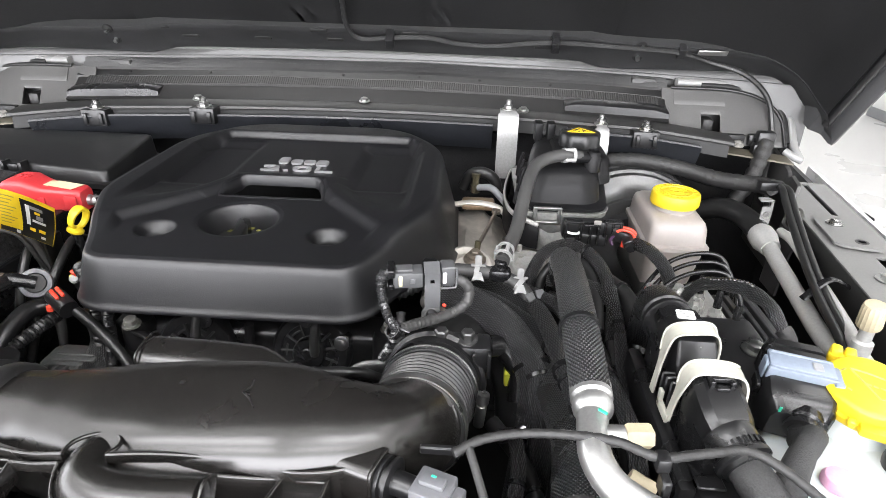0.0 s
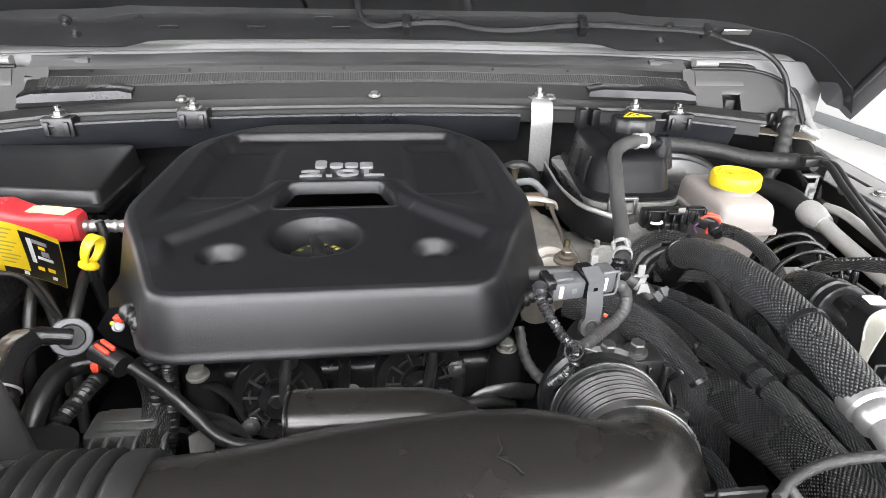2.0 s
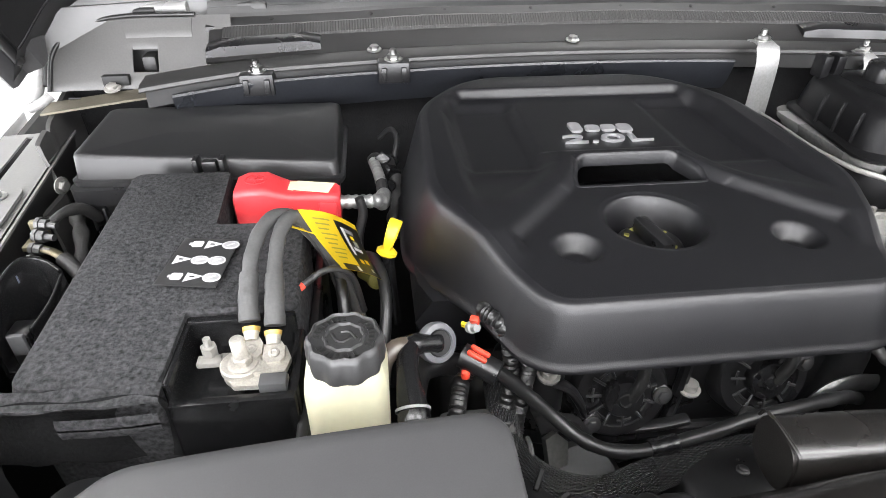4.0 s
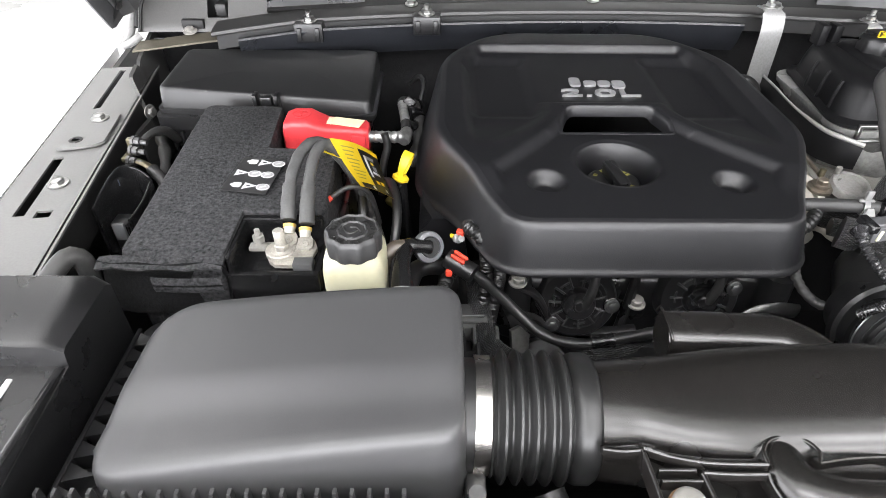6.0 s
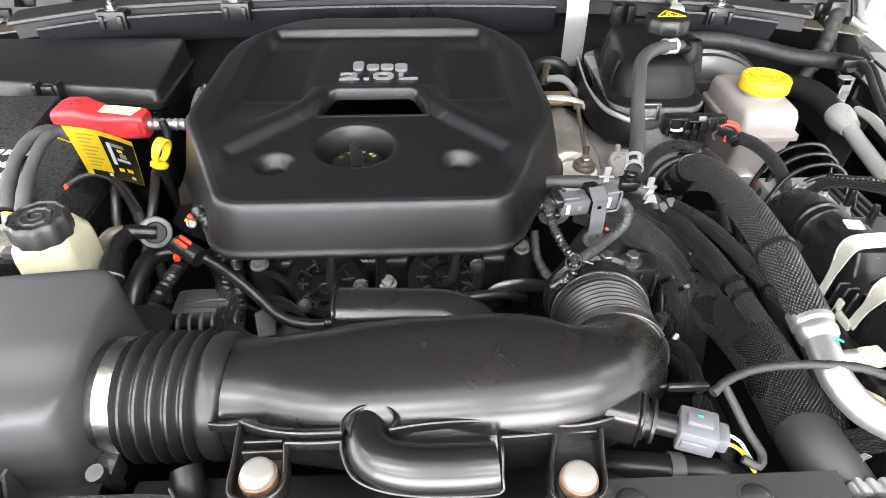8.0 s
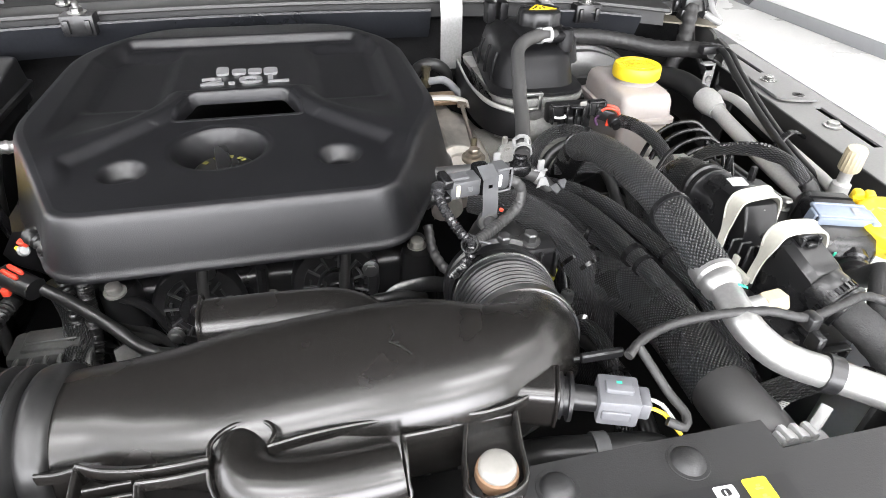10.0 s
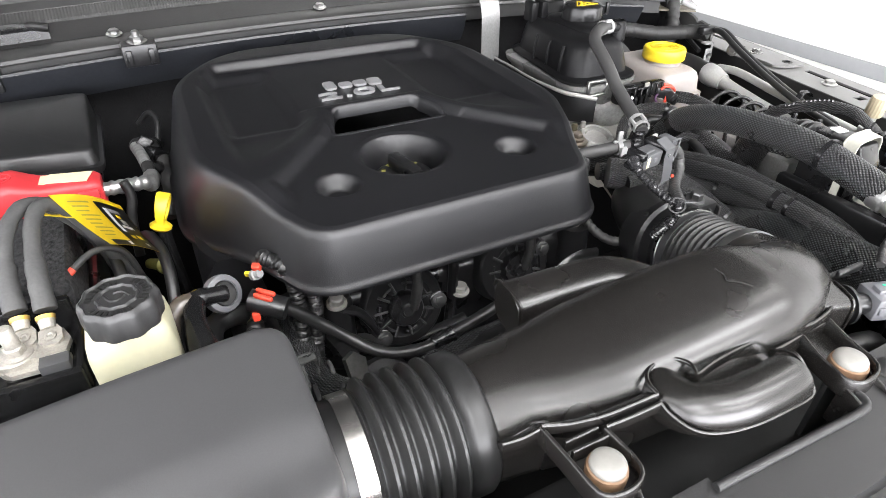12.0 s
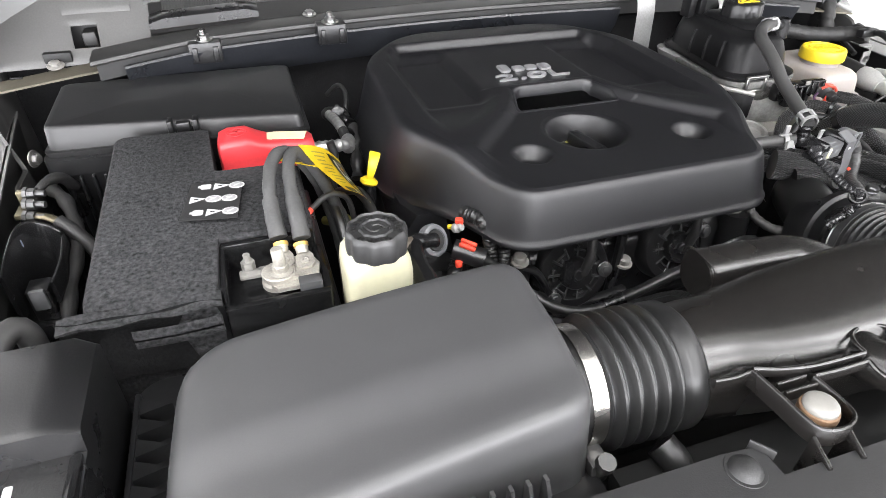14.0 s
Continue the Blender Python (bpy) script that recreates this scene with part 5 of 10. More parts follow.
# resonator chamber behind, its outer end cut square with a fine lip
RES = [(-0.0735, 0.430, 1.0665), (-0.060, 0.429, 1.0665), (-0.01, 0.427, 1.066), (0.012, 0.424, 1.065), (0.030, 0.410, 1.062), (0.040, 0.39, 1.056)]
C = spline(RES, 0.003)
rings = []
for i, c in enumerate(C):
    d = C[min(i + 1, len(C) - 1)] - C[max(i - 1, 0)]
    g = 0.965 if i == 0 else 1.0
    rings.append(oval(c, d, 0.0185 * g, 0.0180 * g, 36, 0.0, 2.7))
bm = BM()
loft(bm, rings)
part("resonator", bm, "duct", duct, "moulded resonator chamber", sharp=60)
part("resonator_lip", tube(BM(), [(-0.0735, 0.4475, 1.077), (-0.0738, 0.4420, 1.0845), (-0.0738, 0.4180, 1.0845), (-0.0735, 0.4120, 1.078), (-0.0732, 0.4110, 1.062), (-0.0730, 0.4130, 1.052)], 0.0010, 8, 0.002), "duct", duct, sharp=60)
# short bent branch with a rounded end
BR = [(-0.0425, 0.326, 1.0800), (-0.0432, 0.311, 1.0825), (-0.0375, 0.2990, 1.0845), (-0.0200, 0.2920, 1.0850), (0.005, 0.2905, 1.0850), (0.0285, 0.2915, 1.0850)]
bm = tube(BM(), BR, lambda s, k: 0.0142 * (1 if k < 0.97 else 0.955), 32, 0.003)
part("drain_branch", bm, "duct", duct, "short bent moulded branch", sharp=50)
# seam lips and the shelves behind them
SEAMS = [
    [(-0.1395, 0.3305, 1.0775), (-0.1290, 0.3275, 1.0800), (-0.1185, 0.3265, 1.0830)],
    [(-0.1185, 0.3265, 1.0850), (-0.1060, 0.3200, 1.0870), (-0.0880, 0.3155, 1.0882), (-0.0720, 0.3135, 1.0900), (-0.0565, 0.3105, 1.0945)],
    [(-0.0300, 0.3095, 1.0972), (-0.0090, 0.3130, 1.0962), (0.0170, 0.3145, 1.0952), (0.0380, 0.3135, 1.0940), (0.0570, 0.3130, 1.0915), (0.0750, 0.3125, 1.0900), (0.0930, 0.3150, 1.0900), (0.1050, 0.3190, 1.0900)],
    [(-0.0895, 0.3105, 1.0862), (-0.0740, 0.3090, 1.0872), (-0.0570, 0.3065, 1.0915)],
    [(0.0320, 0.3065, 1.0905), (0.0480, 0.3085, 1.0880), (0.0625, 0.3105, 1.0862)],
]
for k, pts in enumerate(SEAMS):
    deep = 0.006
    bm = BM()
    loft(bm, [[c + V(o) for o in ((0, deep, -0.0045), (0, 0.0018, -0.0012), (0, 0.0010, 0.0008), (0, 0.0002, 0.0012), (0, -0.0006, 0.0009), (0, -0.0011, -0.0002), (0, -0.0011, -0.0055), (0, deep, -0.0075))] for c in spline(pts, 0.003)])
    part("seam_flange", bm, "duct", duct, "moulded seam flange", sharp=50)
part("branch_collar", tube(BM(), [(-0.0565, 0.3105, 1.0945), (-0.0560, 0.3180, 1.0950), (-0.0500, 0.3250, 1.0945), (-0.0400, 0.3275, 1.0950), (-0.0305, 0.3240, 1.0960), (-0.0268, 0.3165, 1.0970), (-0.0300, 0.3095, 1.0972)], 0.0013, 10, 0.002), "duct", duct, "raised seam round the branch", sharp=60)
part("branch_seam", tube(BM(), [(-0.0570, 0.3065, 1.0915), (-0.0560, 0.3000, 1.0890), (-0.0500, 0.2885, 1.0860), (-0.0380, 0.2820, 1.0840), (-0.0190, 0.2778, 1.0835), (0.005, 0.2763, 1.0835), (0.0290, 0.2773, 1.0835), (0.0305, 0.2830, 1.0905), (0.0312, 0.2930, 1.0980), (0.0315, 0.3010, 1.0960), (0.0320, 0.3065, 1.0905)], 0.0011, 8, 0.002), "duct", duct, "raised seam along the branch", sharp=60)
bm = BM()
loft(bm, [[V((x, 0.3130, 1.0910)), V((x, 0.3030, 1.0800)), V((x, 0.3020, 1.0780)), V((x, 0.3130, 1.0840))] for x in span(-0.028, 0.031, 10)])
part("branch_shelf", bm, "duct", duct, sharp=60)
# two mounting trays with thin walls and legs
TRAYS = (([(-0.1185, 0.3265, 1.0850), (-0.1170, 0.3050, 1.0850), (-0.1162, 0.2880, 1.0850), (-0.1140, 0.2815, 1.0850), (-0.1070, 0.2785, 1.0850), (-0.0975, 0.2785, 1.0850), (-0.0900, 0.2820, 1.0850), (-0.0872, 0.2890, 1.0850), (-0.0880, 0.3000, 1.0855), (-0.0895, 0.3105, 1.0862)], (-0.1020, 0.2935), ((-0.1130, -0.0920, 0.3135), (-0.1130, -0.0905, 0.3070)), ((-0.1168, 0.2811, -0.1209, 0.2646), (-0.0934, 0.2811, -0.0987, 0.2643))),
         ([(0.0655, 0.3110, 1.0862), (0.0605, 0.2960, 1.0850), (0.0580, 0.2840, 1.0850), (0.0568, 0.2760, 1.0850), (0.0620, 0.2705, 1.0850), (0.0720, 0.2700, 1.0850), (0.0810, 0.2725, 1.0850), (0.0865, 0.2785, 1.0850), (0.0890, 0.2950, 1.0855), (0.0918, 0.3115, 1.0880)], (0.0735, 0.2845), ((0.0680, 0.0900, 0.3125),), ((0.0584, 0.2769, 0.0561, 0.2613), (0.0826, 0.2783, 0.0799, 0.2609))))
for walls, (px, py), bars, legs in TRAYS:
    bm = BM()
    slab(bm, [(p[0], p[1]) for p in walls], 1.0740, 1.0762)
    tray = part("mount_tray", bm, "duct", duct, "moulded mounting tray")
    part("wall", wall_along(BM(), walls, 1.0720, 0.0026), "duct", tray, sharp=60)
    for xa, xb, y in bars:
        part("cross_bar", wall_along(BM(), [(xa, y, 1.0846), (xb, y, 1.0846)], 1.0750, 0.0022), "duct", tray, sharp=60)
    for xa, ya, xb, yb in legs:
        part("leg", wall_along(BM(), [(xa, ya, 1.0795), (xb, yb, 1.0765)], 1.0500, 0.0024), "duct", tray, sharp=60)
    bm = lathe(BM(), (px, py, 1.0762), (0, 0, 1), [(0, 0.0106), (0.004, 0.0108), (0.0065, 0.0104), (0.0072, 0.0092)], 28)
    part("washer", bm, "washer", tray, "brown rubber washer")
    bm = lathe(BM(), (px, py, 1.0828), (0, 0, 1), [(0, 0.0094), (0.0030, 0.0092), (0.0042, 0.0082), (0.0049, 0.0058), (0.0051, 0)], 28)
    part("pin_head", bm, "pinwhite", tray, "white plastic pin head")
# pale scuffs on the top
bm = BM()
for a, b in (((0.036, 0.362), (0.0365, 0.355)), ((0.0365, 0.355), (0.033, 0.350)), ((0.033, 0.350), (0.039, 0.345)), ((0.039, 0.345), (0.043, 0.339)), ((0.034, 0.349), (0.038, 0.3485))):
    box(bm, (0, -0.00035, 0), ((V(b) - V(a)).length, 0.00035, 0.0006), 0, 1, pose(a[0], a[1], 1.1115, 0, 0, math.degrees(math.atan2(b[1] - a[1], b[0] - a[0]))))
part("scuff", bm, "cowlgrey", duct, "pale scratch")
# sensor port at the bend: a squared pad with a round collar
PX_ = V((1, -0.37, 0)).normalized()
PM = Matrix.Translation((0.112, 0.3265, 1.079)) @ pose(0, 0, 0, 0, 0, -20.3)
bm = BM()
loft(bm, [[PM @ V((x, y, z)) for x, y, z in [(h, p.x, p.y) for p in rrect(0, 0, 0, w, w2, 0.006, 4)]] for h, w, w2 in ((-0.026, 0.0150, 0.0150), (0.005, 0.0138, 0.0142), (0.0072, 0.0130, 0.0134), (0.0078, 0.0115, 0.0120))])
part("sensor_port", bm, "duct", duct, "squared moulded sensor port", sharp=50)
part("port_lip", tube(BM(), [PM @ V((0.0078, y, z)) for y, z in ((-0.0132, -0.010), (-0.0136, 0.004), (-0.0115, 0.0125), (-0.003, 0.0142), (0.008, 0.0138))], 0.0011, 8, 0.002), "duct", duct, sharp=60)

sensor = thing("intake_sensor", (0.14, 0.315, 1.07), "intake temperature sensor with a pale grey connector", "sensor")
bm = lathe(BM(), PM @ V((0.008, 0, 0)), PX_, [(0, 0.0128), (0.0030, 0.0128), (0.0034, 0.0105), (0.0060, 0.0105), (0.0062, 0.0135), (0.0082, 0.0135), (0.0086, 0.0072), (0.022, 0.0068)], 28)
part("stem", bm, "plastic", sensor)
ms = PM @ Matrix.Translation((0.0405, 0, 0.001))
bm = box(BM(), (-0.0110, -0.0105, -0.0090), (0.0110, 0.0105, 0.0090), 0.0018, 2, ms)
box(bm, (0.0105, -0.0070, -0.0060), (0.0175, 0.0070, 0.0060), 0.0018, 2, ms)
box(bm, (-0.0075, -0.0040, 0.0085), (0.0070, 0.0040, 0.0120), 0.0010, 2, ms)
box(bm, (-0.0090, -0.0118, -0.0030), (0.0060, -0.0100, 0.0030), 0.0006, 1, ms)
part("connector", bm, "sensorgrey", sensor, "pale grey plastic connector")
part("ink_mark", box(BM(), (-0.002, 0.001, 0.0121), (0.001, 0.0025, 0.0124), 0, 1, ms), "greenink", sensor, "small green ink mark")
for k, m_ in ((-1, "yellow"), (1, "white")):
    part("wire", tube(BM(), [ms @ V((0.017, k * 0.003, 0)), ms @ V((0.025, k * 0.003 - 0.001, -0.002)), ms @ V((0.034, k * 0.002 - 0.010, -0.008))], 0.0012, 6, 0.003), m_, sensor)

tb = thing("throttle_body", (0.145, 0.50, 0.98), "black throttle body with bolted flange and bellows", "throttle")
TA = V((0.115, 1, -0.28)).normalized()
T0 = V((0.1295, 0.392, 1.0505))
prof = [(0, 0.0370), (0.004, 0.0376), (0.010, 0.0376)]
for k in range(6):
    for f, r in ((0.0, 0.0350), (0.2, 0.0354), (0.4, 0.0376), (0.6, 0.0376), (0.8, 0.0354)):
        prof.append((0.012 + 0.0064 * (k + f), r))
prof += [(0.0505, 0.0350), (0.052, 0.0380), (0.064, 0.0380), (0.066, 0.0312)]
part("bellows", lathe(BM(), T0, TA, prof, 56), "rubber", tb, "black ribbed rubber bellows", sharp=40)
part("clamp", clamp_ring(BM(), T0 + TA * 0.059, TA, 0.0382, 0.0075, 0.0012, 48), "satingrey", tb, "thin dark band clamp")
part("clamp_edge", tube(BM(), [T0 + TA * 0.0635 + (frame_of(TA)[1] * math.cos(a) + frame_of(TA)[2] * math.sin(a)) * 0.0398 for a in [math.pi * k / 14 for k in range(-2, 17)]], 0.0007, 6, 0.004), "steel", tb)
part("band", clamp_ring(BM(), T0 + TA * 0.006, TA, 0.0376, 0.009, 0.001, 48), "steel", tb, "steel band at the duct end")
bm = lathe(BM(), T0 + TA * 0.064, TA, [(0, 0.0367), (0.008, 0.0367), (0.008, 0.0405), (0.020, 0.0405), (0.022, 0.0440), (0.030, 0.0440), (0.030, 0.0335), (0.06, 0.0320), (0.06, 0.0234)], 44)
part("body", bm, "plastic", tb, "black round throttle housing")
part("flange_plate", box(BM(), (0.126, 0.474, 1.036), (0.186, 0.499, 1.0635), 0.005, 2), "plastic", tb, "black flange with bolts")
for x in (0.1265, 0.139, 0.1715, 0.184):
    part("flange_rib", box(BM(), (x - 0.0015, 0.470, 1.036), (x + 0.0015, 0.476, 1.060), 0.0008, 1), "plastic", tb)
for x, y in ((0.1438, 0.4860), (0.1655, 0.4855)):
    boss = part("bolt_boss", lathe(BM(), (x, y, 1.040), (0, -0.05, 1), [(0, 0.0085), (0.0235, 0.0080), (0.0245, 0.0070), (0.0245, 0)], 20), "plastic", tb)
    part("bolt", bolt(BM(), (x, y, 1.0640), (0, -0.12, 1), 0.0058, 0.0080), "gunmetal", boss, "grey flanged bolt")
bm = lathe(BM(), (0.177, 0.434, 1.020), (0.1, 0.1, 1), [(0, 0.0043), (0.018, 0.0043), (0.018, 0.0031), (0.021, 0.0031), (0.021, 0.0051), (0.029, 0.0047), (0.030, 0)], 12)
part("clamp_screw", bm, "steel", tb, "tall zinc clamp screw")
hose("intake_elbow", [(0.142, 0.500, 1.026), (0.152, 0.530, 1.028), (0.176, 0.560, 1.022), (0.204, 0.555, 1.010), (0.218, 0.525, 0.985), (0.222, 0.50, 0.94)], 0.026, "rubber", "thick black rubber intake elbow", n=24)
hose("short_coolant_hose", [(0.176, 0.512, 1.035), (0.196, 0.522, 1.032), (0.212, 0.515, 1.015), (0.214, 0.500, 0.99)], 0.0105, "gloss", "short glossy black hose beside the throttle", n=16)

# ---- the battery side ----
fuse = thing("fuse_box", (-0.45, 0.845, 0.95), "black plastic fuse box with a latched lid", "fuse box")
rings = []
for z, xl, xr, ya, yb, rad in ((1.060, -0.577, -0.314, 0.766, 0.925, 0.010), (1.064, -0.579, -0.312, 0.764, 0.927, 0.010), (1.068, -0.579, -0.312, 0.764, 0.927, 0.010), (1.069, -0.575, -0.316, 0.768, 0.924, 0.010), (1.0905, -0.573, -0.318, 0.7705, 0.922, 0.010), (1.0930, -0.572, -0.319, 0.772, 0.921, 0.010), (1.0942, -0.570, -0.321, 0.7745, 0.919, 0.010), (1.0946, -0.566, -0.325, 0.779, 0.915, 0.009), (1.0952, -0.50, -0.39, 0.83, 0.87, 0.008)):
    ring = rrect((xl + xr) / 2, (ya + yb) / 2, z, (xr - xl) / 2, (yb - ya) / 2, rad, 6)
    for p in ring:
        p.y += (0.027 - 0.06 * (p.x + 0.45)) * (1 - (p.y - 0.77) / 0.155)
        p.z += 0.004 * sstep(0.81, 0.90, p.y) * sstep(1.07, 1.09, z)
        if p.y < 0.86:
            p.z -= 0.010 * sstep(-0.352, -0.330, p.x) * sstep(0.85, 0.82, p.y) * sstep(1.07, 1.09, z)
    rings.append(ring)
bm = BM()
loft(bm, rings)
lid = part("lid", bm, "fuselid", fuse, "matt black lid")
bm = BM()
loft(bm, [rrect(-0.45, 0.859, z, hx, hy - 0.012, 0.012, 4) for z, hx, hy in ((0.93, 0.115, 0.070), (1.02, 0.122, 0.074), (1.045, 0.126, 0.077), (1.045, 0.131, 0.080), (1.062, 0.131, 0.080))])
part("base", bm, "plastic", fuse)
for k in range(9):
    x = -0.565 + 0.012 * k
    part("base_rib", box(BM(), (x, 0.788, 0.99), (x + 0.003, 0.796, 1.043), 0.0008, 1), "plastic", fuse)
bm = BM()
box(bm, (-0.456, 0.784, 1.062), (-0.451, 0.799, 1.093), 0.0012)
box(bm, (-0.431, 0.783, 1.062), (-0.426, 0.798, 1.093), 0.0012)
box(bm, (-0.448, 0.786, 1.066), (-0.434, 0.795, 1.090), 0.002)
box(bm, (-0.450, 0.783, 1.074), (-0.432, 0.788, 1.079), 0.001)
part("latch", bm, "plastic", fuse, "black plastic snap latch")

bat = thing("battery", (-0.425, 0.64, 0.87), "car battery wrapped in a charcoal felt jacket", "battery")
jacket = [(-0.503, 0.513), (-0.414, 0.506), (-0.412, 0.570), (-0.338, 0.570), (-0.338, 0.672), (-0.412, 0.677), (-0.416, 0.770), (-0.505, 0.773)]
bm = BM()
pts = [V((x, y, 0)) for x, y in jacket]
base = cover_ring([(x, y, 0) for x, y in jacket], [0.012, 0.006, 0.004, 0.01, 0.01, 0.004, 0.006, 0.012], 4)
rings = []
for z, d in ((0.885, -0.002), (1.0, 0.0), (1.068, 0.0005), (1.0735, -0.001), (1.0755, -0.004)):
    c = sum(base, V()) / len(base)
    rings.append([V((p.x + (c.x - p.x) * -d * 9, p.y + (c.y - p.y) * -d * 9, z + 0.0012 * math.sin(p.x * 90 + p.y * 60) + ((0.0015 + 0.0085 * sstep(0.52, 0.66, p.y) + 0.002 * sstep(0.66, 0.77, p.y)) if z > 1.05 else 0))) for p in base])
loft(bm, rings)
part("felt_jacket", bm, "felt", bat, "charcoal felt jacket")
# flared front edge and the strap loop
bm = sheet_with_holes(BM(), span(-0.516, -0.412, 16), span(0, 0.06, 6), [], 0.0025,
                      lambda x, v: (x - 0.012 * (v / 0.06) * (1 if x < -0.51 else 0), 0.510 - 0.010 * math.exp(-v / 0.008) - 0.0015 * math.sin(x * 120) - 0.018 * (v / 0.06) * 0.2 + 0.35 * max(0, -0.50 - x), 1.076 - v))
part("front_flap", bm, "lining", bat, "dark felt front flap")
bm = sheet_with_holes(BM(), span(-0.515, -0.412, 14), span(0, 0.012, 2), [], 0.002, lambda x, v: (x, 0.5085 - v, 1.0765 - 0.25 * v + 0.0012 * math.sin(x * 160)))
part("flap_edge", bm, "felt", bat)
bm = sheet_with_holes(BM(), span(-0.472, -0.414, 10), span(0, 0.013, 3), [], 0.003, lambda x, v: (x, 0.4965 - 0.0015 * math.sin(v / 0.013 * math.pi), 1.064 - v + 0.0012 * math.sin(x * 60)))
part("pull_strap", bm, "felt", bat, "felt pull strap")
bm = box(BM(), (-0.411, 0.506, 0.88), (-0.336, 0.570, 1.054), 0.003)
for lo, hi in (((-0.412, 0.502, 1.0), (-0.336, 0.509, 1.062)), ((-0.412, 0.562, 1.04), (-0.340, 0.569, 1.0765)), ((-0.413, 0.507, 1.04), (-0.408, 0.566, 1.0755)), ((-0.342, 0.507, 0.90), (-0.335, 0.566, 1.062))):
    part("well_wall", box(BM(), lo, hi, 0.002), "gloss", bat)
part("case", bm, "gloss", bat, "black plastic battery case")
part("case_rear", box(BM(), (-0.411, 0.678, 0.88), (-0.338, 0.774, 1.056), 0.003), "gloss", bat, "black plastic rear half of the battery case")
part("warning_strip", box(BM(), (-0.408, 0.7010, 1.0560), (-0.352, 0.7150, 1.0570)), "inkwhite", bat, "white label strip")
# label with round and three-cornered marks
lm = pose(-0.4125, 0.6205, 1.0858, 3.2, 0, -9)
lab = part("label", slab(BM(), [(-0.0235, -0.0280), (0.0215, -0.0290), (0.0205, 0.0280), (-0.0225, 0.0280)], 0, 0.0006, lm), "capgrey", bat, "black label with white warning marks")
for r in range(3):
    for c in range(3):
        x, y = -0.0095 + 0.0128 * c - 0.0035 * (r == 1) - 0.0005 * r, 0.0205 - 0.0195 * r
        bm = BM()
        shape = "tri" if (r, c) in ((0, 1), (1, 0), (2, 1)) else "block" if c == 0 else "disc"
        if shape == "tri":
            slab(bm, [(x - 0.0060, y + 0.0045), (x - 0.0060, y - 0.0055), (x + 0.0062, y + 0.0010)], 0.0006, 0.0010, lm)
        elif shape == "block":
            slab(bm, [(p.x, p.y) for p in rrect(x, y, 0, 0.0042, 0.0036, 0.0016, 3)], 0.0006, 0.0010, lm)
            slab(bm, [(x - 0.0062, y - 0.0012), (x - 0.0040, y - 0.0012), (x - 0.0040, y + 0.0012), (x - 0.0062, y + 0.0012)], 0.0006, 0.0010, lm)
        else:
            slab(bm, [(x + 0.0066 * math.cos(k * 0.3142), y + 0.0050 * math.sin(k * 0.3142)) for k in range(20)], 0.0006, 0.0010, lm)
        part("mark", bm, "inkpale", lab)
        if shape == "disc":
            bm = BM()
            slab(bm, [(x + 0.0052 * math.cos(k * 0.3927), y + 0.0038 * math.sin(k * 0.3927)) for k in range(16)], 0.0010, 0.0012, lm)
            part("mark_core", bm, "inkgrey", lab)
            bm = BM()
            box(bm, (-0.0030, -0.0007, 0.0012), (0.0030, 0.0007, 0.0014), 0, 1, lm @ pose(x, y, 0, 0, 0, 35))
            if r == 1:
                box(bm, (-0.0030, 0.0009, 0.0012), (0.0030, 0.0018, 0.0014), 0, 1, lm @ pose(x, y, 0))
            part("mark_stroke", bm, "inkpale", lab)
        elif shape == "tri":
            part("mark_stroke", box(BM(), (-0.0030, -0.0006, 0.0010), (0.0005, 0.0006, 0.0012), 0, 1, lm @ pose(x, y, 0)), "ink", lab)

# negative terminal
neg = thing("battery_terminal", (-0.362, 0.537, 1.054), "tarnished lead terminal clamp with bolts", "terminal")
part("post", lathe(BM(), (-0.3740, 0.5330, 1.052), (0, 0, 1), [(0, 0.0150), (0.006, 0.0150), (0.008, 0.0120), (0.016, 0.0115), (0.016, 0)], 28), "lead", neg)
bm = BM()
lathe(bm, (-0.3730, 0.5270, 1.0660), (0, 0, 1), [(0, 0.0150), (0.0040, 0.0150), (0.0048, 0.0140), (0.0048, 0)], 28)
slab(bm, [(-0.376, 0.516), (-0.340, 0.5165), (-0.337, 0.530), (-0.342, 0.543), (-0.360, 0.546), (-0.376, 0.542)], 1.0655, 1.0700)
part("clamp", bm, "lead", neg, "dull metal clamp")
bm = BM()
slab(bm, [(-0.381, 0.515), (-0.376, 0.508), (-0.345, 0.507), (-0.339, 0.510), (-0.338, 0.5165), (-0.381, 0.5165)], 1.0620, 1.0660)
part("front_strip", bm, "lead", neg, "dull metal strip")
part("sensor", box(BM(), (-0.3580, 0.5045, 1.0600), (-0.3385, 0.5165, 1.0690), 0.0010, 2), "slategrey", neg, "small slate grey current sensor")
stud_ = part("main_nut", bolt(BM(), (-0.3710, 0.5250, 1.0708), (0, 0, 1), 0.0072, 0.0070), "lead", neg, "pale flanged nut")
part("stud", lathe(BM(), (-0.3710, 0.5250, 1.0778), (-0.04, 0.02, 1), [(0, 0.0054), (0.0150, 0.0054), (0.0162, 0.0046), (0.0162, 0)], 18), "lead", stud_, "thick round stud")
bm = BM()
box(bm, (-0.4060, 0.5290, 1.0650), (-0.3860, 0.5390, 1.0700), 0.0015)
box(bm, (-0.3900, 0.5320, 1.0640), (-0.3780, 0.5400, 1.0700), 0.0015)
part("side_clamp", bm, "pinwhite", neg, "pale clamp arm")
bm = lathe(BM(), (-0.3975, 0.5400, 1.0690), (0, 0, 1), [(0, 0.0060), (0.0080, 0.0060), (0.0085, 0.0030), (0.0150, 0.0030), (0.0150, 0)], 6)
part("side_nut", bm, "pinwhite", neg, "pale nut on a stud")
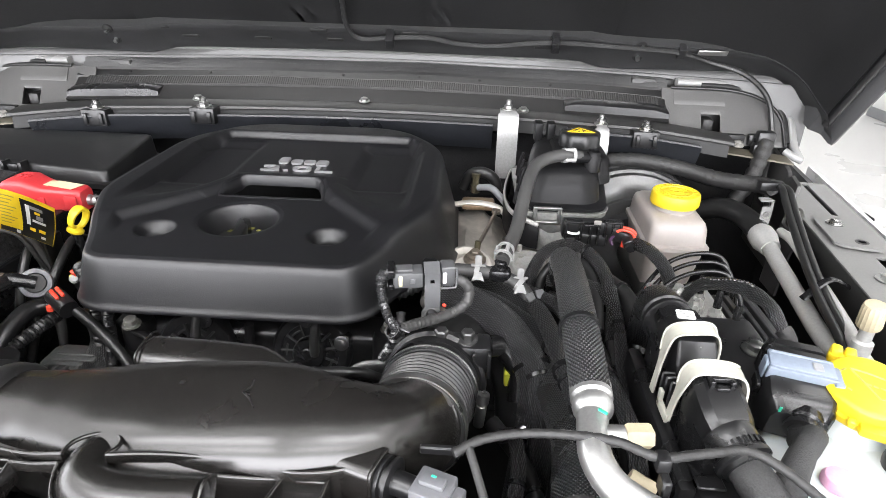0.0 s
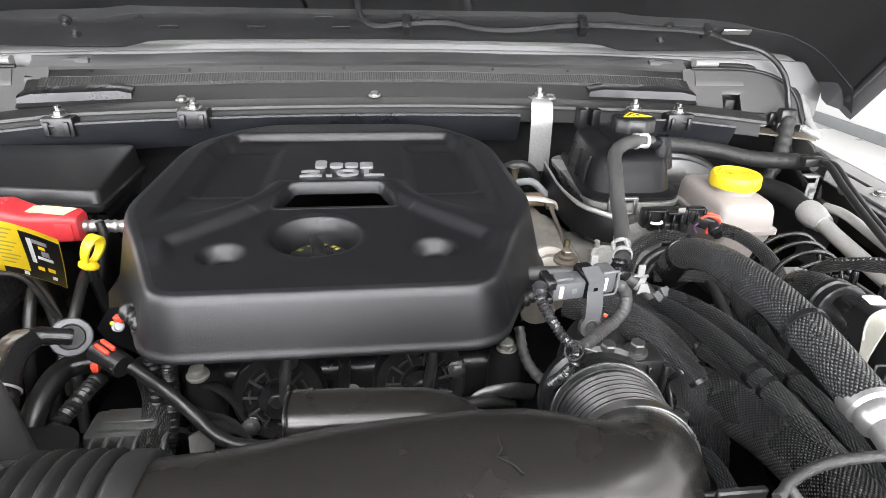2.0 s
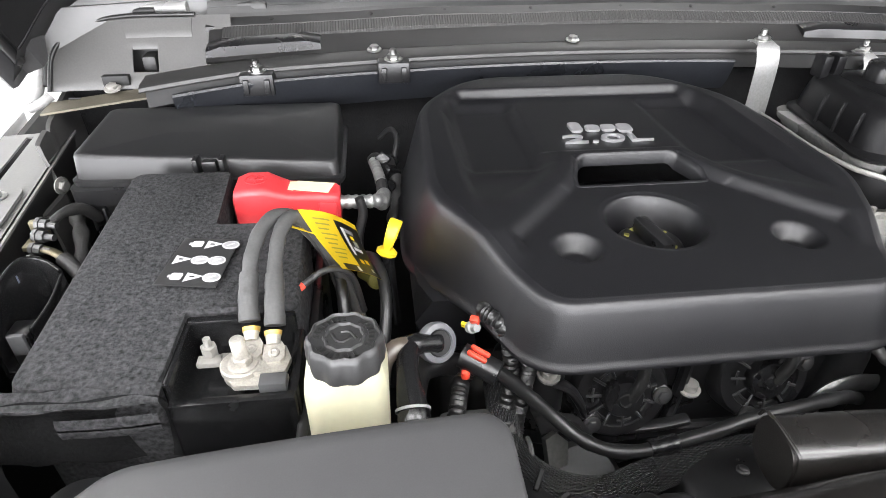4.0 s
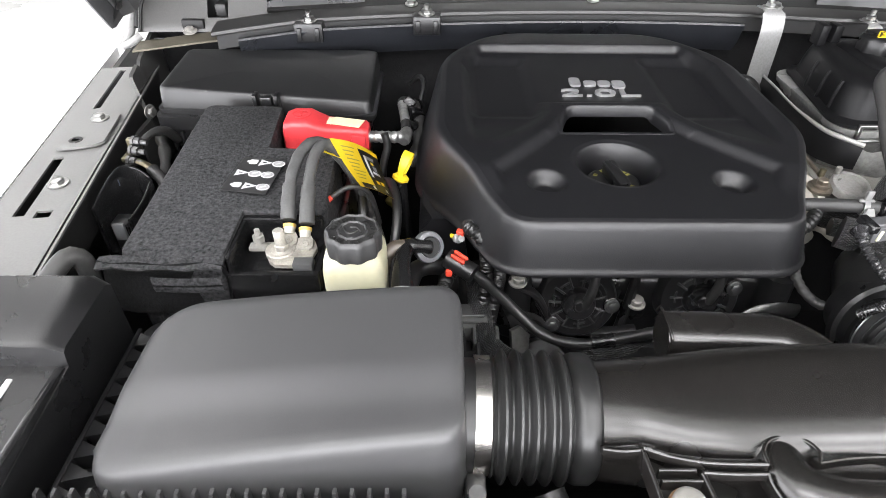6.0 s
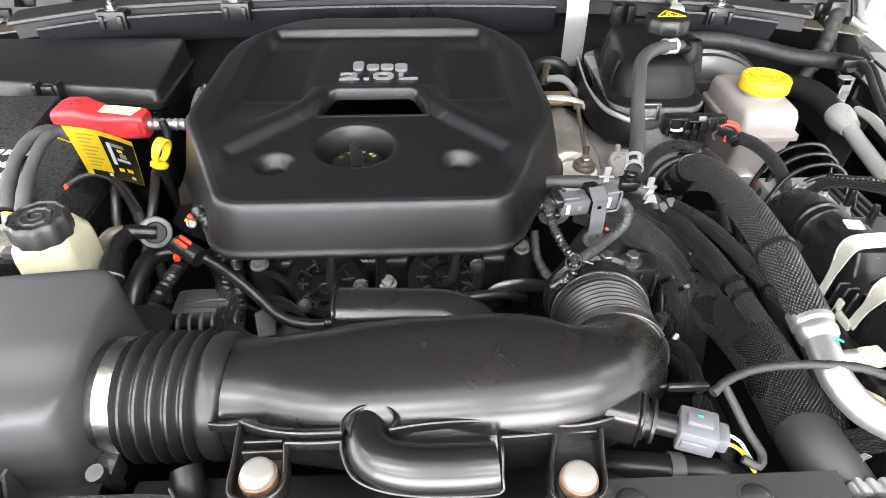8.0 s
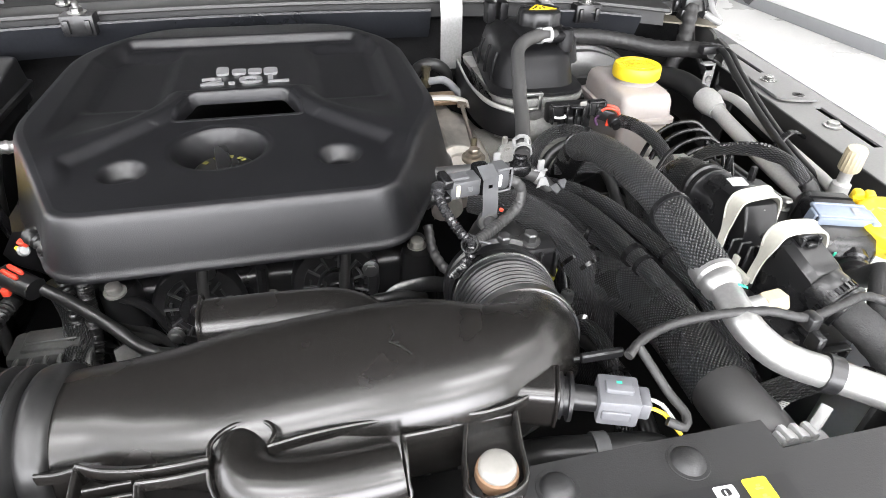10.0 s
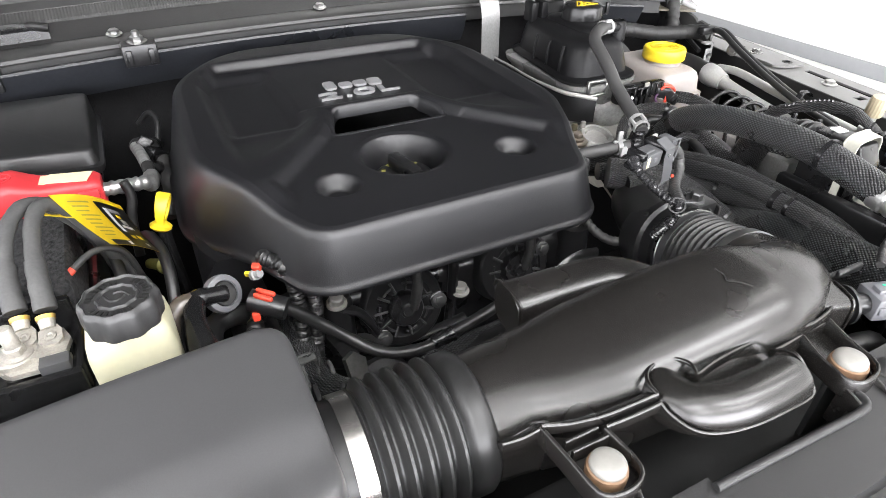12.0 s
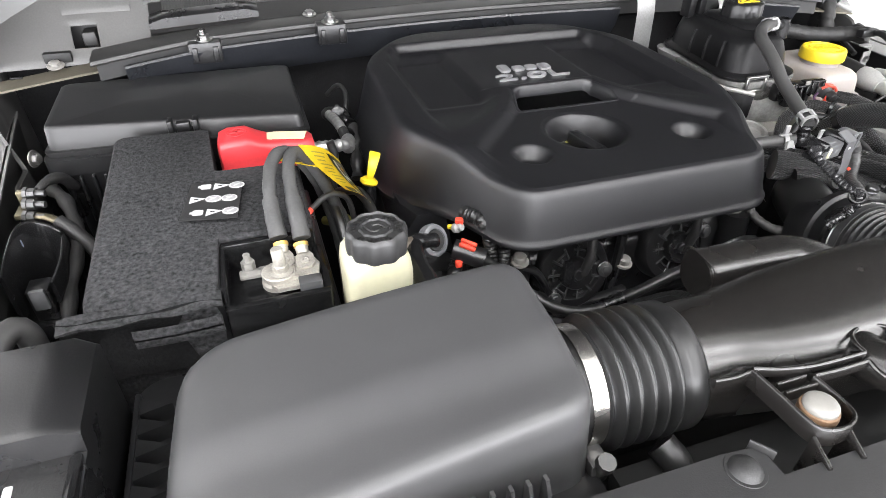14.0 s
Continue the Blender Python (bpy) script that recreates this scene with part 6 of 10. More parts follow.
for x, y in ((-0.3660, 0.5400), (-0.3490, 0.5340)):
    m_ = pose(x, y, 1.0735, 14, 0, 0)
    lug = part("lug", slab(BM(), [(-0.0078, -0.0070), (-0.0045, -0.0105), (0.0045, -0.0105), (0.0078, -0.0070), (0.0078, 0.0020), (0.0050, 0.0070), (-0.0050, 0.0070), (-0.0078, 0.0020)], -0.0015, 0.0015, m_), "lead", neg, "flat cable lug")
    part("rivet", lathe(BM(), m_ @ V((0, -0.003, 0.0015)), (0, -0.2, 1), [(0, 0.0042), (0.0010, 0.0040), (0.0014, 0.0022), (0.0008, 0.0016), (0.0008, 0)], 18), "lead", lug)
    part("crimp", lathe(BM(), (x - 0.001, y + 0.0045, 1.0755), (-0.03, 0.75, 0.60), [(0, 0.0052), (0.0075, 0.0060), (0.0075, 0.0040)], 18), "lead", lug, "crimped end")
    part("lug_ring", lathe(BM(), V((x - 0.001, y + 0.0045, 1.0755)) + V((-0.03, 0.75, 0.60)).normalized() * 0.0065, (-0.03, 0.75, 0.60), [(0, 0.0064), (0.0032, 0.0068), (0.0034, 0.0050)], 18), "copper", lug, "yellowed ring")
neg.scale = (0.86, 0.86, 0.90)
for pts, g in (([(-0.3672, 0.5515, 1.0830), (-0.3680, 0.5640, 1.0940), (-0.3670, 0.5880, 1.1090), (-0.3610, 0.6120, 1.1180), (-0.3500, 0.6280, 1.1180), (-0.3360, 0.6360, 1.1020), (-0.3200, 0.6460, 1.06), (-0.31, 0.64, 1.0), (-0.31, 0.63, 0.94)], 0),
               ([(-0.3502, 0.5455, 1.0830), (-0.3505, 0.5600, 1.0950), (-0.3510, 0.5860, 1.1080), (-0.3480, 0.6100, 1.1175), (-0.3400, 0.6260, 1.1165), (-0.3260, 0.6310, 1.0960), (-0.3060, 0.630, 1.04), (-0.292, 0.615, 0.98), (-0.29, 0.60, 0.92)], 1)):
    c = thing("battery_cable", pts[0], "thick grey battery cable bent over the battery", "cable", "battery cables")
    part("sheath", tube(BM(), pts, lambda s_, k: 0.0052 + 0.00025 * math.sin(s_ * 330 + g), 16), "cablegrey", c)
    part("heat_shrink", tube(BM(), spline(pts[:4], 0.004)[:9], lambda s_, k: 0.0069 - 0.0006 * k + 0.0002 * math.sin(s_ * 500), 16, 0.003), "cablegrey", c, "grey heat-shrink end")

redc = thing("terminal_cover", (-0.36, 0.74, 1.052), "red plastic positive terminal cover", "terminal cover")
bm = BM()
rings = []
for x, ya, yb, zt in ((-0.4085, 0.722, 0.752, 1.083), (-0.4060, 0.7180, 0.756, 1.0900), (-0.3970, 0.7165, 0.758, 1.0930), (-0.3800, 0.7170, 0.758, 1.0930), (-0.3690, 0.7190, 0.757, 1.0875), (-0.3600, 0.7210, 0.756, 1.0840), (-0.3400, 0.7235, 0.755, 1.0820), (-0.3190, 0.7250, 0.754, 1.0805), (-0.3150, 0.7270, 0.752, 1.0780)):
    m_ = Matrix.Translation((x, 0, 0)) @ Matrix(((0, 0, 1, 0), (1, 0, 0, 0), (0, 1, 0, 0), (0, 0, 0, 1)))
    rings.append(rrect((ya + yb) / 2, (1.052 + zt) / 2, 0, (yb - ya) / 2, (zt - 1.052) / 2, 0.0065, 5, m_))
loft(bm, rings)
shell_ = part("hood_shell", bm, "red", redc)
part("raised_panel", box(BM(), (-0.3340, 0.7222, 1.0560), (-0.3180, 0.7250, 1.0740), 0.0012, 2), "red", shell_)
part("panel_step", box(BM(), (-0.3650, 0.7190, 1.0560), (-0.3560, 0.7225, 1.0720), 0.0015, 2), "red", shell_)
bm = BM()
clamp_ring(bm, (-0.3885, 0.7380, 1.0932), (0, 0, 1), 0.0088, 0.0008, 0.0011, 24)
box(bm, (-0.3950, 0.7369, 1.0928), (-0.3820, 0.7391, 1.0939))
box(bm, (-0.3896, 0.7315, 1.0928), (-0.3874, 0.7445, 1.0939))
part("plus_mark", bm, "red", redc, "moulded plus mark")
part("tape", slab(BM(), [(-0.0170, -0.0090), (0.0150, -0.0115), (0.0190, 0.0075), (-0.0150, 0.0085), (-0.0175, 0.0040)], 0, 0.0006, pose(-0.3390, 0.7400, 1.0826, 0, 4.0, -4)), "masking", redc, "strip of yellowed masking tape")
part("tape_end", slab(BM(), [(-0.003, -0.008), (0.002, -0.008), (0.002, 0.009), (-0.003, 0.007)], 0, 0.0006, pose(-0.3575, 0.7390, 1.0842, 0, 12, -4)), "masking", redc)
c = thing("positive_cable", (-0.29, 0.75, 1.05), "foil-wrapped positive cable beside the engine cover", "cable")
part("foil_sleeve", tube(BM(), [(-0.317, 0.743, 1.0630), (-0.300, 0.744, 1.0620), (-0.287, 0.7475, 1.0600), (-0.2775, 0.7540, 1.0570), (-0.2745, 0.7660, 1.0530)], lambda s_, k: 0.0066 + 0.0006 * math.sin(s_ * 900), 16, 0.0015), "foil", c, "crinkled foil sleeve")
part("foil_elbow", lathe(BM(), (-0.2755, 0.7590, 1.0555), (0.2, 0.9, 0.25), [(-0.010, 0.0060), (-0.006, 0.0078), (0.006, 0.0078), (0.010, 0.0060), (0.010, 0)], 18), "foil", c)
part("tube_end", tube(BM(), [(-0.2765, 0.786, 1.0600), (-0.2790, 0.805, 1.0620), (-0.2830, 0.835, 1.0600)], lambda s_, k: 0.0056 + 0.0004 * math.sin(s_ * 800), 14, 0.002), "foil", c, "short foil-wrapped tube")
part("lead", tube(BM(), [(-0.2745, 0.766, 1.053), (-0.2755, 0.778, 1.057), (-0.2765, 0.790, 1.060)], 0.0060, 12), "tape", c)
part("hanging_lead", tube(BM(), [(-0.2980, 0.7370, 1.0700), (-0.2950, 0.7340, 1.0550), (-0.3000, 0.7280, 1.0350), (-0.3030, 0.7180, 1.0000)], 0.0045, 10), "rubber", c, "black lead over the sleeve")
# warning tag folded over the cables
tag = thing("warning_tag", (-0.32, 0.62, 1.08), "folded yellow and black warning tag on a cable", "tag")


TAG = [V((-0.3380, 0.6250, 1.1235)), V((-0.3000, 0.6620, 1.0850)), V((-0.2805, 0.6200, 1.0590)), V((-0.3070, 0.5860, 1.0960))]


def tag_at(u, v):
    """u along the tag's upper edge, v down its side."""
    p = TAG[0].lerp(TAG[1], u).lerp(TAG[3].lerp(TAG[2], u), v)
    return p + V((0.2, -0.5, 0.6)) * (0.012 * math.sin(u * math.pi) * (1 - 0.5 * v) - 0.006 * math.sin(v * math.pi))


def tag_piece(nm, u0, u1, v0, v1, m_, off, label=""):
    bm = BM()
    loft(bm, [[tag_at(u, v) + V((0.25, -0.5, 0.75)).normalized() * off for v in span(v0, v1, 8)] for u in span(u0, u1, 12)], closed=False)
    bmesh.ops.solidify(bm, geom=bm.faces[:], thickness=0.0003)
    part(nm, bm, m_, tag, label)


tag_piece("sheet", 0, 1, 0, 1, "yellow", 0.0, "folded yellow sheet")
tag_piece("black_field", 0.50, 0.99, 0.10, 1.0, "ink", 0.0006, "black printed field")
tag_piece("black_edge", 0.12, 0.52, 0.88, 1.0, "ink", 0.0006)
tag_piece("drawing", 0.57, 0.63, 0.20, 0.66, "inkwhite", 0.0010, "white outline drawing")
tag_piece("drawing", 0.63, 0.82, 0.20, 0.27, "inkgrey", 0.0010)
tag_piece("drawing", 0.66, 0.86, 0.50, 0.56, "inkwhite", 0.0010)
tag_piece("drawing", 0.72, 0.82, 0.38, 0.48, "inkgrey", 0.0010)
tag_piece("yellow_mark", 0.62, 0.71, 0.72, 0.80, "inkyellow", 0.0010)
tag_piece("yellow_mark", 0.76, 0.86, 0.70, 0.78, "inkyellow", 0.0010)
tag_piece("yellow_mark", 0.70, 0.78, 0.30, 0.36, "inkyellow", 0.0010)
tag_piece("pale_mark", 0.40, 0.47, 0.90, 0.98, "inkwhite", 0.0010)
tag_piece("pale_mark", 0.80, 0.87, 0.86, 0.93, "inkwhite", 0.0010)
for k in range(9):
    tag_piece("text_bar", 0.14, 0.42 - 0.05 * (k % 3), 0.12 + 0.08 * k, 0.145 + 0.08 * k, "olive", 0.0008)
bm = sheet_with_holes(BM(), span(0, 0.055, 6), span(0, 0.022, 3), [], 0.0005, lambda u, v: (-0.356 + u * 0.8, 0.634 + v - 0.30 * u, 1.108 - 0.15 * u - 0.5 * (u - 0.03) ** 2))
part("fold", bm, "yellow", tag)

# coolant pump bottle with its lobed cap
ps = thing("fluid_reservoir", (-0.308, 0.497, 0.95), "cream plastic fluid reservoir with a lobed black cap", "reservoir")
bm = BM()
loft(bm, [rrect(-0.303, 0.500, z, hx, hy, 0.010, 5) for z, hx, hy in ((0.94, 0.0235, 0.0235), (1.04, 0.0245, 0.0245), (1.082, 0.0247, 0.0247), (1.091, 0.0236, 0.0236), (1.096, 0.021, 0.021), (1.101, 0.019, 0.019))])
part("bottle", bm, "cream", ps, "cream translucent bottle")
pc = V((-0.302, 0.494, 1.098))
bm = lathe(BM(), pc, (0, 0, 1), [(0, 0.0216), (0.005, 0.0222), (0.014, 0.0220), (0.0172, 0.0210), (0.0182, 0.0196), (0.0166, 0.0188), (0.0166, 0.0122), (0.0182, 0.0115), (0.0182, 0.0105), (0.0168, 0.0098), (0.0168, 0)], 120, 0.034, 10)
pcap = part("cap", bm, "capgrey", ps, "lobed black plastic cap")
for k in range(30):
    if k % 10 in (8, 9):
        continue
    part("text_bar", box(BM(), (-0.0008, 0.0140, 0.0166), (0.0008, 0.0174, 0.0172), 0, 1, pose(*pc, 0, 0, k * 12)), "cowlgrey", pcap)
bm = BM()
tube(bm, [pc + V(p) for p in ((-0.007, 0.003, 0.0170), (-0.004, -0.003, 0.0170), (0.0, -0.004, 0.0170), (0.004, 0.0, 0.0170))], 0.001, 6, 0.002)
tube(bm, [pc + V(p) for p in ((-0.002, 0.004, 0.0170), (0.003, 0.004, 0.0170), (0.007, -0.002, 0.0170))], 0.001, 6, 0.002)
part("cap_symbol", bm, "cowlgrey", pcap)

ps.scale = (0.975, 0.975, 1.0)

dip = thing("dipstick", (-0.268, 0.652, 1.0), "yellow plastic dipstick loop", "dipstick")
da = V((0.90, -0.28, -0.25)).normalized()
du_ = V((0.22, 0.25, 0.94))
du_ = (du_ - da * du_.dot(da)).normalized()
ds_ = da.cross(du_)
dc = V((-0.2705, 0.6555, 1.0775))
rings = []
for k in range(36):
    t = 2 * math.pi * k / 36
    e = du_ * math.cos(t) * 0.0125 + ds_ * math.sin(t) * 0.0095
    n_ = (du_ * math.cos(t) * 0.0095 + ds_ * math.sin(t) * 0.0125).normalized()
    w = 0.0040 + 0.0012 * math.cos(t)
    rings.append([dc + e + da * a + n_ * b for a, b in ((-w, -0.0012), (-w * 0.8, -0.0018), (w * 0.8, -0.0018), (w, -0.0012), (w, 0.0012), (w * 0.8, 0.0018), (-w * 0.8, 0.0018), (-w, 0.0012))])
bm = BM()
loft(bm, rings + rings[:1], False, False)
bmesh.ops.remove_doubles(bm, verts=bm.verts[:], dist=0.00005)
part("loop", bm, "yellow", dip, "yellow ring handle")
part("flange", lathe(BM(), dc - du_ * 0.0150, du_, [(-0.004, 0.0050), (-0.0015, 0.0085), (0.0015, 0.0088), (0.0030, 0.0070), (0.0045, 0.0050), (0.0045, 0)], 24), "yellow", dip, "round yellow flange")
part("tube", tube(BM(), [(-0.2740, 0.6515, 1.062), (-0.273, 0.655, 1.03), (-0.270, 0.662, 0.98)], 0.005, 10), "gloss", dip)
solo("coolant_tube_end", lathe(BM(), (-0.289, 0.779, 0.943), (0.3, -0.8, 0.4), [(-0.05, 0.006), (0, 0.007), (0.001, 0.010), (0.008, 0.010), (0.010, 0.006), (0.010, 0)], 16), "olive", "dull yellow cap beside the engine", "cap")

# breather hoses left of the head
plug = thing("breather_hose", (-0.243, 0.541, 1.03), "black breather hose through a pale round grommet", "hose")
pa = V((0.45, -0.75, 0.50)).normalized()
p0 = V((-0.245, 0.543, 1.060))
part("grommet", lathe(BM(), p0, pa, [(-0.004, 0.010), (-0.004, 0.0140), (0.0, 0.0145), (0.003, 0.0135), (0.004, 0.010), (0.002, 0.009)], 30), "sensorgrey", plug, "pale grey round grommet")
part("grommet_core", lathe(BM(), p0 + pa * 0.001, pa, [(0, 0.0100), (0.001, 0.0098), (0.003, 0.0085), (0.003, 0)], 24), "dark", plug)
part("stub_pipe", tube(BM(), [(-0.2440, 0.5430, 1.0600), (-0.2540, 0.5390, 1.0640), (-0.2640, 0.5350, 1.0670), (-0.2740, 0.5310, 1.0660)], lambda s_, k: 0.0068 + 0.0006 * (math.sin(s_ * 420) > 0.75), 16, 0.0025), "gloss", plug, "black pipe into the grommet")
part("clear_bend", tube(BM(), [(-0.2660, 0.5345, 1.0675), (-0.2740, 0.5310, 1.0690), (-0.2810, 0.5260, 1.0640), (-0.2840, 0.5190, 1.0540), (-0.2860, 0.5120, 1.0400)], 0.0062, 16), "brownclear", plug, "brownish see-through bend")
part("elbow", tube(BM(), [(-0.2640, 0.5340, 1.0660), (-0.2665, 0.5220, 1.0660), (-0.2670, 0.5080, 1.0630), (-0.2660, 0.4940, 1.0580), (-0.2650, 0.4840, 1.0520), (-0.2650, 0.4700, 1.030)], lambda s_, k: 0.0072 + 0.0022 * sstep(0.25, 0.55, k) + 0.0008 * (k > 0.62), 20, 0.0025), "gloss", plug, "black elbow hose")
part("hose_rim", clamp_ring(BM(), (-0.2655, 0.4895, 1.0560), (0.02, -0.85, -0.45), 0.0103, 0.0018, 0.0006, 26), "palegrey", plug, "thin pale rim")
part("corrugated_leg", tube(BM(), [(-0.2220, 0.5440, 1.0330), (-0.2285, 0.5350, 1.0290), (-0.2345, 0.5130, 1.0270), (-0.2420, 0.4890, 1.0200), (-0.2520, 0.470, 0.99)], ribbed(0.0056, 0.0040, 0.0009), 14, 0.0012), "rubber", plug, "black corrugated hose")
hose("lower_hose", [(-0.2280, 0.5560, 1.0250), (-0.2420, 0.5540, 1.0290), (-0.2560, 0.5470, 1.0300), (-0.2620, 0.5300, 1.0280), (-0.2660, 0.5050, 1.0150), (-0.268, 0.48, 0.98)], 0.0085, "plastic", "black hose curving under the breather elbow", n=18)

pcv = thing("vent_line", (-0.15, 0.49, 0.99), "black vent line with an orange locking clip", "hose")
PV = [(-0.216, 0.533, 1.048), (-0.200, 0.531, 1.036), (-0.182, 0.528, 1.018), (-0.162, 0.520, 1.000), (-0.146, 0.509, 0.990), (-0.128, 0.500, 0.986), (-0.105, 0.496, 0.986), (-0.080, 0.497, 0.990), (-0.050, 0.500, 0.995), (-0.015, 0.506, 0.999), (0.025, 0.512, 0.999), (0.065, 0.520, 0.995), (0.090, 0.530, 0.98)]
part("pipe", tube(BM(), PV, lambda s, k: 0.0049 + 0.0005 * (math.sin(s * 260) > 0.6), 14), "rubber", pcv)
part("connector", tube(BM(), [(-0.228, 0.540, 1.050), (-0.205, 0.525, 1.044)], 0.0088, 14), "plastic", pcv)
bm = BM()
mo = Matrix.Translation((-0.2180, 0.5320, 1.0575)) @ pose(0, 0, 0, 12, 12, -35) @ Matrix.Scale(0.85, 4)
box(bm, (-0.0085, -0.005, -0.003), (0.0085, -0.001, 0.002), 0.001, 1, mo)
box(bm, (-0.0085, 0.001, -0.003), (0.0085, 0.005, 0.002), 0.001, 1, mo)
part("lock_clip", bm, "orange", pcv, "orange-red locking clip")
part("lock_clip", box(BM(), (-0.230, 0.527, 1.038), (-0.224, 0.532, 1.045), 0.0015), "orange", pcv, "orange-red clip leg")
part("joint", tube(BM(), [(-0.098, 0.496, 0.987), (-0.078, 0.497, 0.990)], lambda s_, k: 0.0066 + 0.0008 * (math.sin(s_ * 700) > 0), 14, 0.0015), "gloss", pcv, "ribbed black pipe joint")
for off in (0, 1):
    hose("corrugated_loom", [(-0.203 + 0.012 * off, 0.572, 1.062), (-0.210 + 0.014 * off, 0.560, 1.070), (-0.198 + 0.014 * off, 0.548, 1.064), (-0.192 + 0.012 * off, 0.540, 1.03), (-0.195 + 0.01 * off, 0.535, 0.98), (-0.19, 0.51, 0.95)], ribbed(0.0055, 0.0045, 0.0008), "rubber", "thin black corrugated wiring conduit", "conduit", 10, "wiring conduits", 0.0012)
solo("injector_plug", lathe(BM(), (-0.2200, 0.5610, 1.0560), (0.5, -0.7, 0.5), [(0, 0.0042), (0.004, 0.0046), (0.005, 0.0034), (0.009, 0.0032), (0.009, 0)], 14), "palegrey", "small pale plug under the cover's rim", "plug")
solo("orange_plug", box(BM(), (-0.0035, -0.0025, -0.0030), (0.0035, 0.0025, 0.0030), 0.001, 2, pose(-0.2165, 0.5590, 1.0640, 20, 0, -30)), "orange", "small orange-red plug under the cover's rim", "plug")
solo("yellow_plug", box(BM(), (-0.0022, -0.0015, -0.0022), (0.0022, 0.0015, 0.0022), 0.0006, 1, pose(-0.2235, 0.5630, 1.0570, 20, 0, -30)), "yellow", "small yellow plug tab", "plug")
hose("harness_drop", [(-0.200, 0.552, 1.030), (-0.196, 0.546, 0.995), (-0.196, 0.520, 0.980), (-0.186, 0.496, 0.976), (-0.164, 0.480, 0.974), (-0.136, 0.474, 0.974), (-0.110, 0.480, 0.976), (-0.080, 0.488, 0.976), (-0.045, 0.496, 0.970), (0.00, 0.510, 0.955), (0.04, 0.52, 0.93)], 0.0120, "braidfine", "black braided harness in front of the engine", "harness", 14)

# smooth black housing between the harness and the intake duct
th = thing("pump_cover", (-0.05, 0.475, 0.90), "smooth black plastic housing with a small screw", "housing")
bm = BM()
loft(bm, [rrect(-0.048, 0.474, z, hx, hy, 0.012, 5) for z, hx, hy in ((0.90, 0.036, 0.026), (0.972, 0.036, 0.026), (0.980, 0.034, 0.024), (0.984, 0.029, 0.019), (0.985, 0.018, 0.010))])
part("shell", bm, "plastic", th)
part("screw", bolt(BM(), (-0.0400, 0.4740, 0.9845), (0, 0, 1), 0.0030, 0.0022), "gunmetal", th, "small dark screw")
part("side_lug", lathe(BM(), (-0.0860, 0.4900, 0.958), (0, 0, 1), [(0, 0.008), (0.010, 0.008), (0.012, 0.006), (0.012, 0)], 16), "plastic", th)

# wiring between battery, fuse box and engine
hose("engine_harness", [(-0.285, 0.86, 1.05), (-0.272, 0.845, 1.058), (-0.262, 0.82, 1.050), (-0.262, 0.79, 1.035), (-0.268, 0.76, 1.01)], lambda s, k: 0.007 + 0.0015 * math.sin(s * 260), "tape", "taped wiring harness beside the engine cover", "harness")
hose("thin_cable", [(-0.276, 0.90, 1.06), (-0.262, 0.89, 1.075), (-0.256, 0.87, 1.07), (-0.262, 0.85, 1.05)], 0.003, "rubber", "thin black cable near the firewall", "cable", 8)
for k in range(4):
    solo("harness_plug", box(BM(), (-0.010, -0.007, -0.006), (0.010, 0.007, 0.006), 0.002, 2, pose(-0.272 + 0.006 * (k % 2), 0.80 + 0.018 * k, 1.050 + 0.006 * (k % 3), 20 * k, 30, 40 * k)), "gloss", "small black wiring plug", "plug", "harness plugs")
hose("red_tipped_lead", [(-0.3365, 0.5950, 1.0775), (-0.3240, 0.6020, 1.0830), (-0.3120, 0.6060, 1.0820), (-0.3020, 0.6100, 1.0700), (-0.2960, 0.620, 1.03)], 0.0026, "tape", "taped lead ending in a red sleeve", "cable", 10)
solo("red_sleeve", tube(BM(), [(-0.3450, 0.5890, 1.0730), (-0.3365, 0.5950, 1.0775)], 0.0027, 8), "orange", "small red cable sleeve", "sleeve")
for pts in ([(-0.30, 0.70, 1.03), (-0.285, 0.66, 1.05), (-0.278, 0.62, 1.04), (-0.284, 0.58, 1.0), (-0.29, 0.55, 0.95)], [(-0.318, 0.66, 1.06), (-0.312, 0.62, 1.05), (-0.31, 0.59, 1.01), (-0.31, 0.57, 0.95)]):
    hose("battery_lead", pts, 0.0048, "rubber", "black cable hanging beside the battery", "cable", 10, "cables beside the battery")
bm = BM()
box(bm, (-0.338, 0.478, 0.86), (-0.330, 0.70, 1.04), 0.003)
solo("battery_tray", box(bm, (-0.53, 0.47, 0.855), (-0.33, 0.79, 0.884), 0.005), "plastic", "black plastic battery tray", "tray")

# clutter against the left inner fender
gs = thing("ground_stud", (-0.585, 0.73, 1.04), "yellow-zinc ground bracket with nuts and cable lugs", "fitting")
bm = box(BM(), (-0.5960, 0.7400, 1.0440), (-0.5800, 0.7480, 1.0620), 0.002)
box(bm, (-0.5980, 0.7180, 1.0400), (-0.5860, 0.7420, 1.0460), 0.0015)
part("plate", bm, "brasszinc", gs, "yellowed zinc plate")
for y, z, r in ((0.7440, 1.0580, 0.0048), (0.7320, 1.0510, 0.0052), (0.7180, 1.0440, 0.0045), (0.7060, 1.0380, 0.0042)):
    part("nut", lathe(BM(), (-0.5880, y, z), (1, -0.25, -0.05), [(0, r * 1.5), (0.004, r * 1.5), (0.004, r * 1.25), (0.011, r * 1.2), (0.011, r * 0.7), (0.020, r * 0.7), (0.020, 0)], 8), "gunmetal", gs, "dull zinc nut on a stud")
part("upper_cable", tube(BM(), [(-0.5780, 0.7460, 1.0560), (-0.5700, 0.7620, 1.0600), (-0.5620, 0.7850, 1.0520), (-0.558, 0.805, 1.03)], lambda s_, k: 0.0045 + 0.0018 * sstep(0.2, 0.4, k), 14), "tape", gs, "black taped cable")
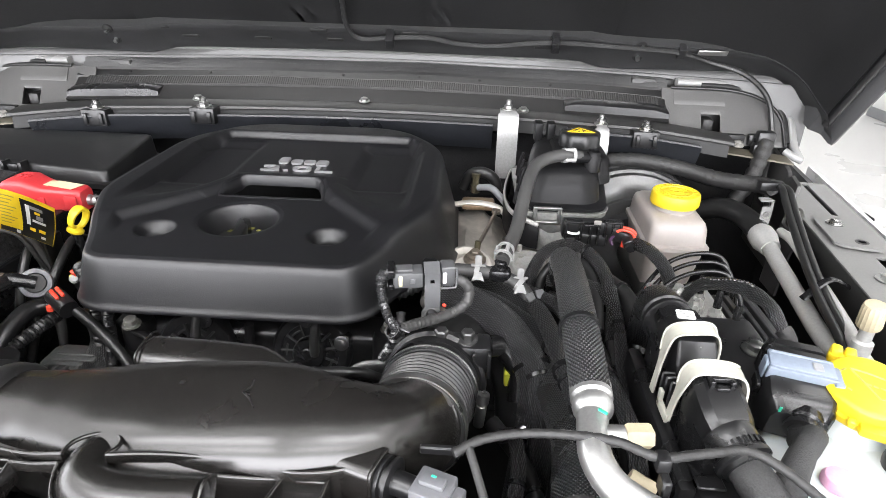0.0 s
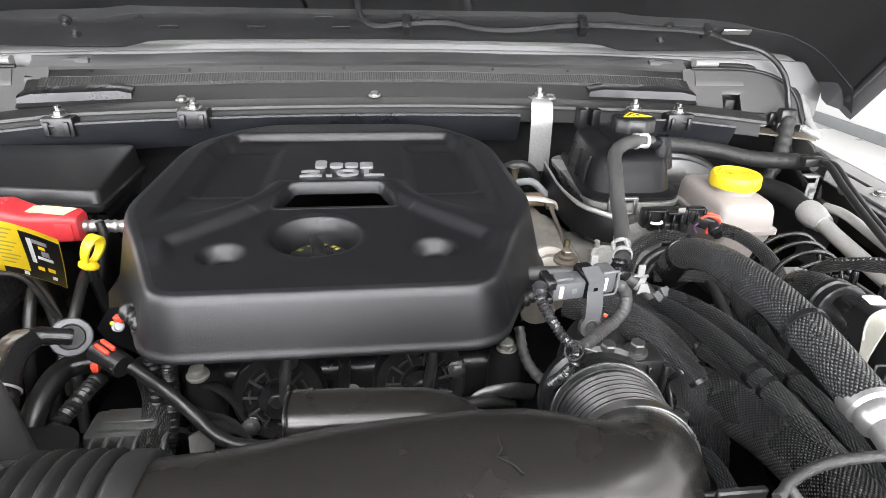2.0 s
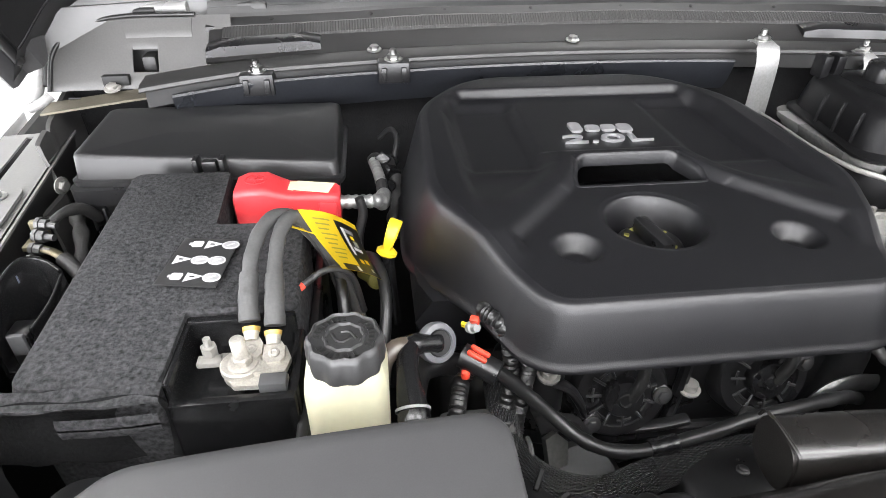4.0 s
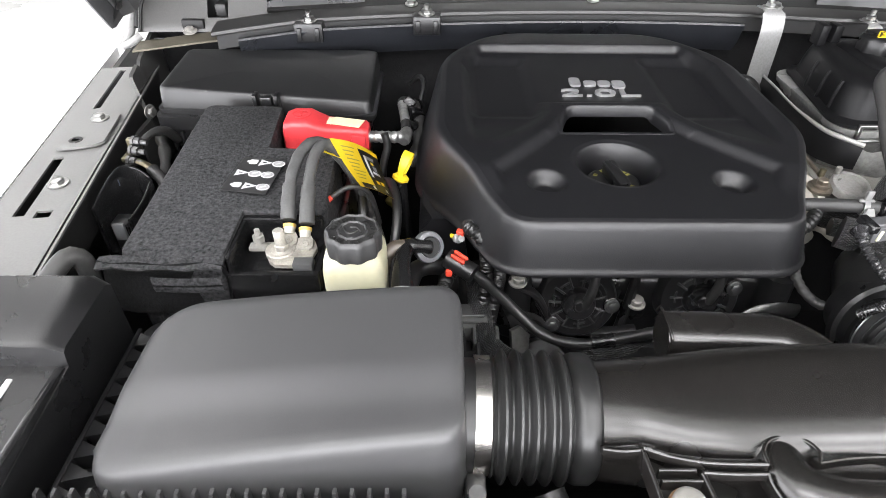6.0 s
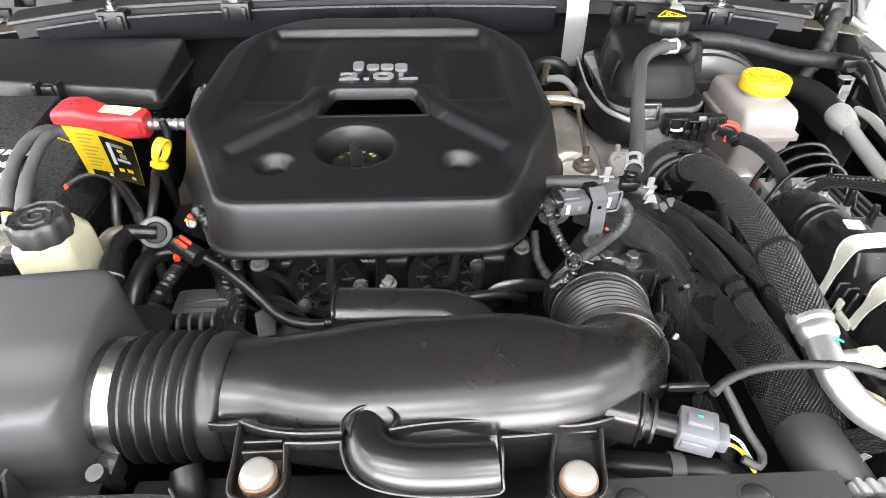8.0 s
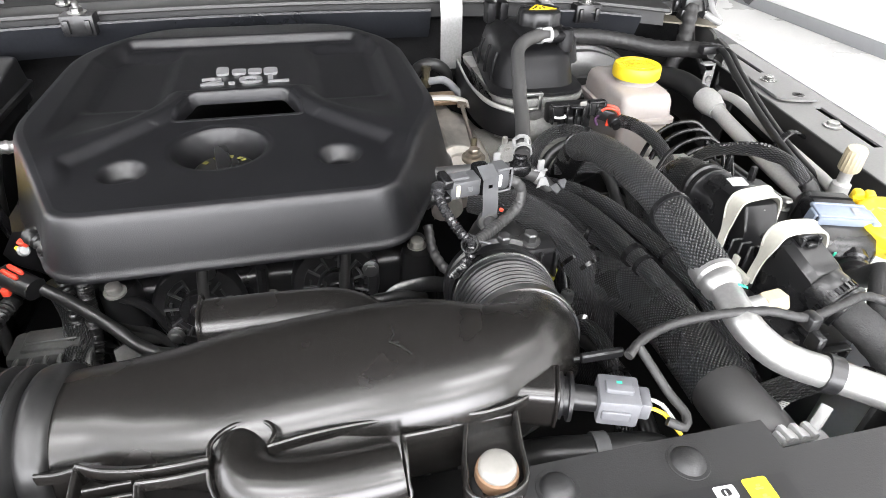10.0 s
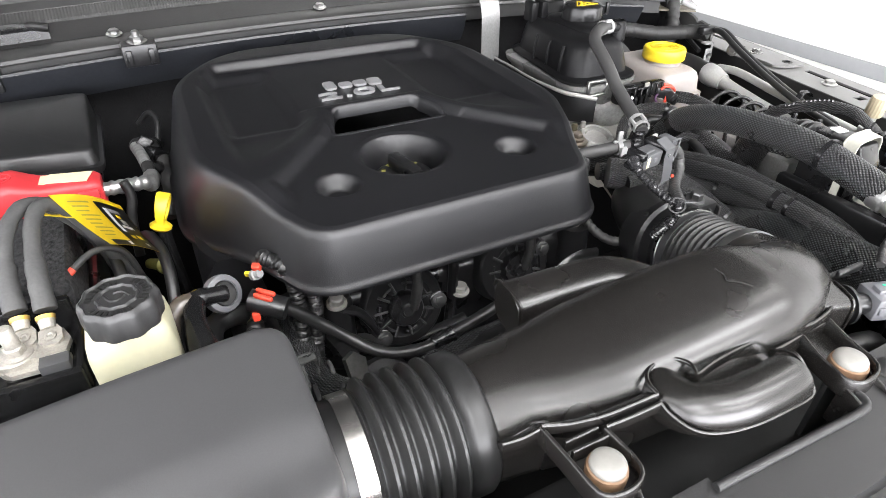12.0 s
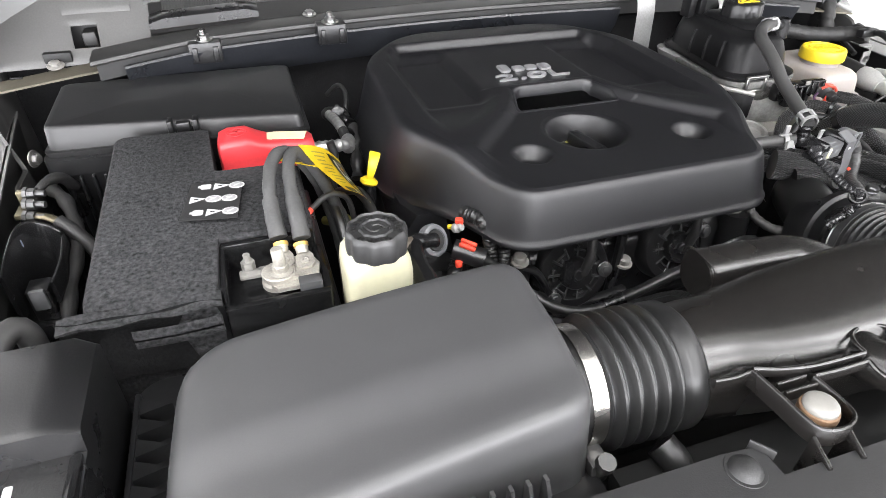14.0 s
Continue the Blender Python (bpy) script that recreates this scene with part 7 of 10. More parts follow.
part("cable_lug", tube(BM(), [(-0.5800, 0.7180, 1.0440), (-0.5660, 0.7120, 1.0420), (-0.5560, 0.7060, 1.0380)], 0.0050, 12, 0.004, 0.6), "brasszinc", gs, "yellowed cable lug")
part("lower_cable", tube(BM(), [(-0.5570, 0.7065, 1.0385), (-0.5450, 0.6980, 1.0300), (-0.530, 0.688, 1.01), (-0.52, 0.68, 0.97)], 0.0075, 14), "tape", gs, "black taped cable")
gs.scale = (0.9, 0.85, 0.9)
hose("side_harness", [(-0.585, 0.80, 1.03), (-0.560, 0.75, 1.035), (-0.548, 0.70, 1.02), (-0.552, 0.64, 1.0), (-0.545, 0.58, 0.99)], lambda s, k: 0.0065 + 0.001 * math.sin(s * 150), "tape", "taped harness along the inner fender", "harness")
t = thing("relay_box", (-0.57, 0.655, 0.94), "open glossy black relay holder on the inner fender", "relay box")
part("floor", box(BM(), (-0.5880, 0.6250, 0.94), (-0.5540, 0.6880, 0.985), 0.004), "gloss", t)
part("outer_wall", wall_along(BM(), [(-0.5540, 0.6900, 1.040), (-0.5680, 0.6980, 1.046), (-0.5800, 0.6940, 1.052), (-0.5860, 0.6800, 1.052), (-0.5880, 0.6500, 1.046), (-0.5880, 0.6280, 1.040)], 0.960, 0.0035), "gloss", t, "curved black wall")
part("inner_wall", wall_along(BM(), [(-0.5540, 0.6900, 1.036), (-0.5530, 0.6600, 1.030), (-0.5560, 0.6300, 1.026)], 0.960, 0.0035), "gloss", t, "straight black wall")
part("plug", box(BM(), (-0.5800, 0.6320, 0.985), (-0.5620, 0.6520, 1.018), 0.002), "plastic", t, "black plug")
part("clip", box(BM(), (-0.5760, 0.6280, 1.000), (-0.5640, 0.6320, 1.020), 0.001), "midgrey", t, "grey clip")
part("blue_mark", box(BM(), (-0.5850, 0.6800, 1.034), (-0.5838, 0.6835, 1.042), 0.0005, 1), "bluegrey", t, "small blue mark")
hose("side_hose", [(-0.585, 0.46, 1.02), (-0.560, 0.49, 1.055), (-0.548, 0.515, 1.068), (-0.540, 0.522, 1.060), (-0.540, 0.52, 1.03), (-0.545, 0.515, 0.98)], 0.0085, "hosegrey", "bent black hose end beside the battery", n=12)

# headlamp shroud at the front corner
sh = thing("headlamp_shroud", (-0.51, 0.40, 0.98), "glossy black plastic headlamp shroud", "shroud")
rings = []
for x in span(-0.60, -0.478, 10):
    e = sstep(-0.484, -0.478, x)
    rings.append([V((x, 0.462 - 0.004 * e, 0.98)), V((x, 0.462 - 0.004 * e, 1.096 - 0.005 * e)), V((x, 0.456 - 0.004 * e, 1.101 - 0.005 * e)), V((x, 0.394, 1.100 - 0.005 * e)), V((x, 0.390, 1.098 - 0.005 * e)), V((x, 0.388, 1.082)), V((x, 0.34, 1.078)), V((x, 0.27, 1.072)), V((x, 0.265, 0.98))])
bm = BM()
loft(bm, rings)
part("shell", bm, "plastic", sh)
bm = BM()
box(bm, (-0.513, 0.355, 1.079), (-0.509, 0.378, 1.081), 0.0005, 1, pose(0, 0, 0.001))
part("white_mark", bm, "inkwhite", sh, "short white paint mark")
part("end_rib", box(BM(), (-0.486, 0.30, 1.0), (-0.479, 0.388, 1.084), 0.003), "gloss", sh)
solo("mount_bolt", bolt(BM(), (-0.215, 0.305, 1.02), (0.1, -0.5, 1), 0.007, 0.010, 0.005), "satingrey", "dark steel bolt under the bellows", "bolt")
hose("drain_tube", [(-0.165, 0.33, 1.03), (-0.16, 0.315, 1.02), (-0.165, 0.305, 0.98)], 0.010, "rubber", "short rubber drain tube below the bellows", n=12)

# ---- the coolant, brake and wiring side ----
deg = thing("coolant_bottle", (0.275, 0.82, 1.0), "black plastic coolant expansion bottle with a cap", "coolant bottle")
rings = []
for z, xl, xr, ya, yb, rad in ((1.078, 0.216, 0.326, 0.738, 0.918, 0.026), (1.0795, 0.214, 0.328, 0.736, 0.920, 0.026), (1.0825, 0.214, 0.328, 0.736, 0.920, 0.026), (1.084, 0.2165, 0.3255, 0.739, 0.918, 0.026), (1.086, 0.221, 0.320, 0.744, 0.914, 0.028), (1.105, 0.224, 0.317, 0.748, 0.912, 0.028), (1.117, 0.227, 0.314, 0.752, 0.910, 0.028), (1.123, 0.231, 0.310, 0.757, 0.906, 0.028), (1.126, 0.238, 0.304, 0.765, 0.900, 0.026), (1.127, 0.25, 0.29, 0.785, 0.88, 0.015)):
    ring = rrect((xl + xr) / 2, (ya + yb) / 2, z, (xr - xl) / 2, (yb - ya) / 2, rad, 7)
    for p in ring:
        p.x += 0.018 * sstep(0.76, 0.88, p.y)
    rings.append(ring)
bm = BM()
loft(bm, rings)
part("upper_shell", bm, "tankblack", deg, "glossy black upper half")
for k in range(3):
    part("moulded_rib", tube(BM(), [(0.2205 + 0.0008 * k, 0.775 + 0.03 * k, 1.088), (0.2225 + 0.0008 * k, 0.776 + 0.03 * k, 1.106), (0.2265 + 0.001 * k, 0.778 + 0.03 * k, 1.119)], 0.002, 6), "tankblack", deg)
bm = BM()
loft(bm, [rrect(0.298, 0.835, z, hx, hy, 0.02, 5) for z, hx, hy in ((1.10, 0.038, 0.056), (1.126, 0.034, 0.052), (1.131, 0.030, 0.048), (1.133, 0.02, 0.04))])
part("shoulder", bm, "tankblack", deg)
for x in (0.245, 0.262):
    part("lug", box(BM(), (x, 0.880, 1.122), (x + 0.011, 0.900, 1.148), 0.002), "tankblack", deg)
bm = BM()
loft(bm, [rrect(0.274, 0.826, z, hx, hy, 0.028, 6) for z, hx, hy in ((1.0, 0.036, 0.070), (1.04, 0.045, 0.082), (1.066, 0.050, 0.087), (1.071, 0.055, 0.091), (1.0775, 0.056, 0.092))])
part("lower_shell", bm, "smoke", deg, "smoky grey lower half")
cc = V((0.299, 0.840, 1.1245))
bm = lathe(BM(), cc, (0, 0, 1), [(0, 0.0255), (0.004, 0.0265), (0.022, 0.0260), (0.025, 0.0245), (0.0262, 0.022), (0.0262, 0)], 96, 0.03, 9)
dcap = part("cap", bm, "plastic", deg, "lobed black pressure cap")
part("neck", lathe(BM(), cc - V((0, 0, 0.02)), (0, 0, 1), [(0, 0.022), (0.02, 0.022)], 28), "tankblack", deg)
mc = Matrix.Translation(cc + V((0, 0, 0.0264)))
TRI = [(-0.017, -0.0095), (0.017, -0.0095), (0.0, 0.0125)]
for i in range(3):
    p, q = V((*TRI[i], 0)), V((*TRI[(i + 1) % 3], 0))
    part("warning_print", box(BM(), (0, -0.0009, 0), ((q - p).length, 0.0009, 0.0005), 0, 1, mc @ pose(p.x, p.y, 0, 0, 0, math.degrees(math.atan2(q.y - p.y, q.x - p.x)))), "inkyellow", dcap, "yellow outline of a warning sign")
for x, y, w, h in ((-0.007, -0.0055, 0.005, 0.0025), (0.0005, -0.0045, 0.004, 0.0045), (0.0070, -0.0058, 0.005, 0.0022), (0.0, 0.0025, 0.005, 0.0035), (-0.0035, -0.001, 0.003, 0.0015)):
    part("print_mark", box(BM(), (x - w / 2, y - h / 2, 0), (x + w / 2, y + h / 2, 0.0005), 0, 1, mc), "inkyellow", dcap)
bm = lathe(BM(), (0.306, 0.772, 1.120), (0, 0, 1), [(0, 0.010), (0.016, 0.010), (0.018, 0.0085), (0.024, 0.0085), (0.0245, 0.006), (0.020, 0.006), (0.020, 0)], 18)
tube(bm, [(0.306, 0.772, 1.1355), (0.292, 0.766, 1.137), (0.276, 0.762, 1.138)], 0.0062, 12)
part("nipple", bm, "tankblack", deg, "black hose nipple")
bm = BM()
box(bm, (-0.017, -0.0025, -0.010), (0.017, 0.0025, -0.006), 0.001, 1, pose(0.254, 0.735, 1.073))
box(bm, (-0.017, -0.0025, 0.008), (0.017, 0.0025, 0.012), 0.001, 1, pose(0.254, 0.735, 1.073))
box(bm, (-0.017, -0.0025, -0.008), (-0.012, 0.0025, 0.010), 0.001, 1, pose(0.254, 0.735, 1.073))
box(bm, (0.012, -0.0025, -0.008), (0.017, 0.0025, 0.010), 0.001, 1, pose(0.254, 0.735, 1.073))
part("spring_clip", bm, "steel", deg, "zinc spring clip")

vent = thing("coolant_hose", (0.21, 0.66, 1.05), "grey-black rubber coolant hose with spring clamps", "hose")
VH = [(0.290, 0.767, 1.138), (0.272, 0.760, 1.1415), (0.250, 0.748, 1.1405), (0.234, 0.730, 1.136), (0.226, 0.706, 1.128), (0.2205, 0.684, 1.118), (0.2160, 0.664, 1.1060), (0.2110, 0.640, 1.0960), (0.2030, 0.614, 1.0880), (0.1960, 0.594, 1.0820)]
part("tube", tube(BM(), VH, 0.0072, 16), "hosegrey", vent)
for p, ax in (((0.275, 0.762, 1.1405), (1, 0.2, 0)), ((0.198, 0.602, 1.087), (0.25, 1, 0.25))):
    a = V(ax).normalized()
    bm = clamp_ring(BM(), V(p) - a * 0.0058, a, 0.0074, 0.0038, 0.0014, 20)
    clamp_ring(bm, V(p) + a * 0.0058, a, 0.0074, 0.0038, 0.0014, 20)
    _, u_, w_ = frame_of(a)
    for k in range(4):
        t = 2 * math.pi * k / 4 + 0.4
        q = V(p) + (u_ * math.cos(t) + w_ * math.sin(t)) * 0.0082
        tube(bm, [q - a * 0.0058, q + a * 0.0058], 0.0021, 6)
    part("spring_clamp", bm, "palegrey", vent, "pale spring clamp")

# straps that hold the bottle
for x0_, x1_, zt, yt in ((0.196, 0.226, 1.145, 0.957), (0.336, 0.356, 1.132, 0.945)):
    st = thing("bottle_strap", ((x0_ + x1_) / 2, yt, 1.05), "bent zinc-plated strap bolted to the cowl", "bracket", "bottle straps")
    prof = [(yt + 0.012, zt), (yt - 0.008, zt + 0.001), (yt - 0.018, zt - 0.006), (yt - 0.024, zt - 0.022), (yt - 0.026, zt - 0.05), (yt - 0.028, zt - 0.095)]
    bm = BM()
    rings = []
    for k, (y, z) in enumerate(spline([(0, a, b) for a, b in prof], 0.004) and [(p.y, p.z) for p in spline([(0, a, b) for a, b in prof], 0.004)]):
        w = 0.0 if k > 6 else 0.003
        rings.append([V((x0_ + w, y, z)), V((x0_ + w, y - 0.0005, z + 0.002)), V((x1_ - w, y - 0.0005, z + 0.002)), V((x1_ - w, y, z))])
    loft(bm, rings)
    part("strap", bm, "strapzinc", st)
    part("bolt", bolt(BM(), ((x0_ + x1_) / 2, yt, zt + 0.003), (0, 0, 1), 0.0065, 0.006, 0.007), "steel", st)
cr = thing("bottle_cradle", (0.26, 0.75, 1.0), "pale cast cradle under the coolant bottle", "bracket")
EDGE = [(0.2210, 0.9330, 1.0620), (0.2130, 0.8800, 1.0670), (0.2070, 0.8200, 1.0690), (0.2080, 0.7750, 1.0700), (0.2150, 0.7480, 1.0690), (0.2300, 0.7300, 1.0680), (0.2440, 0.7230, 1.0650)]
part("arm", wall_along(BM(), EDGE, 1.035, 0.0030), "tankblack", cr, "dark upright arm")
part("arm_edge", tube(BM(), [V(p) + V((-0.0008, -0.0008, 0.0010)) for p in EDGE], lambda s, k: 0.0016 + 0.0014 * sstep(0.55, 0.9, k), 8, 0.004), "castpale", cr, "bright edge of the arm", sharp=60)
bm = BM()
rows = []
for j in range(9):
    v = j / 8
    row = []
    for i in range(19):
        u = i / 18
        x = 0.2100 + 0.0920 * u + 0.018 * v * (1 - u)
        y = 0.7560 - 0.0340 * math.sin(min(1.0, u * 1.25) * math.pi * 0.5) - 0.012 * v * (1 - v) * 4 * 0.6 + 0.010 * v
        z = 1.0660 - 0.010 * (0.5 - 0.5 * math.cos(u * math.pi * 2)) * (1 - v) - 0.052 * v + 0.0015 * math.sin(u * 21 + v * 3)
        row.append(V((x, y, z)))
    rows.append(row)
loft(bm, rows, closed=False)
bmesh.ops.solidify(bm, geom=bm.faces[:], thickness=0.0025)
part("cup", bm, "palesmoke", cr, "pale smoky plastic cup")
part("lower_ring", lathe(BM(), (0.232, 0.700, 1.022), (0, -0.25, 1), [(0, 0.022), (0.006, 0.022), (0.009, 0.020), (0.009, 0.016), (0.004, 0.014)], 30), "castpale", cr, "pale round boss")
part("stud", lathe(BM(), (0.2230, 0.7160, 1.024), (0, 0, 1), [(0, 0.0075), (0.006, 0.0070), (0.007, 0.0035), (0.018, 0.0032), (0.019, 0)], 12), "pinwhite", cr, "pale stud")
part("base_plate", box(BM(), (0.205, 0.700, 1.000), (0.305, 0.790, 1.022), 0.006, 2), "castgrey", cr, "grey cast base")

# brake fluid reservoir
br = thing("brake_fluid_reservoir", (0.408, 0.76, 0.98), "milky brake fluid reservoir with a yellow screw cap", "reservoir")
rings = []
for z, xl, xr, ya, yb, rad in ((0.985, 0.380, 0.438, 0.740, 0.820, 0.010), (1.020, 0.376, 0.442, 0.731, 0.836, 0.010), (1.040, 0.375, 0.445, 0.728, 0.842, 0.010), (1.0415, 0.371, 0.449, 0.723, 0.847, 0.010), (1.0465, 0.371, 0.449, 0.723, 0.847, 0.010), (1.048, 0.375, 0.446, 0.729, 0.843, 0.010), (1.066, 0.376, 0.445, 0.731, 0.842, 0.010), (1.0725, 0.378, 0.443, 0.734, 0.840, 0.010), (1.0755, 0.382, 0.439, 0.739, 0.836, 0.009), (1.0765, 0.39, 0.43, 0.75, 0.825, 0.006)):
    ring = rrect((xl + xr) / 2 + 0.006, (ya + yb) / 2 + 0.012, z - 0.009, (xr - xl) / 2, (yb - ya) / 2, rad, 6)
    if z > 1.04:
        for p in ring:
            p.z += 0.004 * sstep(0.747, 0.782, p.y)
    rings.append(ring)
bm = BM()
loft(bm, rings)
part("tank", bm, "milky", br, "milky translucent tank")
bc = V((0.419, 0.791, 1.072))
part("neck", lathe(BM(), bc - V((0, 0, 0.004)), (0, 0, 1), [(0, 0.026), (0.012, 0.025)], 30), "milky", br)
bm = lathe(BM(), bc + V((0, 0, 0.004)), (0, 0, 1), [(0, 0.0290), (0.002, 0.0298), (0.0125, 0.0294), (0.0153, 0.0282), (0.0160, 0.0262), (0.0150, 0.026), (0.0150, 0.020), (0.0160, 0.0195), (0.0160, 0.0185), (0.0150, 0.018), (0.0150, 0)], 72, 0.006, 36)
bcap = part("cap", bm, "yellow", br, "yellow ribbed screw cap")
for k in range(18):
    part("text_bar", box(BM(), (-0.0014, 0.0205, 0.0188), (0.0014, 0.0252, 0.0199), 0, 1, pose(*bc, 0, 0, k * 20)), "yellow", bcap)
bm = BM()
clamp_ring(bm, bc + V((0, 0, 0.0192)), (0, 0, 1), 0.0085, 0.001, 0.0012, 24)
clamp_ring(bm, bc + V((0, 0, 0.0192)), (0, 0, 1), 0.004, 0.001, 0.0012, 18)
for a in (-1, 1):
    tube(bm, [bc + V((a * 0.011, -0.007, 0.0192)), bc + V((a * 0.014, 0, 0.0192)), bc + V((a * 0.011, 0.007, 0.0192))], 0.0008, 6, 0.003)
part("cap_symbol", bm, "yellow", bcap)
boo = thing("brake_booster", (0.40, 0.93, 0.85), "satin metal brake booster drum behind the reservoir", "brake booster")
part("drum", lathe(BM(), (0.40, 0.93, 0.96), (0, -1, 0), [(-0.05, 0.115), (0.0, 0.117), (0.010, 0.116), (0.013, 0.112), (0.022, 0.111), (0.025, 0.106), (0.030, 0.100), (0.032, 0.08), (0.036, 0.078), (0.038, 0.06), (0.05, 0.055), (0.055, 0.03), (0.055, 0)], 64), "gunmetal", boo)
part("seam", clamp_ring(BM(), (0.40, 0.935, 0.96), (0, -1, 0), 0.116, 0.008, 0.004, 48), "cowlgrey", boo)
solo("master_cylinder", lathe(BM(), (0.405, 0.87, 0.965), (0, -1, 0), [(0, 0.024), (0.13, 0.022), (0.135, 0.018), (0.16, 0.018), (0.16, 0)], 28), "alu", "aluminium brake master cylinder below the reservoir", "brake cylinder")

lc = thing("level_sensor_plug", (0.335, 0.69, 1.05), "black sensor plug with an orange-red clip", "plug")
mp_ = pose(0.3400, 0.7040, 1.0660, 0, 12, -24)
bm = box(BM(), (-0.014, -0.0065, -0.0075), (0.006, 0.0065, 0.0060), 0.002, 2, mp_)
lathe(bm, mp_ @ V((0.004, -0.001, -0.002)), mp_.to_3x3() @ V((0.6, -0.8, -0.2)), [(0, 0.0075), (0.010, 0.0072), (0.011, 0.0060), (0.016, 0.0060), (0.016, 0)], 18)
part("body", bm, "plastic", lc)
for o in (-0.0062, 0.0012):
    part("lock", tube(BM(), [mp_ @ V((-0.009, o, 0.004)), mp_ @ V((-0.004, o, 0.0088)), mp_ @ V((0.006, o + 0.001, 0.0092)), mp_ @ V((0.011, o + 0.002, 0.0050))], 0.0017, 8, 0.002), "orange", lc, "orange-red lock")
part("lock", box(BM(), (0.000, -0.0090, -0.0110), (0.0045, -0.0062, -0.0020), 0.001, 1, mp_), "orange", lc, "orange-red lock leg")
part("purple_clip", tube(BM(), [mp_ @ V((-0.010, -0.0060, -0.0020)), mp_ @ V((-0.0125, -0.0070, -0.0080)), mp_ @ V((-0.0080, -0.0075, -0.0130))], 0.0016, 8, 0.002), mat("dark_purple_plastic", (0.055, 0.020, 0.060), 0.45), lc, "dark purple clip")
bm = box(BM(), (0.270, 0.712, 1.0560), (0.318, 0.726, 1.0780), 0.003, 2)
box(bm, (0.286, 0.708, 1.0480), (0.322, 0.722, 1.0640), 0.003, 2)
box(bm, (0.310, 0.706, 1.0640), (0.338, 0.720, 1.0800), 0.002, 2)
part("sensor_body", bm, "plastic", lc, "black sensor body")
for x0_, x1_, z0_, z1_ in ((0.272, 0.292, 1.0775, 1.0805), (0.272, 0.275, 1.058, 1.080), (0.289, 0.292, 1.058, 1.080), (0.294, 0.312, 1.0745, 1.0775), (0.300, 0.303, 1.052, 1.076), (0.309, 0.312, 1.052, 1.076), (0.316, 0.337, 1.0790, 1.0815), (0.316, 0.319, 1.062, 1.081), (0.325, 0.328, 1.062, 1.081), (0.334, 0.337, 1.062, 1.081)):
    part("socket_rib", box(BM(), (x0_, 0.7040, z0_), (x1_, 0.7120, z1_), 0.0008, 1), "gloss", lc)
part("pad", tube(BM(), [(0.2745, 0.7085, 1.0660), (0.2800, 0.7060, 1.0650), (0.2870, 0.7055, 1.0655), (0.2900, 0.7080, 1.0670)], 0.0022, 8, 0.002, 0.6), "inkwhite", lc, "small white tab")
part("socket_clip", box(BM(), (0.304, 0.7045, 1.0775), (0.312, 0.7060, 1.0830), 0.0006, 1), "pinwhite", lc, "small pale clip")
part("braided_lead", tube(BM(), [(0.350, 0.694, 1.062), (0.362, 0.676, 1.062), (0.372, 0.650, 1.056), (0.372, 0.620, 1.046), (0.362, 0.590, 1.030), (0.345, 0.565, 1.01), (0.33, 0.54, 0.98)], 0.0072, 14), "braidfine", lc, "braided cable")
for k in range(4):
    ox, oy, oz = -0.0040 * k, -0.0215 * k, 0.0002 * k
    hose("brake_line", [(0.318 + ox * 0.3, 0.600 + oy, 0.990), (0.344 + ox, 0.634 + oy, 1.024 + oz), (0.372 + ox, 0.660 + oy, 1.049 + oz), (0.398 + ox, 0.672 + oy, 1.0595 + oz), (0.424 + ox, 0.6755 + oy, 1.0625 + oz), (0.438 + ox, 0.672 + oy, 1.0600 + oz), (0.4455 + ox, 0.664 + oy, 1.050 + oz), (0.447 + ox, 0.655 + oy, 1.028 + oz), (0.446 + ox, 0.650 + oy, 1.000)], 0.0025, "gloss", "thin black brake line", "brake line", 8, "brake lines", 0.004)
solo("line_tag", box(BM(), (0.352, 0.632, 1.030), (0.362, 0.640, 1.038), 0.001, 1), "orange", "small orange-red tag on a brake line", "tag")
ab = thing("brake_modulator", (0.425, 0.59, 0.93), "aluminium brake modulator block with line fittings", "brake unit")
part("block", box(BM(), (0.352, 0.520, 0.95), (0.414, 0.640, 1.044), 0.004), "castpale", ab, "pale cast aluminium block")
for i, (x, y) in enumerate(((0.3700, 0.5950), (0.3855, 0.5830), (0.3770, 0.5690), (0.3925, 0.5570), (0.3840, 0.5430), (0.3990, 0.5310))):
    fit_ = part("fitting", lathe(BM(), (x, y, 1.044), (0, 0, 1), [(0, 0.0085), (0.006, 0.0085), (0.006, 0.0068), (0.015, 0.0066), (0.017, 0.0050), (0.021, 0.0046), (0.021, 0)], 6), "fitclear", ab, "pale hexagonal line fitting")
    if i % 2:
        part("line_end", lathe(BM(), (x, y, 1.064), (0.05, 0.1, 1), [(0, 0.0036), (0.014, 0.0034), (0.018, 0.0026)], 10), "gloss", fit_, "black line end")
part("control_unit", box(BM(), (0.410, 0.520, 0.93), (0.468, 0.645, 1.030), 0.004), "plastic", ab, "finned black control unit")
for k in range(5):
    part("fin", box(BM(), (0.4130 + 0.0095 * k, 0.530, 1.029), (0.4180 + 0.0095 * k, 0.630, 1.0370), 0.001, 1, pose(0, 0, 0)), "satingrey", ab, "long grey cooling fin")
part("fin_stop", box(BM(), (0.4120, 0.523, 1.028), (0.4620, 0.531, 1.0365), 0.002), "satingrey", ab)
SLEEVE = [(0.374, 0.592, 1.050), (0.384, 0.579, 1.076), (0.402, 0.549, 1.092), (0.410, 0.514, 1.098), (0.4135, 0.495, 1.092), (0.4190, 0.484, 1.082)]
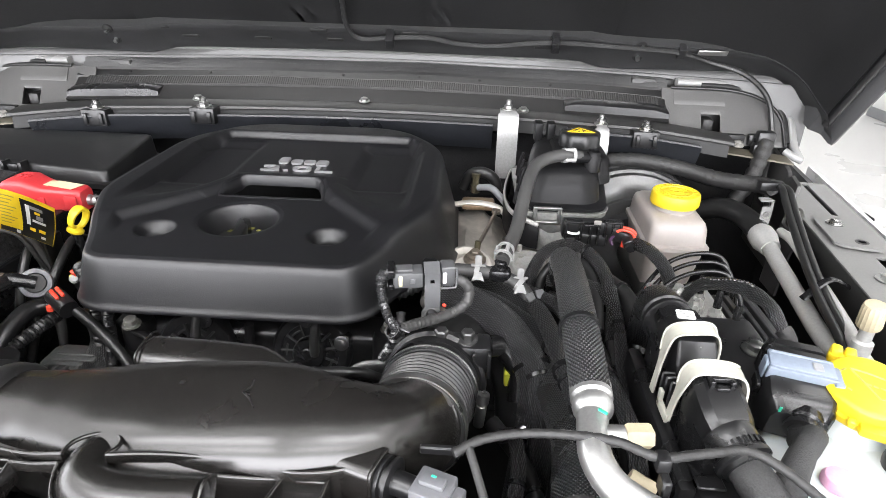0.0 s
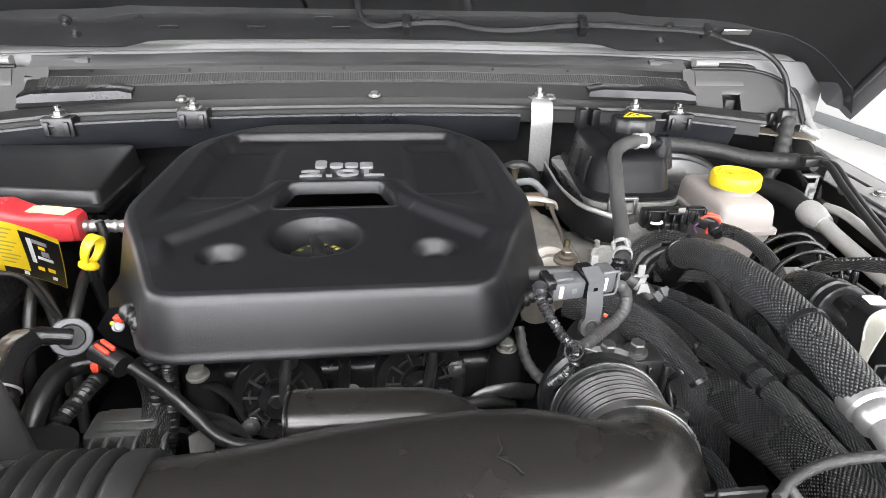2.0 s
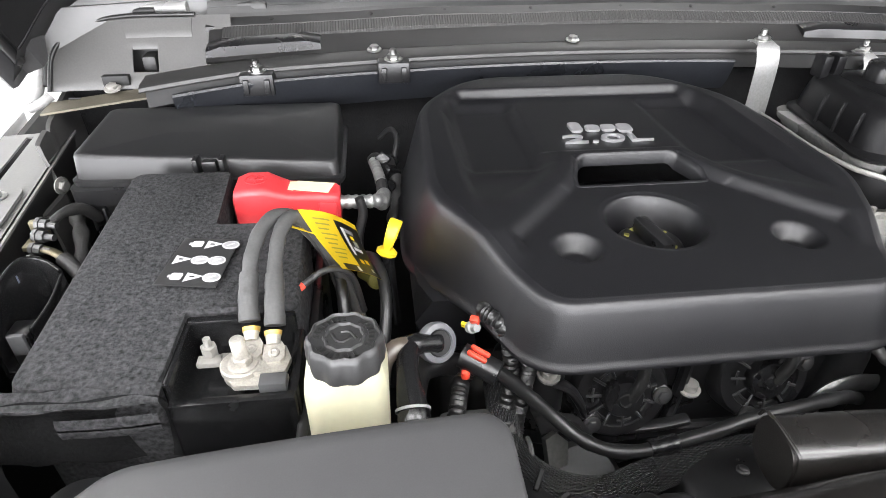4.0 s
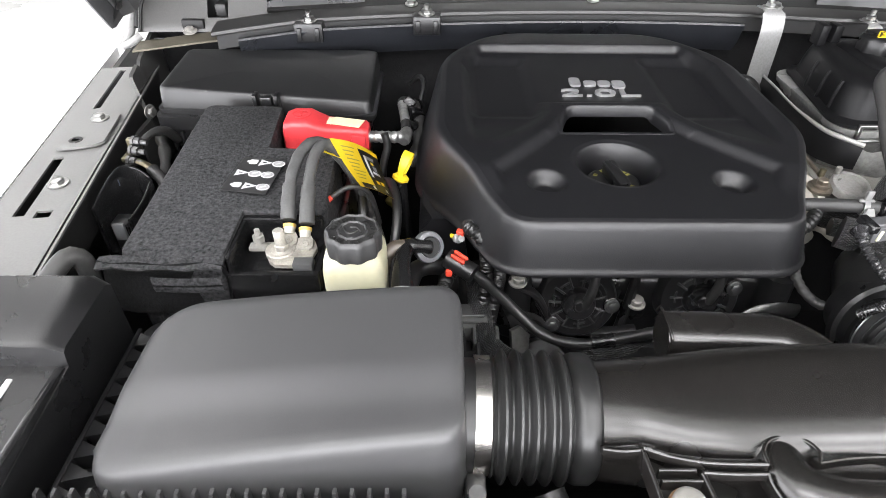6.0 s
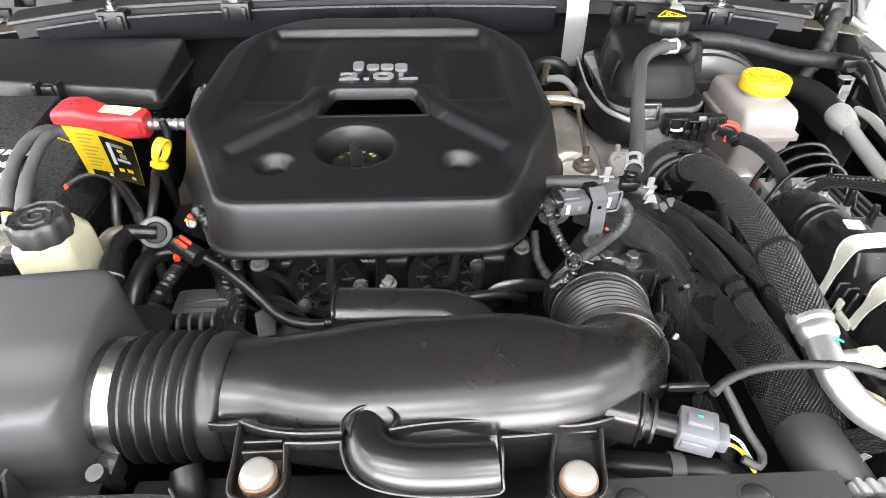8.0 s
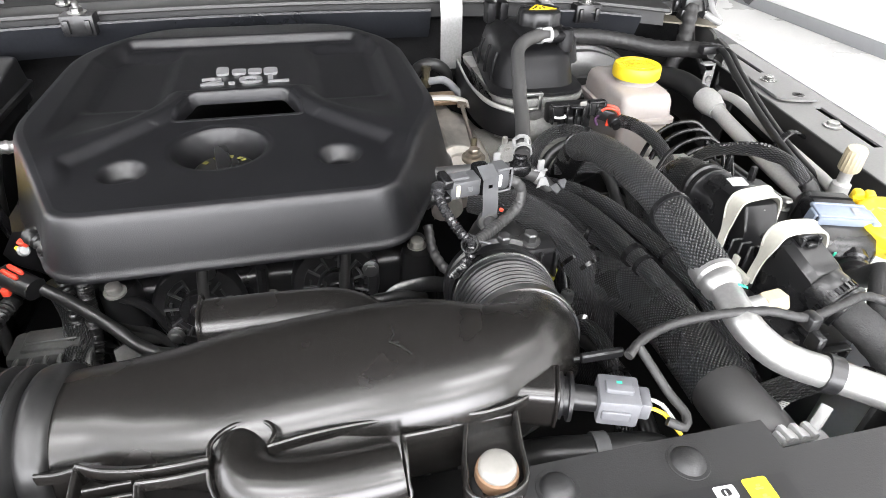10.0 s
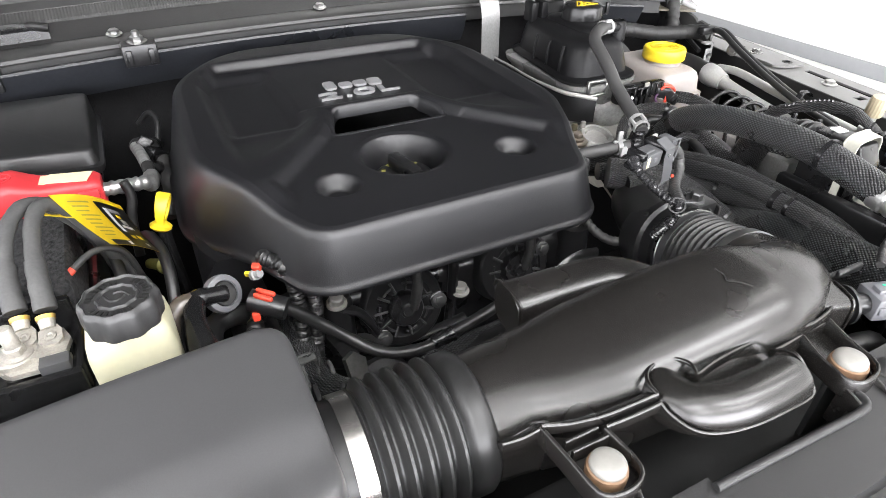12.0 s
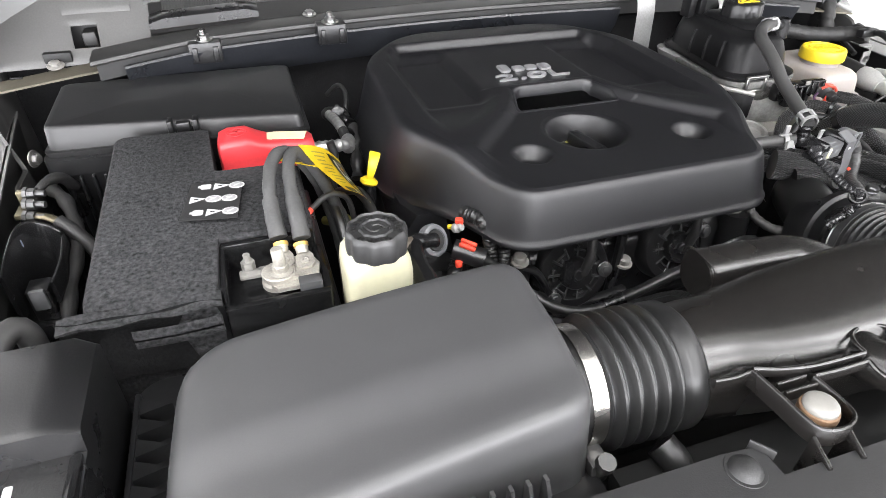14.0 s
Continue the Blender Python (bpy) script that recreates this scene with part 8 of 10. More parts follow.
part("cable_sleeve", tube(BM(), SLEEVE, lambda s_, k: 0.0046 + 0.0018 * math.sin(k * math.pi) + 0.0004 * math.sin(s_ * 220), 18), "braidfine", ab, "braided black cable sleeve")
part("sleeve_seam", tube(BM(), [V(p) + V((-0.001, -0.002, 0.0064)) for p in SLEEVE[1:3]] + [V(SLEEVE[2]).lerp(V(SLEEVE[3]), 0.5) + V((0, -0.002, 0.0080))], lambda s_, k: 0.0016 + 0.0006 * math.sin(s_ * 1500), 8, 0.0015), "cableshine", ab, "loosened glossy sleeve edge")
part("sleeve_end", tube(BM(), [V(SLEEVE[-2]).lerp(V(SLEEVE[-1]), 0.45), V(SLEEVE[-1]), (0.4150, 0.4700, 1.0740)], 0.0066, 16), "tape", ab, "taped sleeve end")

# row of large connectors under ivory brackets
cn = thing("connector_row", (0.33, 0.45, 1.0), "row of large black electrical connectors in ivory brackets", "connector")
part("elbow", tube(BM(), [(0.336, 0.572, 1.000), (0.336, 0.562, 1.040), (0.334, 0.550, 1.066), (0.331, 0.530, 1.080), (0.329, 0.506, 1.085)], 0.0172, 24, 0.003), "braidfine", cn, "braided black elbow", sharp=60)
for k in range(5):
    part("elbow_ring", clamp_ring(BM(), (0.3345 - 0.0008 * k, 0.5440 - 0.0080 * k, 1.0720 + 0.0028 * k - 0.0003 * k * k), (0.03, -1, 0.45 - 0.09 * k), 0.0176, 0.0016, 0.0009, 28), "plastic", cn)
bm = lathe(BM(), (0.3285, 0.512, 1.0845), (0, -1, 0.02), [(0, 0.0180), (0.003, 0.0198), (0.007, 0.0200), (0.0085, 0.0184), (0.011, 0.0186), (0.013, 0.0205), (0.017, 0.0207), (0.019, 0.0192), (0.030, 0.0192), (0.042, 0.0175), (0.050, 0.014), (0.050, 0)], 36)
loft(bm, [[V((0.3285 + x * w, y, z)) for x, z in ((-0.0165, 1.050), (-0.0165, zt - 0.006), (-0.0140, zt - 0.001), (-0.0110, zt), (0.0110, zt), (0.0145, zt - 0.001), (0.0168, zt - 0.006), (0.0168, 1.050))] for y, zt, w in ((0.490, 1.1000, 0.94), (0.486, 1.1040, 1.0), (0.470, 1.1055, 1.02), (0.452, 1.1055, 1.02))])
part("rear_connector", bm, "plastic", cn, "black connector with a rounded neck")
part("data_label", slab(BM(), [(p.x, p.y) for p in rrect(0, 0, 0, 0.0068, 0.0056, 0.0012, 2)], 0, 0.0006, pose(0.3310, 0.4740, 1.1058, 3, 0, -6)), "inkwhite", cn, "small white label")
for i, (u, v, w) in enumerate(((-0.003, 0.003, 0.0022), (0.0015, 0.003, 0.0015), (-0.0015, 0.0008, 0.0030), (0.0035, 0.0, 0.0012), (-0.0035, -0.0018, 0.0014), (0.0008, -0.0028, 0.0024))):
    part("label_bar", box(BM(), (u - w / 2, v - 0.0006, 0.0006), (u + w / 2, v + 0.0006, 0.0008), 0, 1, pose(0.3310, 0.4740, 1.1058, 3, 0, -6)), "inkgrey", cn)
bm = BM()
loft(bm, [[V((x, 0.456, 1.052)), V((x, 0.456, 1.1035 - e)), V((x, 0.4445, 1.1040 - e)), V((x, 0.4425, 1.1030 - e)), V((x, 0.4368, 1.0905 - e)), V((x, 0.4350, 1.0880 - e)), V((x, 0.4330, 1.052))] for x, e in ((0.3168, 0.003), (0.3180, 0.0008), (0.3195, 0), (0.3430, 0), (0.3445, 0.0008), (0.3456, 0.003))])
part("middle_connector", bm, "plastic", cn, "black connector body with a sloped face")
part("moulding_dot", lathe(BM(), (0.3330, 0.4410, 1.0995), (0, -0.9, 0.42), [(0, 0.0007), (0.0006, 0.0006), (0.0006, 0)], 8), "pinwhite", cn)
part("side_wing", box(BM(), (0.3456, 0.415, 1.055), (0.352, 0.446, 1.082), 0.003), "plastic", cn)
for o in (0.0, 0.009, 0.018):
    part("side_rib", box(BM(), (0.308, 0.416 + o, 1.056), (0.318, 0.4185 + o, 1.086 - o * 0.3), 0.001, 1), "plastic", cn)
bm = BM()
loft(bm, [[V((0.3295 + dx + x * w, y, z)) for x, z in ((-0.0175, 1.052), (-0.0178, zt - 0.012), (-0.0160, zt - 0.004), (-0.0105, zt), (0.0105, zt), (0.0150, zt - 0.004), (0.0178, zt - 0.012), (0.0175, 1.052))] for y, zt, w, dx in ((0.4070, 1.1020, 0.90, 0), (0.4030, 1.1048, 0.97, 0), (0.3960, 1.1040, 1.0, 0), (0.3800, 1.0990, 1.0, 0.0008), (0.3740, 1.0965, 0.97, 0.0015), (0.3690, 1.0930, 0.86, 0.002), (0.3650, 1.0890, 0.80, 0.002))])
part("front_connector", bm, "plastic", cn, "black connector with a tapered hood", sharp=30)
bm = box(BM(), (0.3215, 0.3900, 1.1010), (0.3250, 0.4030, 1.1085), 0.001)
box(bm, (0.3345, 0.3900, 1.1010), (0.3380, 0.4030, 1.1085), 0.001)
box(bm, (0.3235, 0.3930, 1.1055), (0.3360, 0.3985, 1.1090), 0.001)
box(bm, (0.3255, 0.3880, 1.1020), (0.3340, 0.3935, 1.1050), 0.001)
part("latch", bm, "gloss", cn, "black snap latch")
# bands, their legs narrowing to a foot
for yc, path, foot in (
        (0.4500, [(0.3065, -0.006, 1.056), (0.3078, -0.005, 1.068), (0.3098, -0.003, 1.086), (0.3115, -0.001, 1.098), (0.3140, 0.0, 1.1045), (0.3190, 0.0, 1.1080), (0.3290, -0.0008, 1.1098), (0.3390, -0.0016, 1.1108), (0.3440, -0.0020, 1.1085), (0.3468, -0.003, 1.1020), (0.3475, -0.005, 1.0900), (0.3472, -0.007, 1.0780)], None),
        (0.4030, [(0.3062, 0.002, 1.064), (0.3070, 0.002, 1.074), (0.3088, 0.001, 1.090), (0.3105, 0.001, 1.100), (0.3135, 0.001, 1.1065), (0.3190, 0.0005, 1.1095), (0.3290, -0.0005, 1.1105), (0.3400, -0.0020, 1.1100), (0.3450, -0.0030, 1.1070), (0.3478, -0.005, 1.1000), (0.3484, -0.007, 1.0900)], (0.3050, 0.4040, 1.0600))):
    C = spline([(x, yc + d, z) for x, d, z in path], 0.0025)
    rings, lips = [], []
    for i, c in enumerate(C):
        k = i / (len(C) - 1)
        d = (C[min(i + 1, len(C) - 1)] - C[max(0, i - 1)]).normalized()
        out = V((0, 1, 0.10)) - d * d.dot(V((0, 1, 0.10)))
        out.normalize()
        nn = d.cross(out)
        hw = 0.0034 + 0.0036 * sstep(0.20, 0.42, k) * sstep(1.0, 0.70, k)
        rings.append([c + out * hw + nn * 0.0008, c + out * (hw + 0.0004), c + out * hw - nn * 0.0008, c - out * hw - nn * 0.0008, c - out * (hw + 0.0004), c - out * hw + nn * 0.0008])
        if 0.30 < k < 0.80:
            lips.append(c + out * (hw - 0.0012) + (nn if nn.z > 0 else -nn) * 0.0011)
    bm = BM()
    loft(bm, rings)
    br_ = part("ivory_bracket", bm, "ivory", cn, "arched ivory plastic bracket", sharp=60)
    part("bracket_lip", tube(BM(), lips, 0.0008, 8, 0.003), "ivory", br_)
    if foot:
        bm = box(BM(), (foot[0] - 0.0012, foot[1], foot[2]), (foot[0] + 0.0020, foot[1] + 0.0200, foot[2] + 0.0070), 0.001)
        box(bm, (foot[0] - 0.0012, foot[1] + 0.0150, foot[2] + 0.0010), (foot[0] + 0.0016, foot[1] + 0.0210, foot[2] + 0.0150), 0.001)
        part("bracket_foot", bm, "ivory", br_, "hooked ivory foot")
oa = V((0.30, -1, -0.28)).normalized()
o0 = V((0.3315, 0.3690, 1.0805))
part("outlet", lathe(BM(), o0, oa, [(-0.004, 0.0165), (0.004, 0.0172), (0.006, 0.0160), (0.012, 0.0160), (0.013, 0.0176), (0.016, 0.0176), (0.017, 0.0150), (0.020, 0.0145)], 36), "plastic", cn, "round cable outlet")
_, u_, w_ = frame_of(oa)
for k in range(26):
    t = 2 * math.pi * k / 26
    q = o0 + oa * 0.0085 + (u_ * math.cos(t) + w_ * math.sin(t)) * 0.0163
    part("outlet_tooth", box(BM(), (-0.0022, -0.0010, -0.0008), (0.0022, 0.0010, 0.0010), 0, 1, Matrix.Translation(q) @ Matrix((oa, w_ * math.cos(t) - u_ * math.sin(t), u_ * math.cos(t) + w_ * math.sin(t))).transposed().to_4x4()), "gloss", cn)
part("thick_cable", tube(BM(), [o0 + oa * 0.012, (0.3385, 0.3440, 1.0735), (0.3460, 0.3320, 1.0670), (0.3540, 0.3200, 1.0560), (0.3600, 0.3080, 1.0400), (0.364, 0.295, 1.0)], lambda s_, k: 0.0122 + 0.0004 * math.sin(s_ * 420), 18), "cloth", cn, "thick cloth-taped cable")
part("cable_fork", tube(BM(), [(0.3720, 0.3610, 1.0800), (0.3620, 0.3480, 1.0760), (0.3560, 0.3350, 1.0680), (0.3570, 0.3210, 1.0540), (0.3620, 0.3060, 1.0300)], lambda s_, k: 0.0080 + 0.0035 * k, 16), "cloth", cn, "taped fork of two cables")
bm = box(BM(), (0.300, 0.350, 0.93), (0.312, 0.500, 1.056), 0.004)
box(bm, (0.312, 0.345, 0.93), (0.352, 0.430, 1.054), 0.004)
part("mount_plate", bm, "plastic", cn)
for k, (x0_, x1_, y, z) in enumerate(((0.309, 0.345, 0.346, 1.048), (0.312, 0.340, 0.340, 1.036), (0.309, 0.326, 0.352, 1.060))):
    part("ledge", box(BM(), (x0_, y - 0.006, z), (x1_, y + 0.004, z + 0.0025), 0.0008, 1), "plastic", cn)
for k in range(4):
    part("ledge_rib", box(BM(), (0.311 + 0.0095 * k, 0.3385, 1.020), (0.313 + 0.0095 * k, 0.3440, 1.050), 0.0006, 1), "plastic", cn)
part("support", box(BM(), (0.312, 0.430, 0.93), (0.375, 0.50, 1.050), 0.006), "dark", cn)

gc = thing("control_unit_plug", (0.41, 0.45, 1.04), "large black plug with a blue-grey locking lever", "plug")
mg = pose(0.4055, 0.4400, 1.0720, 9, 3, -13)
bm = BM()
loft(bm, [[mg @ V((x * hx, y, z)) for x, z in ((-1, -0.022), (-1, zt - 0.006), (-0.88, zt - 0.001), (-0.75, zt), (0.75, zt), (0.88, zt - 0.001), (1, zt - 0.006), (1, -0.022))] for y, hx, zt in ((0.036, 0.0150, 0.0050), (0.0345, 0.0160, 0.0120), (0.0290, 0.0195, 0.0165), (0.0220, 0.0225, 0.0170), (0.0215, 0.0205, 0.0150), (0.0195, 0.0205, 0.0150), (0.0190, 0.0222, 0.0168), (-0.0060, 0.0225, 0.0168), (-0.0070, 0.0235, 0.0130), (-0.0200, 0.0240, 0.0110), (-0.0280, 0.0215, 0.0070), (-0.0320, 0.0185, 0.0010))])
part("housing", bm, "plastic", gc, sharp=30)
bm = box(BM(), (-0.0225, -0.0060, 0.0160), (0.0215, 0.0115, 0.0200), 0.0015, 2, mg)
box(bm, (-0.0235, -0.0085, 0.0085), (0.0225, -0.0055, 0.0190), 0.001, 2, mg)
box(bm, (0.0190, -0.0120, 0.0020), (0.0260, 0.0080, 0.0185), 0.002, 2, mg)
box(bm, (-0.0250, -0.0050, 0.0040), (-0.0225, 0.0060, 0.0190), 0.001, 1, mg)
lev = part("lever", bm, "bluegrey", gc, "blue-grey locking lever")
bm = box(BM(), (0.0060, -0.0030, 0.0198), (0.0130, 0.0050, 0.0212), 0.0008, 1, mg)
part("lever_window", bm, "lightgrey", lev, "paler raised square")
part("lever_ridge", box(BM(), (-0.0210, 0.0075, 0.0195), (0.0200, 0.0100, 0.0208), 0.0006, 1, mg), "bluegrey", lev)
bm = lathe(BM(), mg @ V((0.004, -0.026, -0.004)), mg.to_3x3() @ V((-0.25, -1, -0.10)), [(0, 0.0125), (0.006, 0.0125), (0.0075, 0.0105), (0.010, 0.0105), (0.011, 0.0118), (0.014, 0.0118), (0.015, 0.0085), (0.018, 0.0085)], 24)
part("outlet", bm, "plastic", gc, "round black outlet")
part("paint_mark", box(BM(), (-0.0155, -0.0318, 0.0005), (-0.0135, -0.0308, 0.0055), 0.0003, 1, mg), "greenink", gc, "small green paint mark")
q = mg @ V((0.001, -0.038, -0.005))
part("lead", tube(BM(), [q, q + V((-0.006, -0.010, -0.001)), (0.3860, 0.3760, 1.0690 + 0.012), (0.3740, 0.3630, 1.0800), (0.3640, 0.3500, 1.0765)], lambda s_, k: 0.0078 + 0.0003 * math.sin(s_ * 500), 16), "cloth", gc, "cloth-taped lead")
part("side_tab", box(BM(), (-0.0275, -0.0120, -0.0060), (-0.0235, 0.0020, 0.0040), 0.001, 1, mg), "gloss", gc)
solo("plate_bolt", bolt(BM(), (0.396, 0.484, 1.070), (0, 0, 1), 0.007, 0.006), "steel", "zinc bolt on the modulator bracket", "bolt")
solo("modulator_bracket", box(BM(), (0.352, 0.44, 1.058), (0.412, 0.535, 1.069), 0.004, 2), "plastic", "black bracket plate beside the connectors", "bracket")

# washer tank
wt = thing("washer_tank", (0.43, 0.37, 0.8), "white translucent washer fluid tank with a yellow cap", "washer tank")
rings = []
for z, xl, xr, ya, yb, rad in ((0.85, 0.375, 0.53, 0.27, 0.44, 0.02), (1.0, 0.368, 0.535, 0.265, 0.445, 0.03), (1.030, 0.372, 0.53, 0.27, 0.44, 0.03), (1.042, 0.382, 0.52, 0.282, 0.43, 0.03), (1.046, 0.395, 0.505, 0.30, 0.415, 0.03)):
    rings.append(rrect((xl + xr) / 2, (ya + yb) / 2, z, (xr - xl) / 2, (yb - ya) / 2, rad, 6))
bm = BM()
loft(bm, rings)
part("tank", bm, "tankwhite", wt, "bluish white translucent tank")
part("pink_cap", lathe(BM(), (0.4110, 0.3720, 1.0462), (0, 0, 1), [(0, 0.0120), (0.003, 0.0120), (0.006, 0.0100), (0.007, 0.006), (0.007, 0)], 24), mat("pink_plastic", (0.72, 0.40, 0.56), 0.5, bump=0.0), wt, "faded pink round plug")
part("neck", lathe(BM(), (0.448, 0.428, 1.03), (0.0, 0.05, 1), [(0, 0.026), (0.030, 0.024), (0.045, 0.022)], 28), "tankwhite", wt)
part("side_clip", lathe(BM(), (0.4030, 0.3985, 1.0450), (0, 0, 1), [(0, 0.0030), (0.006, 0.0030), (0.006, 0)], 12), "gloss", wt, "small dark stud")
mw = Matrix.Translation((0.4490, 0.4275, 1.0730)) @ pose(0, 0, 0, 10, 2, -24)
bm = BM()
loft(bm, [[mw @ V((r * math.cos(t) * (1 + 0.04 * math.cos(2 * t)), r * math.sin(t), z)) for t in [2 * math.pi * k / 48 for k in range(48)]] for z, r in ((-0.004, 0.0305), (0.000, 0.0325), (0.003, 0.0325), (0.0035, 0.0300), (0.011, 0.0295), (0.0135, 0.0280), (0.0145, 0.0255), (0.0145, 0.004))])
for x in (-0.021, -0.012):
    box(bm, (x - 0.004, 0.0250, 0.002), (x + 0.004, 0.0345, 0.0150), 0.0025, 2, mw)
box(bm, (-0.026, 0.0240, 0.001), (-0.006, 0.0300, 0.0110), 0.002, 2, mw)
box(bm, (-0.006, -0.0370, -0.002), (0.022, -0.0270, 0.0060), 0.003, 2, mw)
wcap = part("cap", bm, "yellow", wt, "round yellow flip cap")
part("cap_tab", box(BM(), (-0.0130, -0.0345, 0.0010), (-0.0080, -0.0295, 0.0070), 0.001, 1, mw), "yellow", wcap)
bm = BM()
W = [(-0.0135, 0.0100), (0.0120, 0.0070), (0.0160, -0.0095), (0.0040, -0.0130)]
for i in range(4):
    (xa, ya), (xb_, yb_) = W[i], W[(i + 1) % 4]
    tube(bm, [mw @ V((xa + (xb_ - xa) * f, ya + (yb_ - ya) * f + 0.0012 * math.sin(f * math.pi) * (i % 2 == 0), 0.0147)) for f in (0, 0.33, 0.67, 1)], 0.0008, 6, 0.003)
for f in (0.15, 0.38, 0.62, 0.85):
    box(bm, (-0.0015, -0.0006, 0.0143), (0.0015, 0.0006, 0.0153), 0, 1, mw @ pose(-0.005 + 0.018 * f, -0.0015 - 0.001 * f, 0, 0, 0, -8))
for k in range(7):
    t = math.radians(140 + 16 * k)
    box(bm, (-0.0014, -0.0006, 0.0143), (0.0014, 0.0006, 0.0153), 0, 1, mw @ pose(-0.006 + 0.015 * math.cos(t), -0.001 + 0.013 * math.sin(t), 0, 0, 0, math.degrees(t) + 90))
part("cap_symbol", bm, "olive", wcap, "raised windscreen symbol")
solo("hose_stub", lathe(BM(), (0.4630, 0.3880, 1.0440), (0.1, -0.1, 1), [(0, 0.0150), (0.004, 0.0160), (0.016, 0.0160), (0.020, 0.0140), (0.020, 0)], 28), "rubber", "black rubber cap on the washer tank", "cap")

# air conditioning lines along the fender
ac = thing("air_conditioning_lines", (0.54, 0.68, 0.95), "aluminium air conditioning lines along the fender", "pipe")
part("thick_pipe", tube(BM(), [(0.545, 0.800, 1.028), (0.545, 0.780, 1.026), (0.543, 0.755, 1.022), (0.540, 0.715, 1.017), (0.534, 0.66, 1.012), (0.528, 0.60, 1.008), (0.535, 0.54, 1.0), (0.545, 0.48, 0.98)], 0.0095, 16), "alupale", ac, "bare aluminium pipe")
part("joint", lathe(BM(), (0.545, 0.808, 1.030), (0.02, -1, -0.15), [(-0.012, 0.012), (0, 0.0165), (0.014, 0.0165), (0.020, 0.0145), (0.032, 0.012)], 24), "alupale", ac, "flared aluminium joint")
part("rubber_end", tube(BM(), [(0.545, 0.813, 1.030), (0.544, 0.842, 1.034), (0.535, 0.870, 1.036), (0.52, 0.90, 1.03), (0.50, 0.94, 1.0)], 0.015, 16), "rubber", ac, "black rubber hose end")
part("thin_pipe", tube(BM(), [(0.570, 0.810, 1.035), (0.566, 0.77, 1.040), (0.556, 0.70, 1.036), (0.545, 0.63, 1.033), (0.532, 0.575, 1.034), (0.524, 0.55, 1.034), (0.530, 0.50, 1.02)], 0.006, 14), "alupale", ac, "slim aluminium pipe")
part("port", lathe(BM(), (0.520, 0.541, 1.043), (0, 0, 1), [(-0.01, 0.009), (0.004, 0.009), (0.006, 0.006), (0.022, 0.006)], 16), "alupale", ac)
part("port_cap", lathe(BM(), (0.5185, 0.5400, 1.0640), (-0.1, -0.1, 1), [(0, 0.0095), (0.002, 0.0100), (0.020, 0.0095), (0.0235, 0.0085), (0.0240, 0)], 54, 0.03, 18), "tan", ac, "tan plastic service cap")
part("cable_tie", tube(BM(), [(0.518, 0.640, 1.032), (0.545, 0.648, 1.052), (0.575, 0.650, 1.040)], 0.0045, 8, 0.004, 0.5), "gloss", ac, "black cable tie")
for o in (0.0, 0.008):
    hose("fender_cable", [(0.570, 0.845, 1.085), (0.560 + o, 0.815, 1.090), (0.552 + o, 0.77, 1.075), (0.540 + o, 0.70, 1.055), (0.528 + o, 0.63, 1.04), (0.520 + o, 0.57, 1.03), (0.52 + o, 0.50, 1.0)], 0.0045, "rubber", "black cable along the fender", "cable", 10, "fender cables")
jn = thing("hose_junction", (0.558, 0.84, 1.07), "black junction clip with a pale metal bracket", "clip")
part("clip", box(BM(), (0.540, 0.832, 1.082), (0.572, 0.846, 1.094), 0.003, 2), "plastic", jn)
bm = BM()
box(bm, (0.545, 0.822, 1.040), (0.559, 0.825, 1.064), 0.001, 1)
box(bm, (0.547, 0.816, 1.030), (0.551, 0.825, 1.046), 0.001, 1)
box(bm, (0.555, 0.822, 1.060), (0.5585, 0.825, 1.074), 0.001, 1)
box(bm, (0.541, 0.822, 1.0705), (0.5585, 0.834, 1.0735), 0.001, 1)
part("plate", bm, "palegrey", jn, "pale bent metal plate")
part("eyelet", lathe(BM(), (0.552, 0.8215, 1.053), (0, -1, 0), [(0, 0.005), (0.002, 0.005), (0.002, 0.003), (0.0005, 0.003)], 14), "steel", jn)
hose("wall_harness", [(0.33, 0.95, 1.075), (0.40, 0.935, 1.085), (0.46, 0.925, 1.08), (0.51, 0.895, 1.075), (0.55, 0.865, 1.08), (0.56, 0.84, 1.085)], lambda s, k: 0.011 + 0.0006 * math.sin(s * 500), "tape", "taped harness along the firewall", "harness", 14)
hose("cowl_harness", [(0.592, 0.955, 1.115), (0.585, 0.945, 1.10), (0.575, 0.93, 1.08), (0.56, 0.915, 1.06), (0.54, 0.905, 1.03)], lambda s, k: 0.011 + 0.001 * math.sin(s * 400), "tape", "black taped harness at the cowl corner", "harness", 12)
solo("cowl_plug", box(BM(), (0.578, 0.952, 1.105), (0.604, 0.968, 1.130), 0.004, 2, None), "plastic", "black plug at the cowl corner", "plug")

# ---- hoses in the middle ----
acp = thing("refrigerant_line", (0.25, 0.45, 1.0), "braided black hose joined to a bare aluminium pipe", "pipe")
HP = [(0.262, 0.640, 1.020), (0.260, 0.626, 1.052), (0.256, 0.602, 1.080), (0.252, 0.572, 1.097), (0.249, 0.535, 1.108), (0.246, 0.490, 1.115), (0.244, 0.450, 1.117), (0.2435, 0.415, 1.113), (0.2435, 0.376, 1.105)]
part("bare_start", tube(BM(), [(0.262, 0.643, 1.015), (0.261, 0.632, 1.042), (0.259, 0.614, 1.068), (0.256, 0.600, 1.082)], 0.0138, 22), "gloss", acp, "glossy black hose start", sharp=60)
